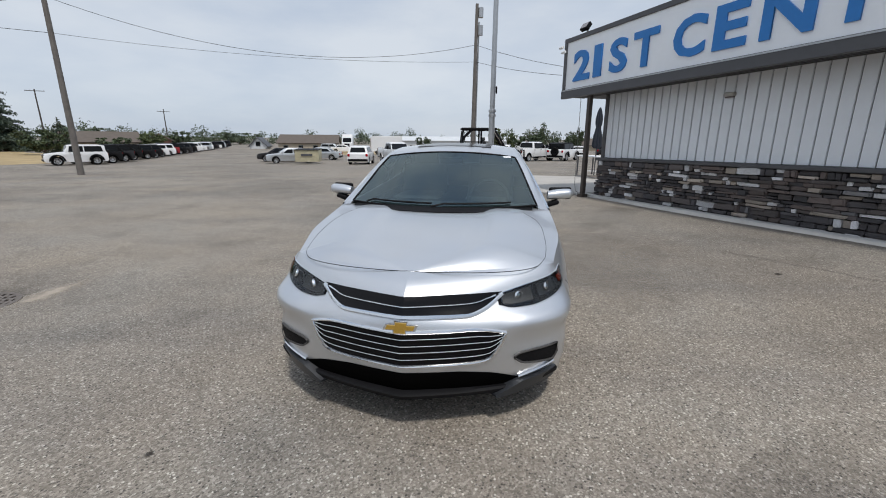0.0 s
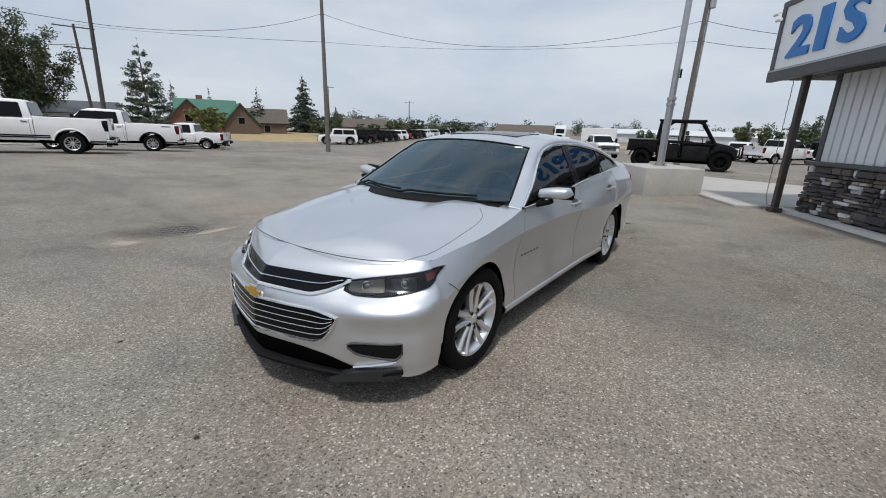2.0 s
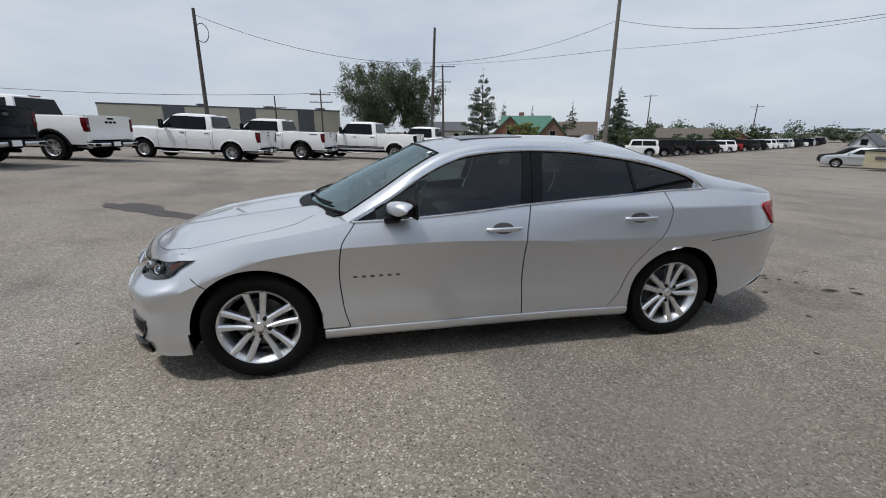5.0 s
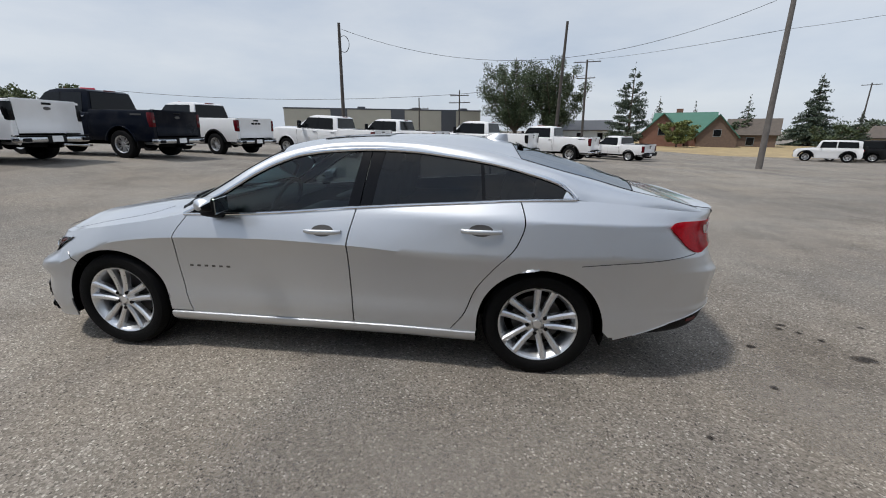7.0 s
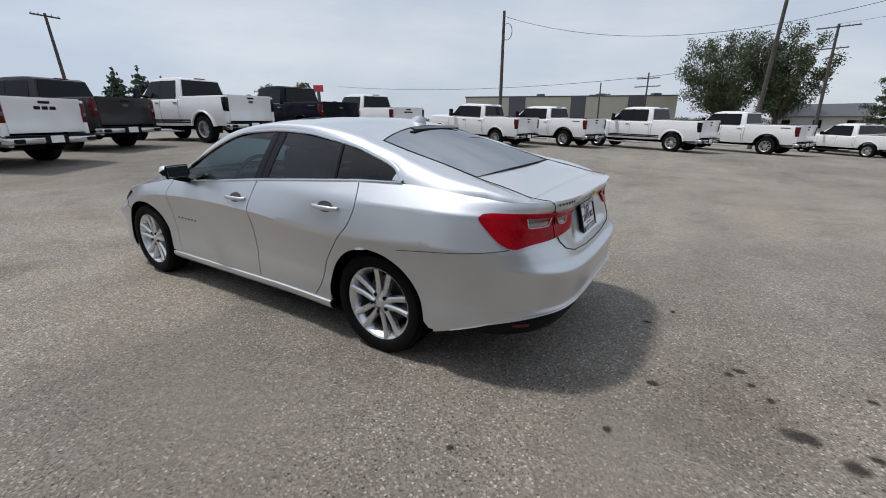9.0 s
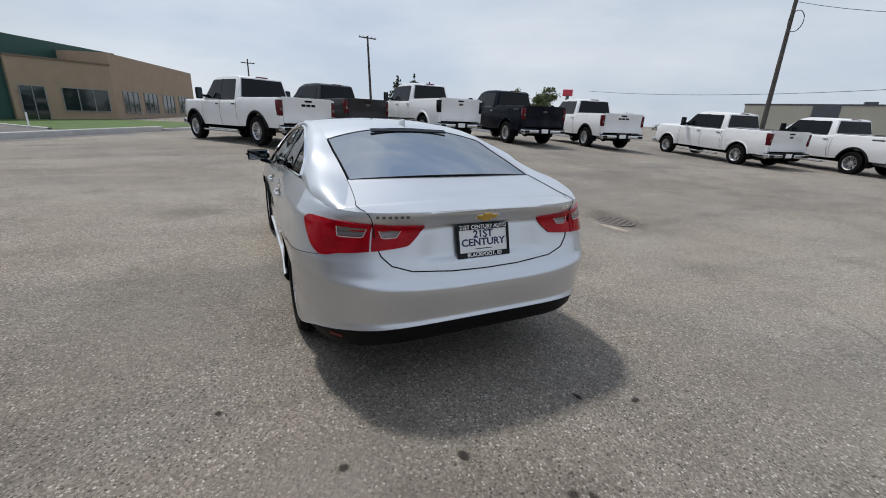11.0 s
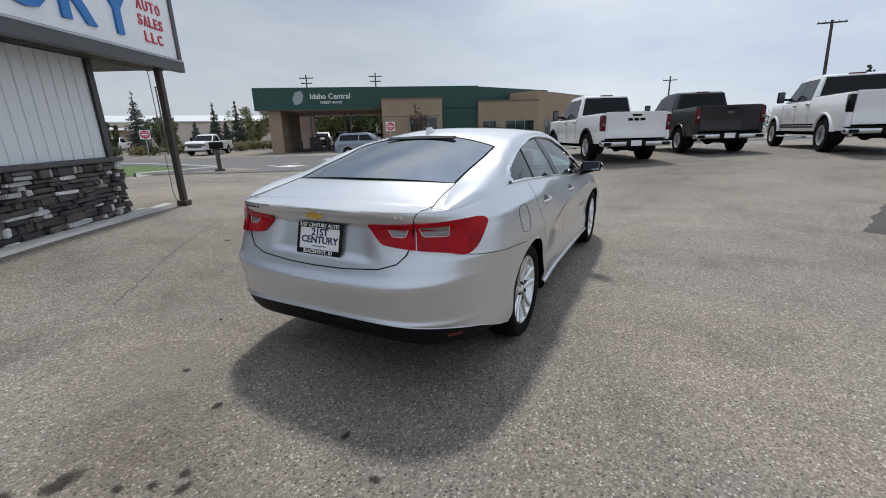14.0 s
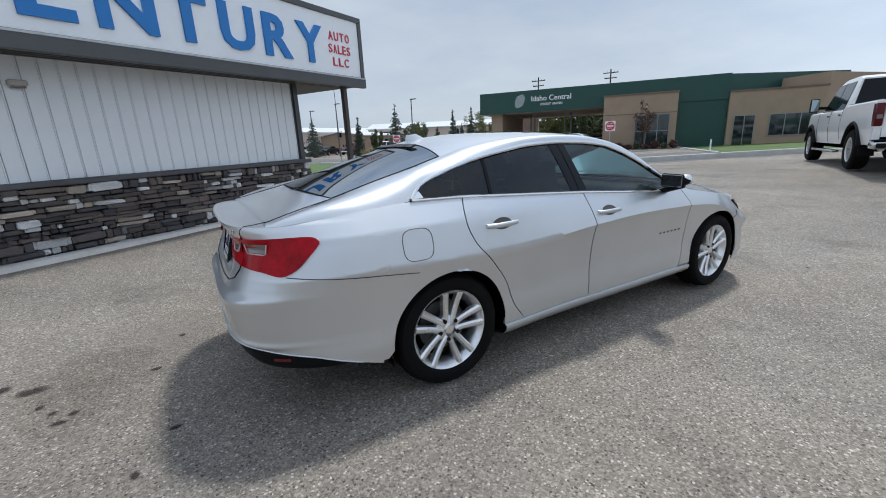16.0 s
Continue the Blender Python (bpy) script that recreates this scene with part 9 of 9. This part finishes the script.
gable("house", "low house with a long grey-brown roof behind the trees", pose(-69.5, 61.5, ground_z(-69, 61), 0, 0, 46), 11, 7, 1.9, 3.5, M["beige"], M["brown_roof"], 4)
gable("house", "small brick house with a dark roof behind the row", pose(-69.5, 75.0, ground_z(-69, 75), 0, 0, 130), 5, 4, 2.2, 3.4, M["brick"], M["brown_roof"], 1)
gable("house", "broad low house with a tan shingle roof", pose(-48.5, 100, ground_z(-48, 100), 0, 0, 18), 14, 10, 1.6, 3.5, M["beige"], M["brown_roof"], 4)
gable("house", "steep white and black gable front", pose(-60, 96, ground_z(-60, 96), 0, 0, 105), 4, 4, 0.9, 2.8, M["white_roof"], M["slate_metal"], 1)
gable("shed", "grey-roofed shed behind the pine", pose(-92, 18, ground_z(-92, 18), 0, 0, 80), 12, 8, 2.4, 4.2, M["white_roof"], M["slate_metal"], 3)
gable("shed", "long white metal shed at the back of the lot", pose(-16, 120, ground_z(-16, 115), 0, 0, 4), 40, 12, 2.2, 3.3, M["white_roof"], M["white_roof"], 0)
gable("house", "long low house with a tan roof beyond the lot", pose(30, 104, ground_z(30, 100), 0, 0, -15), 26, 9, 1.4, 2.9, M["beige"], M["brown_roof"], 5)
for k, (x, y, h, w) in enumerate(((24, 88, 4.8, 8.0), (-0.8, 90, 5.2, 3.8), (7.9, 84.5, 5.8, 6.4), (2.4, 87, 4.2, 2.4), (15.5, 86, 5.0, 4.6))):
    tree("rounded green tree beyond the lot", x, y, h, w, 150 + k, 6000, "leaf_pale" if k % 2 else "leaf", 0.12, 0.16, 0.04, clumps=40)
gable("shed", "long pale store building across the street", pose(90, -22, 0.3, 0, 0, -68), 60, 16, 4.2, 5.4, M["stucco"], M["white_roof"], 8)
gable("shed", "long grey-tan store building beyond the trees", pose(74, -52, 0.3, 0, 0, 55), 44, 12, 4.6, 5.8, M["stucco"], M["white_roof"], 6)
gable("shed", "tan low store building across the street", pose(83, -34, 0.3, 0, 0, -60), 26, 12, 3.2, 4.0, M["tan_block"], M["white_roof"], 6)
# warehouse with dark bands
wa, wb_ = Vector((-75.95, -40.5, 0)), Vector((-93.6, -3.4, 0))
d = (wb_ - wa)
wh = thing("warehouse", "long cream metal warehouse with dark slate bands", "building", at=Matrix.Translation((wa.x, wa.y, 0)) @ pose(0, 0, 0, 0, 0, math.degrees(math.atan2(d.y, d.x))))
Lw = d.length
part("wall", boxed(0, Lw, 0, 20, -0.8, 5.5), M["cream_metal"], wh, "", False)
part("coping", boxed(-0.1, Lw + 0.1, -0.1, 20.1, 5.5, 5.75), M["slate_metal"], wh, "", False)
eye = Vector((3.36, -0.31, 0))
for u0, u1 in (((-0.932, -0.362), (-0.945, -0.328)), ((-0.972, -0.234), (-0.979, -0.204)), ((-0.993, -0.121), (-0.996, -0.088))):
    ks = []
    for u in (u0, u1):
        den = u[0] * d.y - u[1] * d.x
        k_ = ((wa.x - eye.x) * d.y - (wa.y - eye.y) * d.x) / den
        p = eye + Vector((u[0], u[1], 0)) * k_
        ks.append((p - wa).length)
    part("slate_band", boxed(min(ks), max(ks), -0.12, 0.0, -0.8, 5.5), M["slate_metal"], wh, "dark slate wall band", False)
    part("roof_unit", boxed(min(ks) + 6, min(ks) + 7.5, 4, 6, 5.5, 6.3), M["slate_metal"], wh, "", False)

# ---------------- poles, wires, signs ----------------
M["pole_wood"] = surface("weathered_pole", (0.150, 0.136, 0.124), 0.95, 0, 0.3, 4, 0.5, 40)
M["pole_dark"] = surface("dark_creosote_pole", (0.075, 0.065, 0.058), 0.95, 0, 0.3, 4, 0.5, 40)
M["wire"] = surface("black_cable", (0.03, 0.03, 0.032), 0.6)


def utility_pole(label, foot, top, r=0.15, arms=(), mat="pole_wood", kit=None):
    v = thing("utility_pole", label, "pole", "utility poles", at=Matrix.Translation(foot))
    f, t = Vector(foot), Vector(top)
    bm = bmesh.new()
    rod(bm, (0, 0, -0.5), t - f, r, r * 0.62, 12)
    part("mast", bm, M[mat], v)
    up = (t - f).normalized()
    for z, half, turn in arms:
        p = up * z
        a = part("crossarm", boxed(-half, half, -0.05, 0.05, -0.06, 0.06, Matrix.Translation(p) @ pose(0, 0, 0, 0, 0, turn)), M["pole_dark"], v, "", False)
        for k in (-0.9, -0.45, 0.45, 0.9):
            b = bmesh.new()
            rod(b, (k * half * math.cos(radians(turn)) + p.x, k * half * math.sin(radians(turn)) + p.y, p.z + 0.05), (k * half * math.cos(radians(turn)) + p.x, k * half * math.sin(radians(turn)) + p.y, p.z + 0.22), 0.04, 0.03, 6)
            part("insulator", b, M["galv"], a)
    if kit == "transformer":
        for dz in (0, -0.9):
            b = bmesh.new()
            rod(b, up * (t - f).length + Vector((0.22, 0, -0.7 + dz)), up * (t - f).length + Vector((0.22, 0, -0.2 + dz)), 0.14, 0.14, 12)
            part("transformer", b, M["galv"], v)
        part("conduit", tube([Vector((0.16, 0.05, 0)), up * (t - f).length * 0.9 + Vector((0.14, 0.05, 0))], 0.04, 6), M["galv"], v)
    if kit == "coil":
        c = up * ((t - f).length - 1.0)
        part("cable_coil", tube([c + Vector((0.25, 0.35 + 0.32 * math.cos(a), -0.2 + 0.45 * math.sin(a))) for a in np.linspace(0, 2 * math.pi, 20)[:-1]], 0.02, 5, True), M["wire"], v)
    return v


A0, A1 = (-21.5, 15.05, -0.50), (-21.4, 15.0, 9.6)
B0_, B1_ = (-23.0, -8.7, -0.2), (-23.0, -8.62, 7.6)
C0, C1 = (-30.0, 5.2, -0.5), (-29.97, 5.53, 8.85)
D0, D1 = (-64.4, 13.5, -0.4), (-64.4, 13.3, 11.4)
E0, E1 = (-13.9, -48.2, 0.9), (-13.5, -48.3, 10.4)
F0, F1 = (-1.35, 21.8, -0.2), (-1.25, 21.6, 8.75)
utility_pole("weathered wooden utility pole standing in the lot", A0, A1, 0.16)
utility_pole("dark wooden pole with a coil of cable", B0_, B1_, 0.13, mat="pole_dark", kit="coil")
utility_pole("dark wooden utility pole behind the pickups", C0, C1, 0.14, mat="pole_dark")
utility_pole("wooden pole with slanted crossarms", D0, D1, 0.2, ((11.5, 1.9, 75), (9.3, 1.3, 75)), "pole_dark")
utility_pole("wooden pole with one crossarm behind the pickups", E0, E1, 0.17, ((9.3, 1.1, 10),), "pole_dark")
utility_pole("wooden utility pole with grey transformers", F0, F1, 0.14, kit="transformer")
utility_pole("far pole with two crossarms", (-61, -5.0, -0.2), (-61, -5.0, 7.1), 0.14, ((6.6, 1.4, 80), (5.6, 1.6, 80)), "pole_dark")
utility_pole("far pole with one crossarm", (-66, -12.0, -0.2), (-66, -12.0, 6.5), 0.14, ((5.0, 1.6, 80),), "pole_dark")
utility_pole("far pole above the row of cars", (-98, 76, -1), (-98, 76, 11.0), 0.18, ((11.6, 1.6, 40),), "pole_dark")
utility_pole("far pole beyond the houses", (-96, 108, -1), (-96, 108, 9.0), 0.18, ((9.3, 1.6, 40),), "pole_dark")
utility_pole("far pole behind the credit union", (46, -44, 0), (46, -44, 10.4), 0.14, ((9.9, 1.0, 30), (9.2, 0.8, 30)), "pole_dark")
utility_pole("far pole behind the credit union", (38, -50, 0), (38, -50, 10.6), 0.14, ((10.1, 1.0, 30), (9.4, 0.8, 30)), "pole_dark")
utility_pole("far pole behind the grey pickup", (-1.0, -72, 1.0), (-1.0, -72, 9.2), 0.15, ((7.6, 1.0, 10),), "pole_dark")


def wire(a, b, sag, r=0.011, n=24):
    a, b = Vector(a), Vector(b)
    bm = tube([a.lerp(b, u) - Vector((0, 0, 4 * sag * u * (1 - u))) for u in np.linspace(0, 1, n)], r, 5)
    return tagged(part("cable", bm, M["wire"]), "thin black overhead cable", "cable", "overhead cables")


wire((-23.0, -8.6, 7.3), (-21.4, 15.0, 7.9), 2.35)
wire(D1, (-21.42, 15.0, 6.3), 0.2, 0.013)
wire((-21.4, 15.0, 7.9), (-1.27, 21.6, 6.65), 1.5)
wire((-21.4, 15.0, 6.3), (-1.27, 21.6, 5.76), 0.4, 0.008)
wire((-1.25, 21.6, 6.65), (3.2, 18.0, 4.9), 0.1)
wire((-1.25, 21.6, 5.76), (3.2, 18.0, 4.5), 0.1)
wire((-61, -5.0, 6.6), (-60, -60, 7.5), 1.0, 0.03)
wire((-61, -5.0, 6.6), (-64.4, 13.3, 9.3), 0.3, 0.03)


def road_sign(label, x, y, h, face, size=0.75, ground=None):
    g = ground_z(x, y)
    v = thing("road_sign", label, "sign", "road signs", at=pose(x, y, g, 0, 0, face))
    part("sign_post", boxed(-0.03, 0.03, 0.0, 0.05, -0.2, h), M["galv"], v, "", False)
    p = part("plate", boxed(-size / 2, size / 2, -0.02, 0.0, h - size, h), M["plate_white"], v, "", False)
    b = lathe([(0.0, 0.0), (size * 0.44, 0.0), (size * 0.44, 0.012), (0.0, 0.012)], 28, "z")
    bmesh.ops.transform(b, matrix=pose(0, -0.022, h - size / 2, 90, 0, 0), verts=b.verts)
    part("disc", b, M["sign_red"], p)
    part("bar", boxed(-size * 0.32, size * 0.32, -0.042, -0.034, h - size / 2 - 0.06, h - size / 2 + 0.06), M["plate_white"], p, "", False)
    words("writing", "DO NOT", 0.12, M["plate_white"], p, pose(0, -0.036, h - size * 0.27, 90, 0, 0), 0.003)
    words("writing", "ENTER", 0.12, M["plate_white"], p, pose(0, -0.036, h - size * 0.73, 90, 0, 0), 0.003)


road_sign("square white sign with a red do-not-enter disc", 19.1, -25.9, 2.35, 212)
road_sign("white sign with a red do-not-enter disc by the verge", 37.2, -16.1, 2.3, -112)
ml = thing("mailbox", "dark mailbox on a wooden post", "mailbox", at=pose(15.1, -7.3, ground_z(15.1, -7.3)))
part("post", boxed(-0.06, 0.06, -0.06, 0.06, -0.1, 0.95), M["post_brown"], ml, "", False)
part("foot", boxed(-0.14, 0.14, -0.14, 0.14, -0.05, 0.08), M["post_brown"], ml, "", False)
part("box", box(bmesh.new(), -0.13, 0.13, -0.26, 0.26, 0.92, 1.20, None, 0.05, 3), M["black_plastic"], ml)
for x, y, h in ((56, -16, 7.0), (44, -21.5, 6.5), (58, -13, 6.2)):
    g = ground_z(x, y)
    v = thing("street_lamp", "slim dark street lamp with a flat head", "lamp", "street lamps", at=pose(x, y, g))
    bm = bmesh.new()
    rod(bm, (0, 0, -0.2), (0, 0, h), 0.08, 0.06, 10)
    part("mast", bm, M["trim_grey"], v)
    part("head", boxed(-0.7, 0.1, -0.14, 0.14, h - 0.04, h + 0.06, pose(0, 0, 0, 0, 0, 30), 0.02), M["trim_grey"], v)
bl = thing("bollard_marker", "thin white marker post on the lawn", "marker", at=pose(10.6, -24.0, ground_z(10.6, -24)))
part("stake", boxed(-0.03, 0.03, -0.03, 0.03, -0.1, 0.75), M["plate_white"], bl, "", False)
rs = thing("pylon_sign", "distant red pylon sign over the roofs", "sign", at=pose(-52, -57, 0.6))
part("post", boxed(-0.2, 0.2, -0.2, 0.2, 0, 5.6), M["trim_grey"], rs, "", False)
part("panel", box(bmesh.new(), -0.85, 0.85, -0.2, 0.2, 5.5, 6.6, pose(0, 0, 0, 0, 0, -45), 0.08), M["sign_red"], rs)

# ---------------- ledge stones of the dealership wall ----------------
def stone_mesh(i):
    rng = random.Random(100 + i)
    bm = bmesh.new()
    bmesh.ops.create_cube(bm, size=1)
    bmesh.ops.bevel(bm, geom=list(bm.edges), offset=0.11, segments=2, affect="EDGES")
    for v in bm.verts:
        v.co += Vector((rng.uniform(-1, 1) * 0.045, rng.uniform(-1, 1) * 0.11, rng.uniform(-1, 1) * 0.075))
    me = bpy.data.meshes.new("stone")
    bm.to_mesh(me)
    bm.free()
    me.materials.append(STONES[0])
    return me


STONE_MESHES = []
for mat in STONES:
    for i in range(3):
        me = stone_mesh(len(STONE_MESHES))
        me.materials[0] = mat
        STONE_MESHES.append(me)
rng = random.Random(7)
courses, z = [], 0.03
while z < 0.955:
    h = rng.choice((0.06, 0.075, 0.095, 0.12))
    h = min(h, 0.975 - z)
    courses.append((z, h))
    z += h
spots = []
for z, h in courses:
    s_ = S0 - 0.06 + rng.uniform(-0.05, 0.02)
    while s_ < S1 + 0.06:
        w = min(rng.choice((0.07, 0.10, 0.15, 0.22, 0.30, 0.40)) * rng.uniform(0.85, 1.15), S1 + 0.08 - s_)
        if w > 0.05:
            if h > 0.09 and w > 0.12 and rng.random() < 0.30:
                f = rng.uniform(0.35, 0.65)
                spots += [(s_, z, w, h * f), (s_, z + h * f, w, h * (1 - f))]
            else:
                spots.append((s_, z, w, h))
        s_ += w

for n, (s_, z, w, h) in enumerate(spots):
    small = w < 0.18
    kind = rng.choices(range(6), (22, 38, 11, 3, 8, 24) if small else (29, 40, 13, 4, 8, 9))[0]
    ob = new("stone", STONE_MESHES[kind * 3 + rng.randrange(3)])
    ob.parent = base
    dep = rng.uniform(0.05, 0.115)
    turn = Matrix.Rotation(radians(rng.uniform(-2.2, 2.2)), 4, "Y")
    grow = rng.uniform(-0.012, 0.006)
    ob.matrix_basis = pose(s_ + w / 2, WALL_D - 0.03 - dep / 2 + 0.02, z + h / 2 + rng.uniform(-0.005, 0.005)) @ turn @ Matrix.Diagonal((w - 0.006 + grow, dep + 0.03, h - 0.005 + grow, 1))
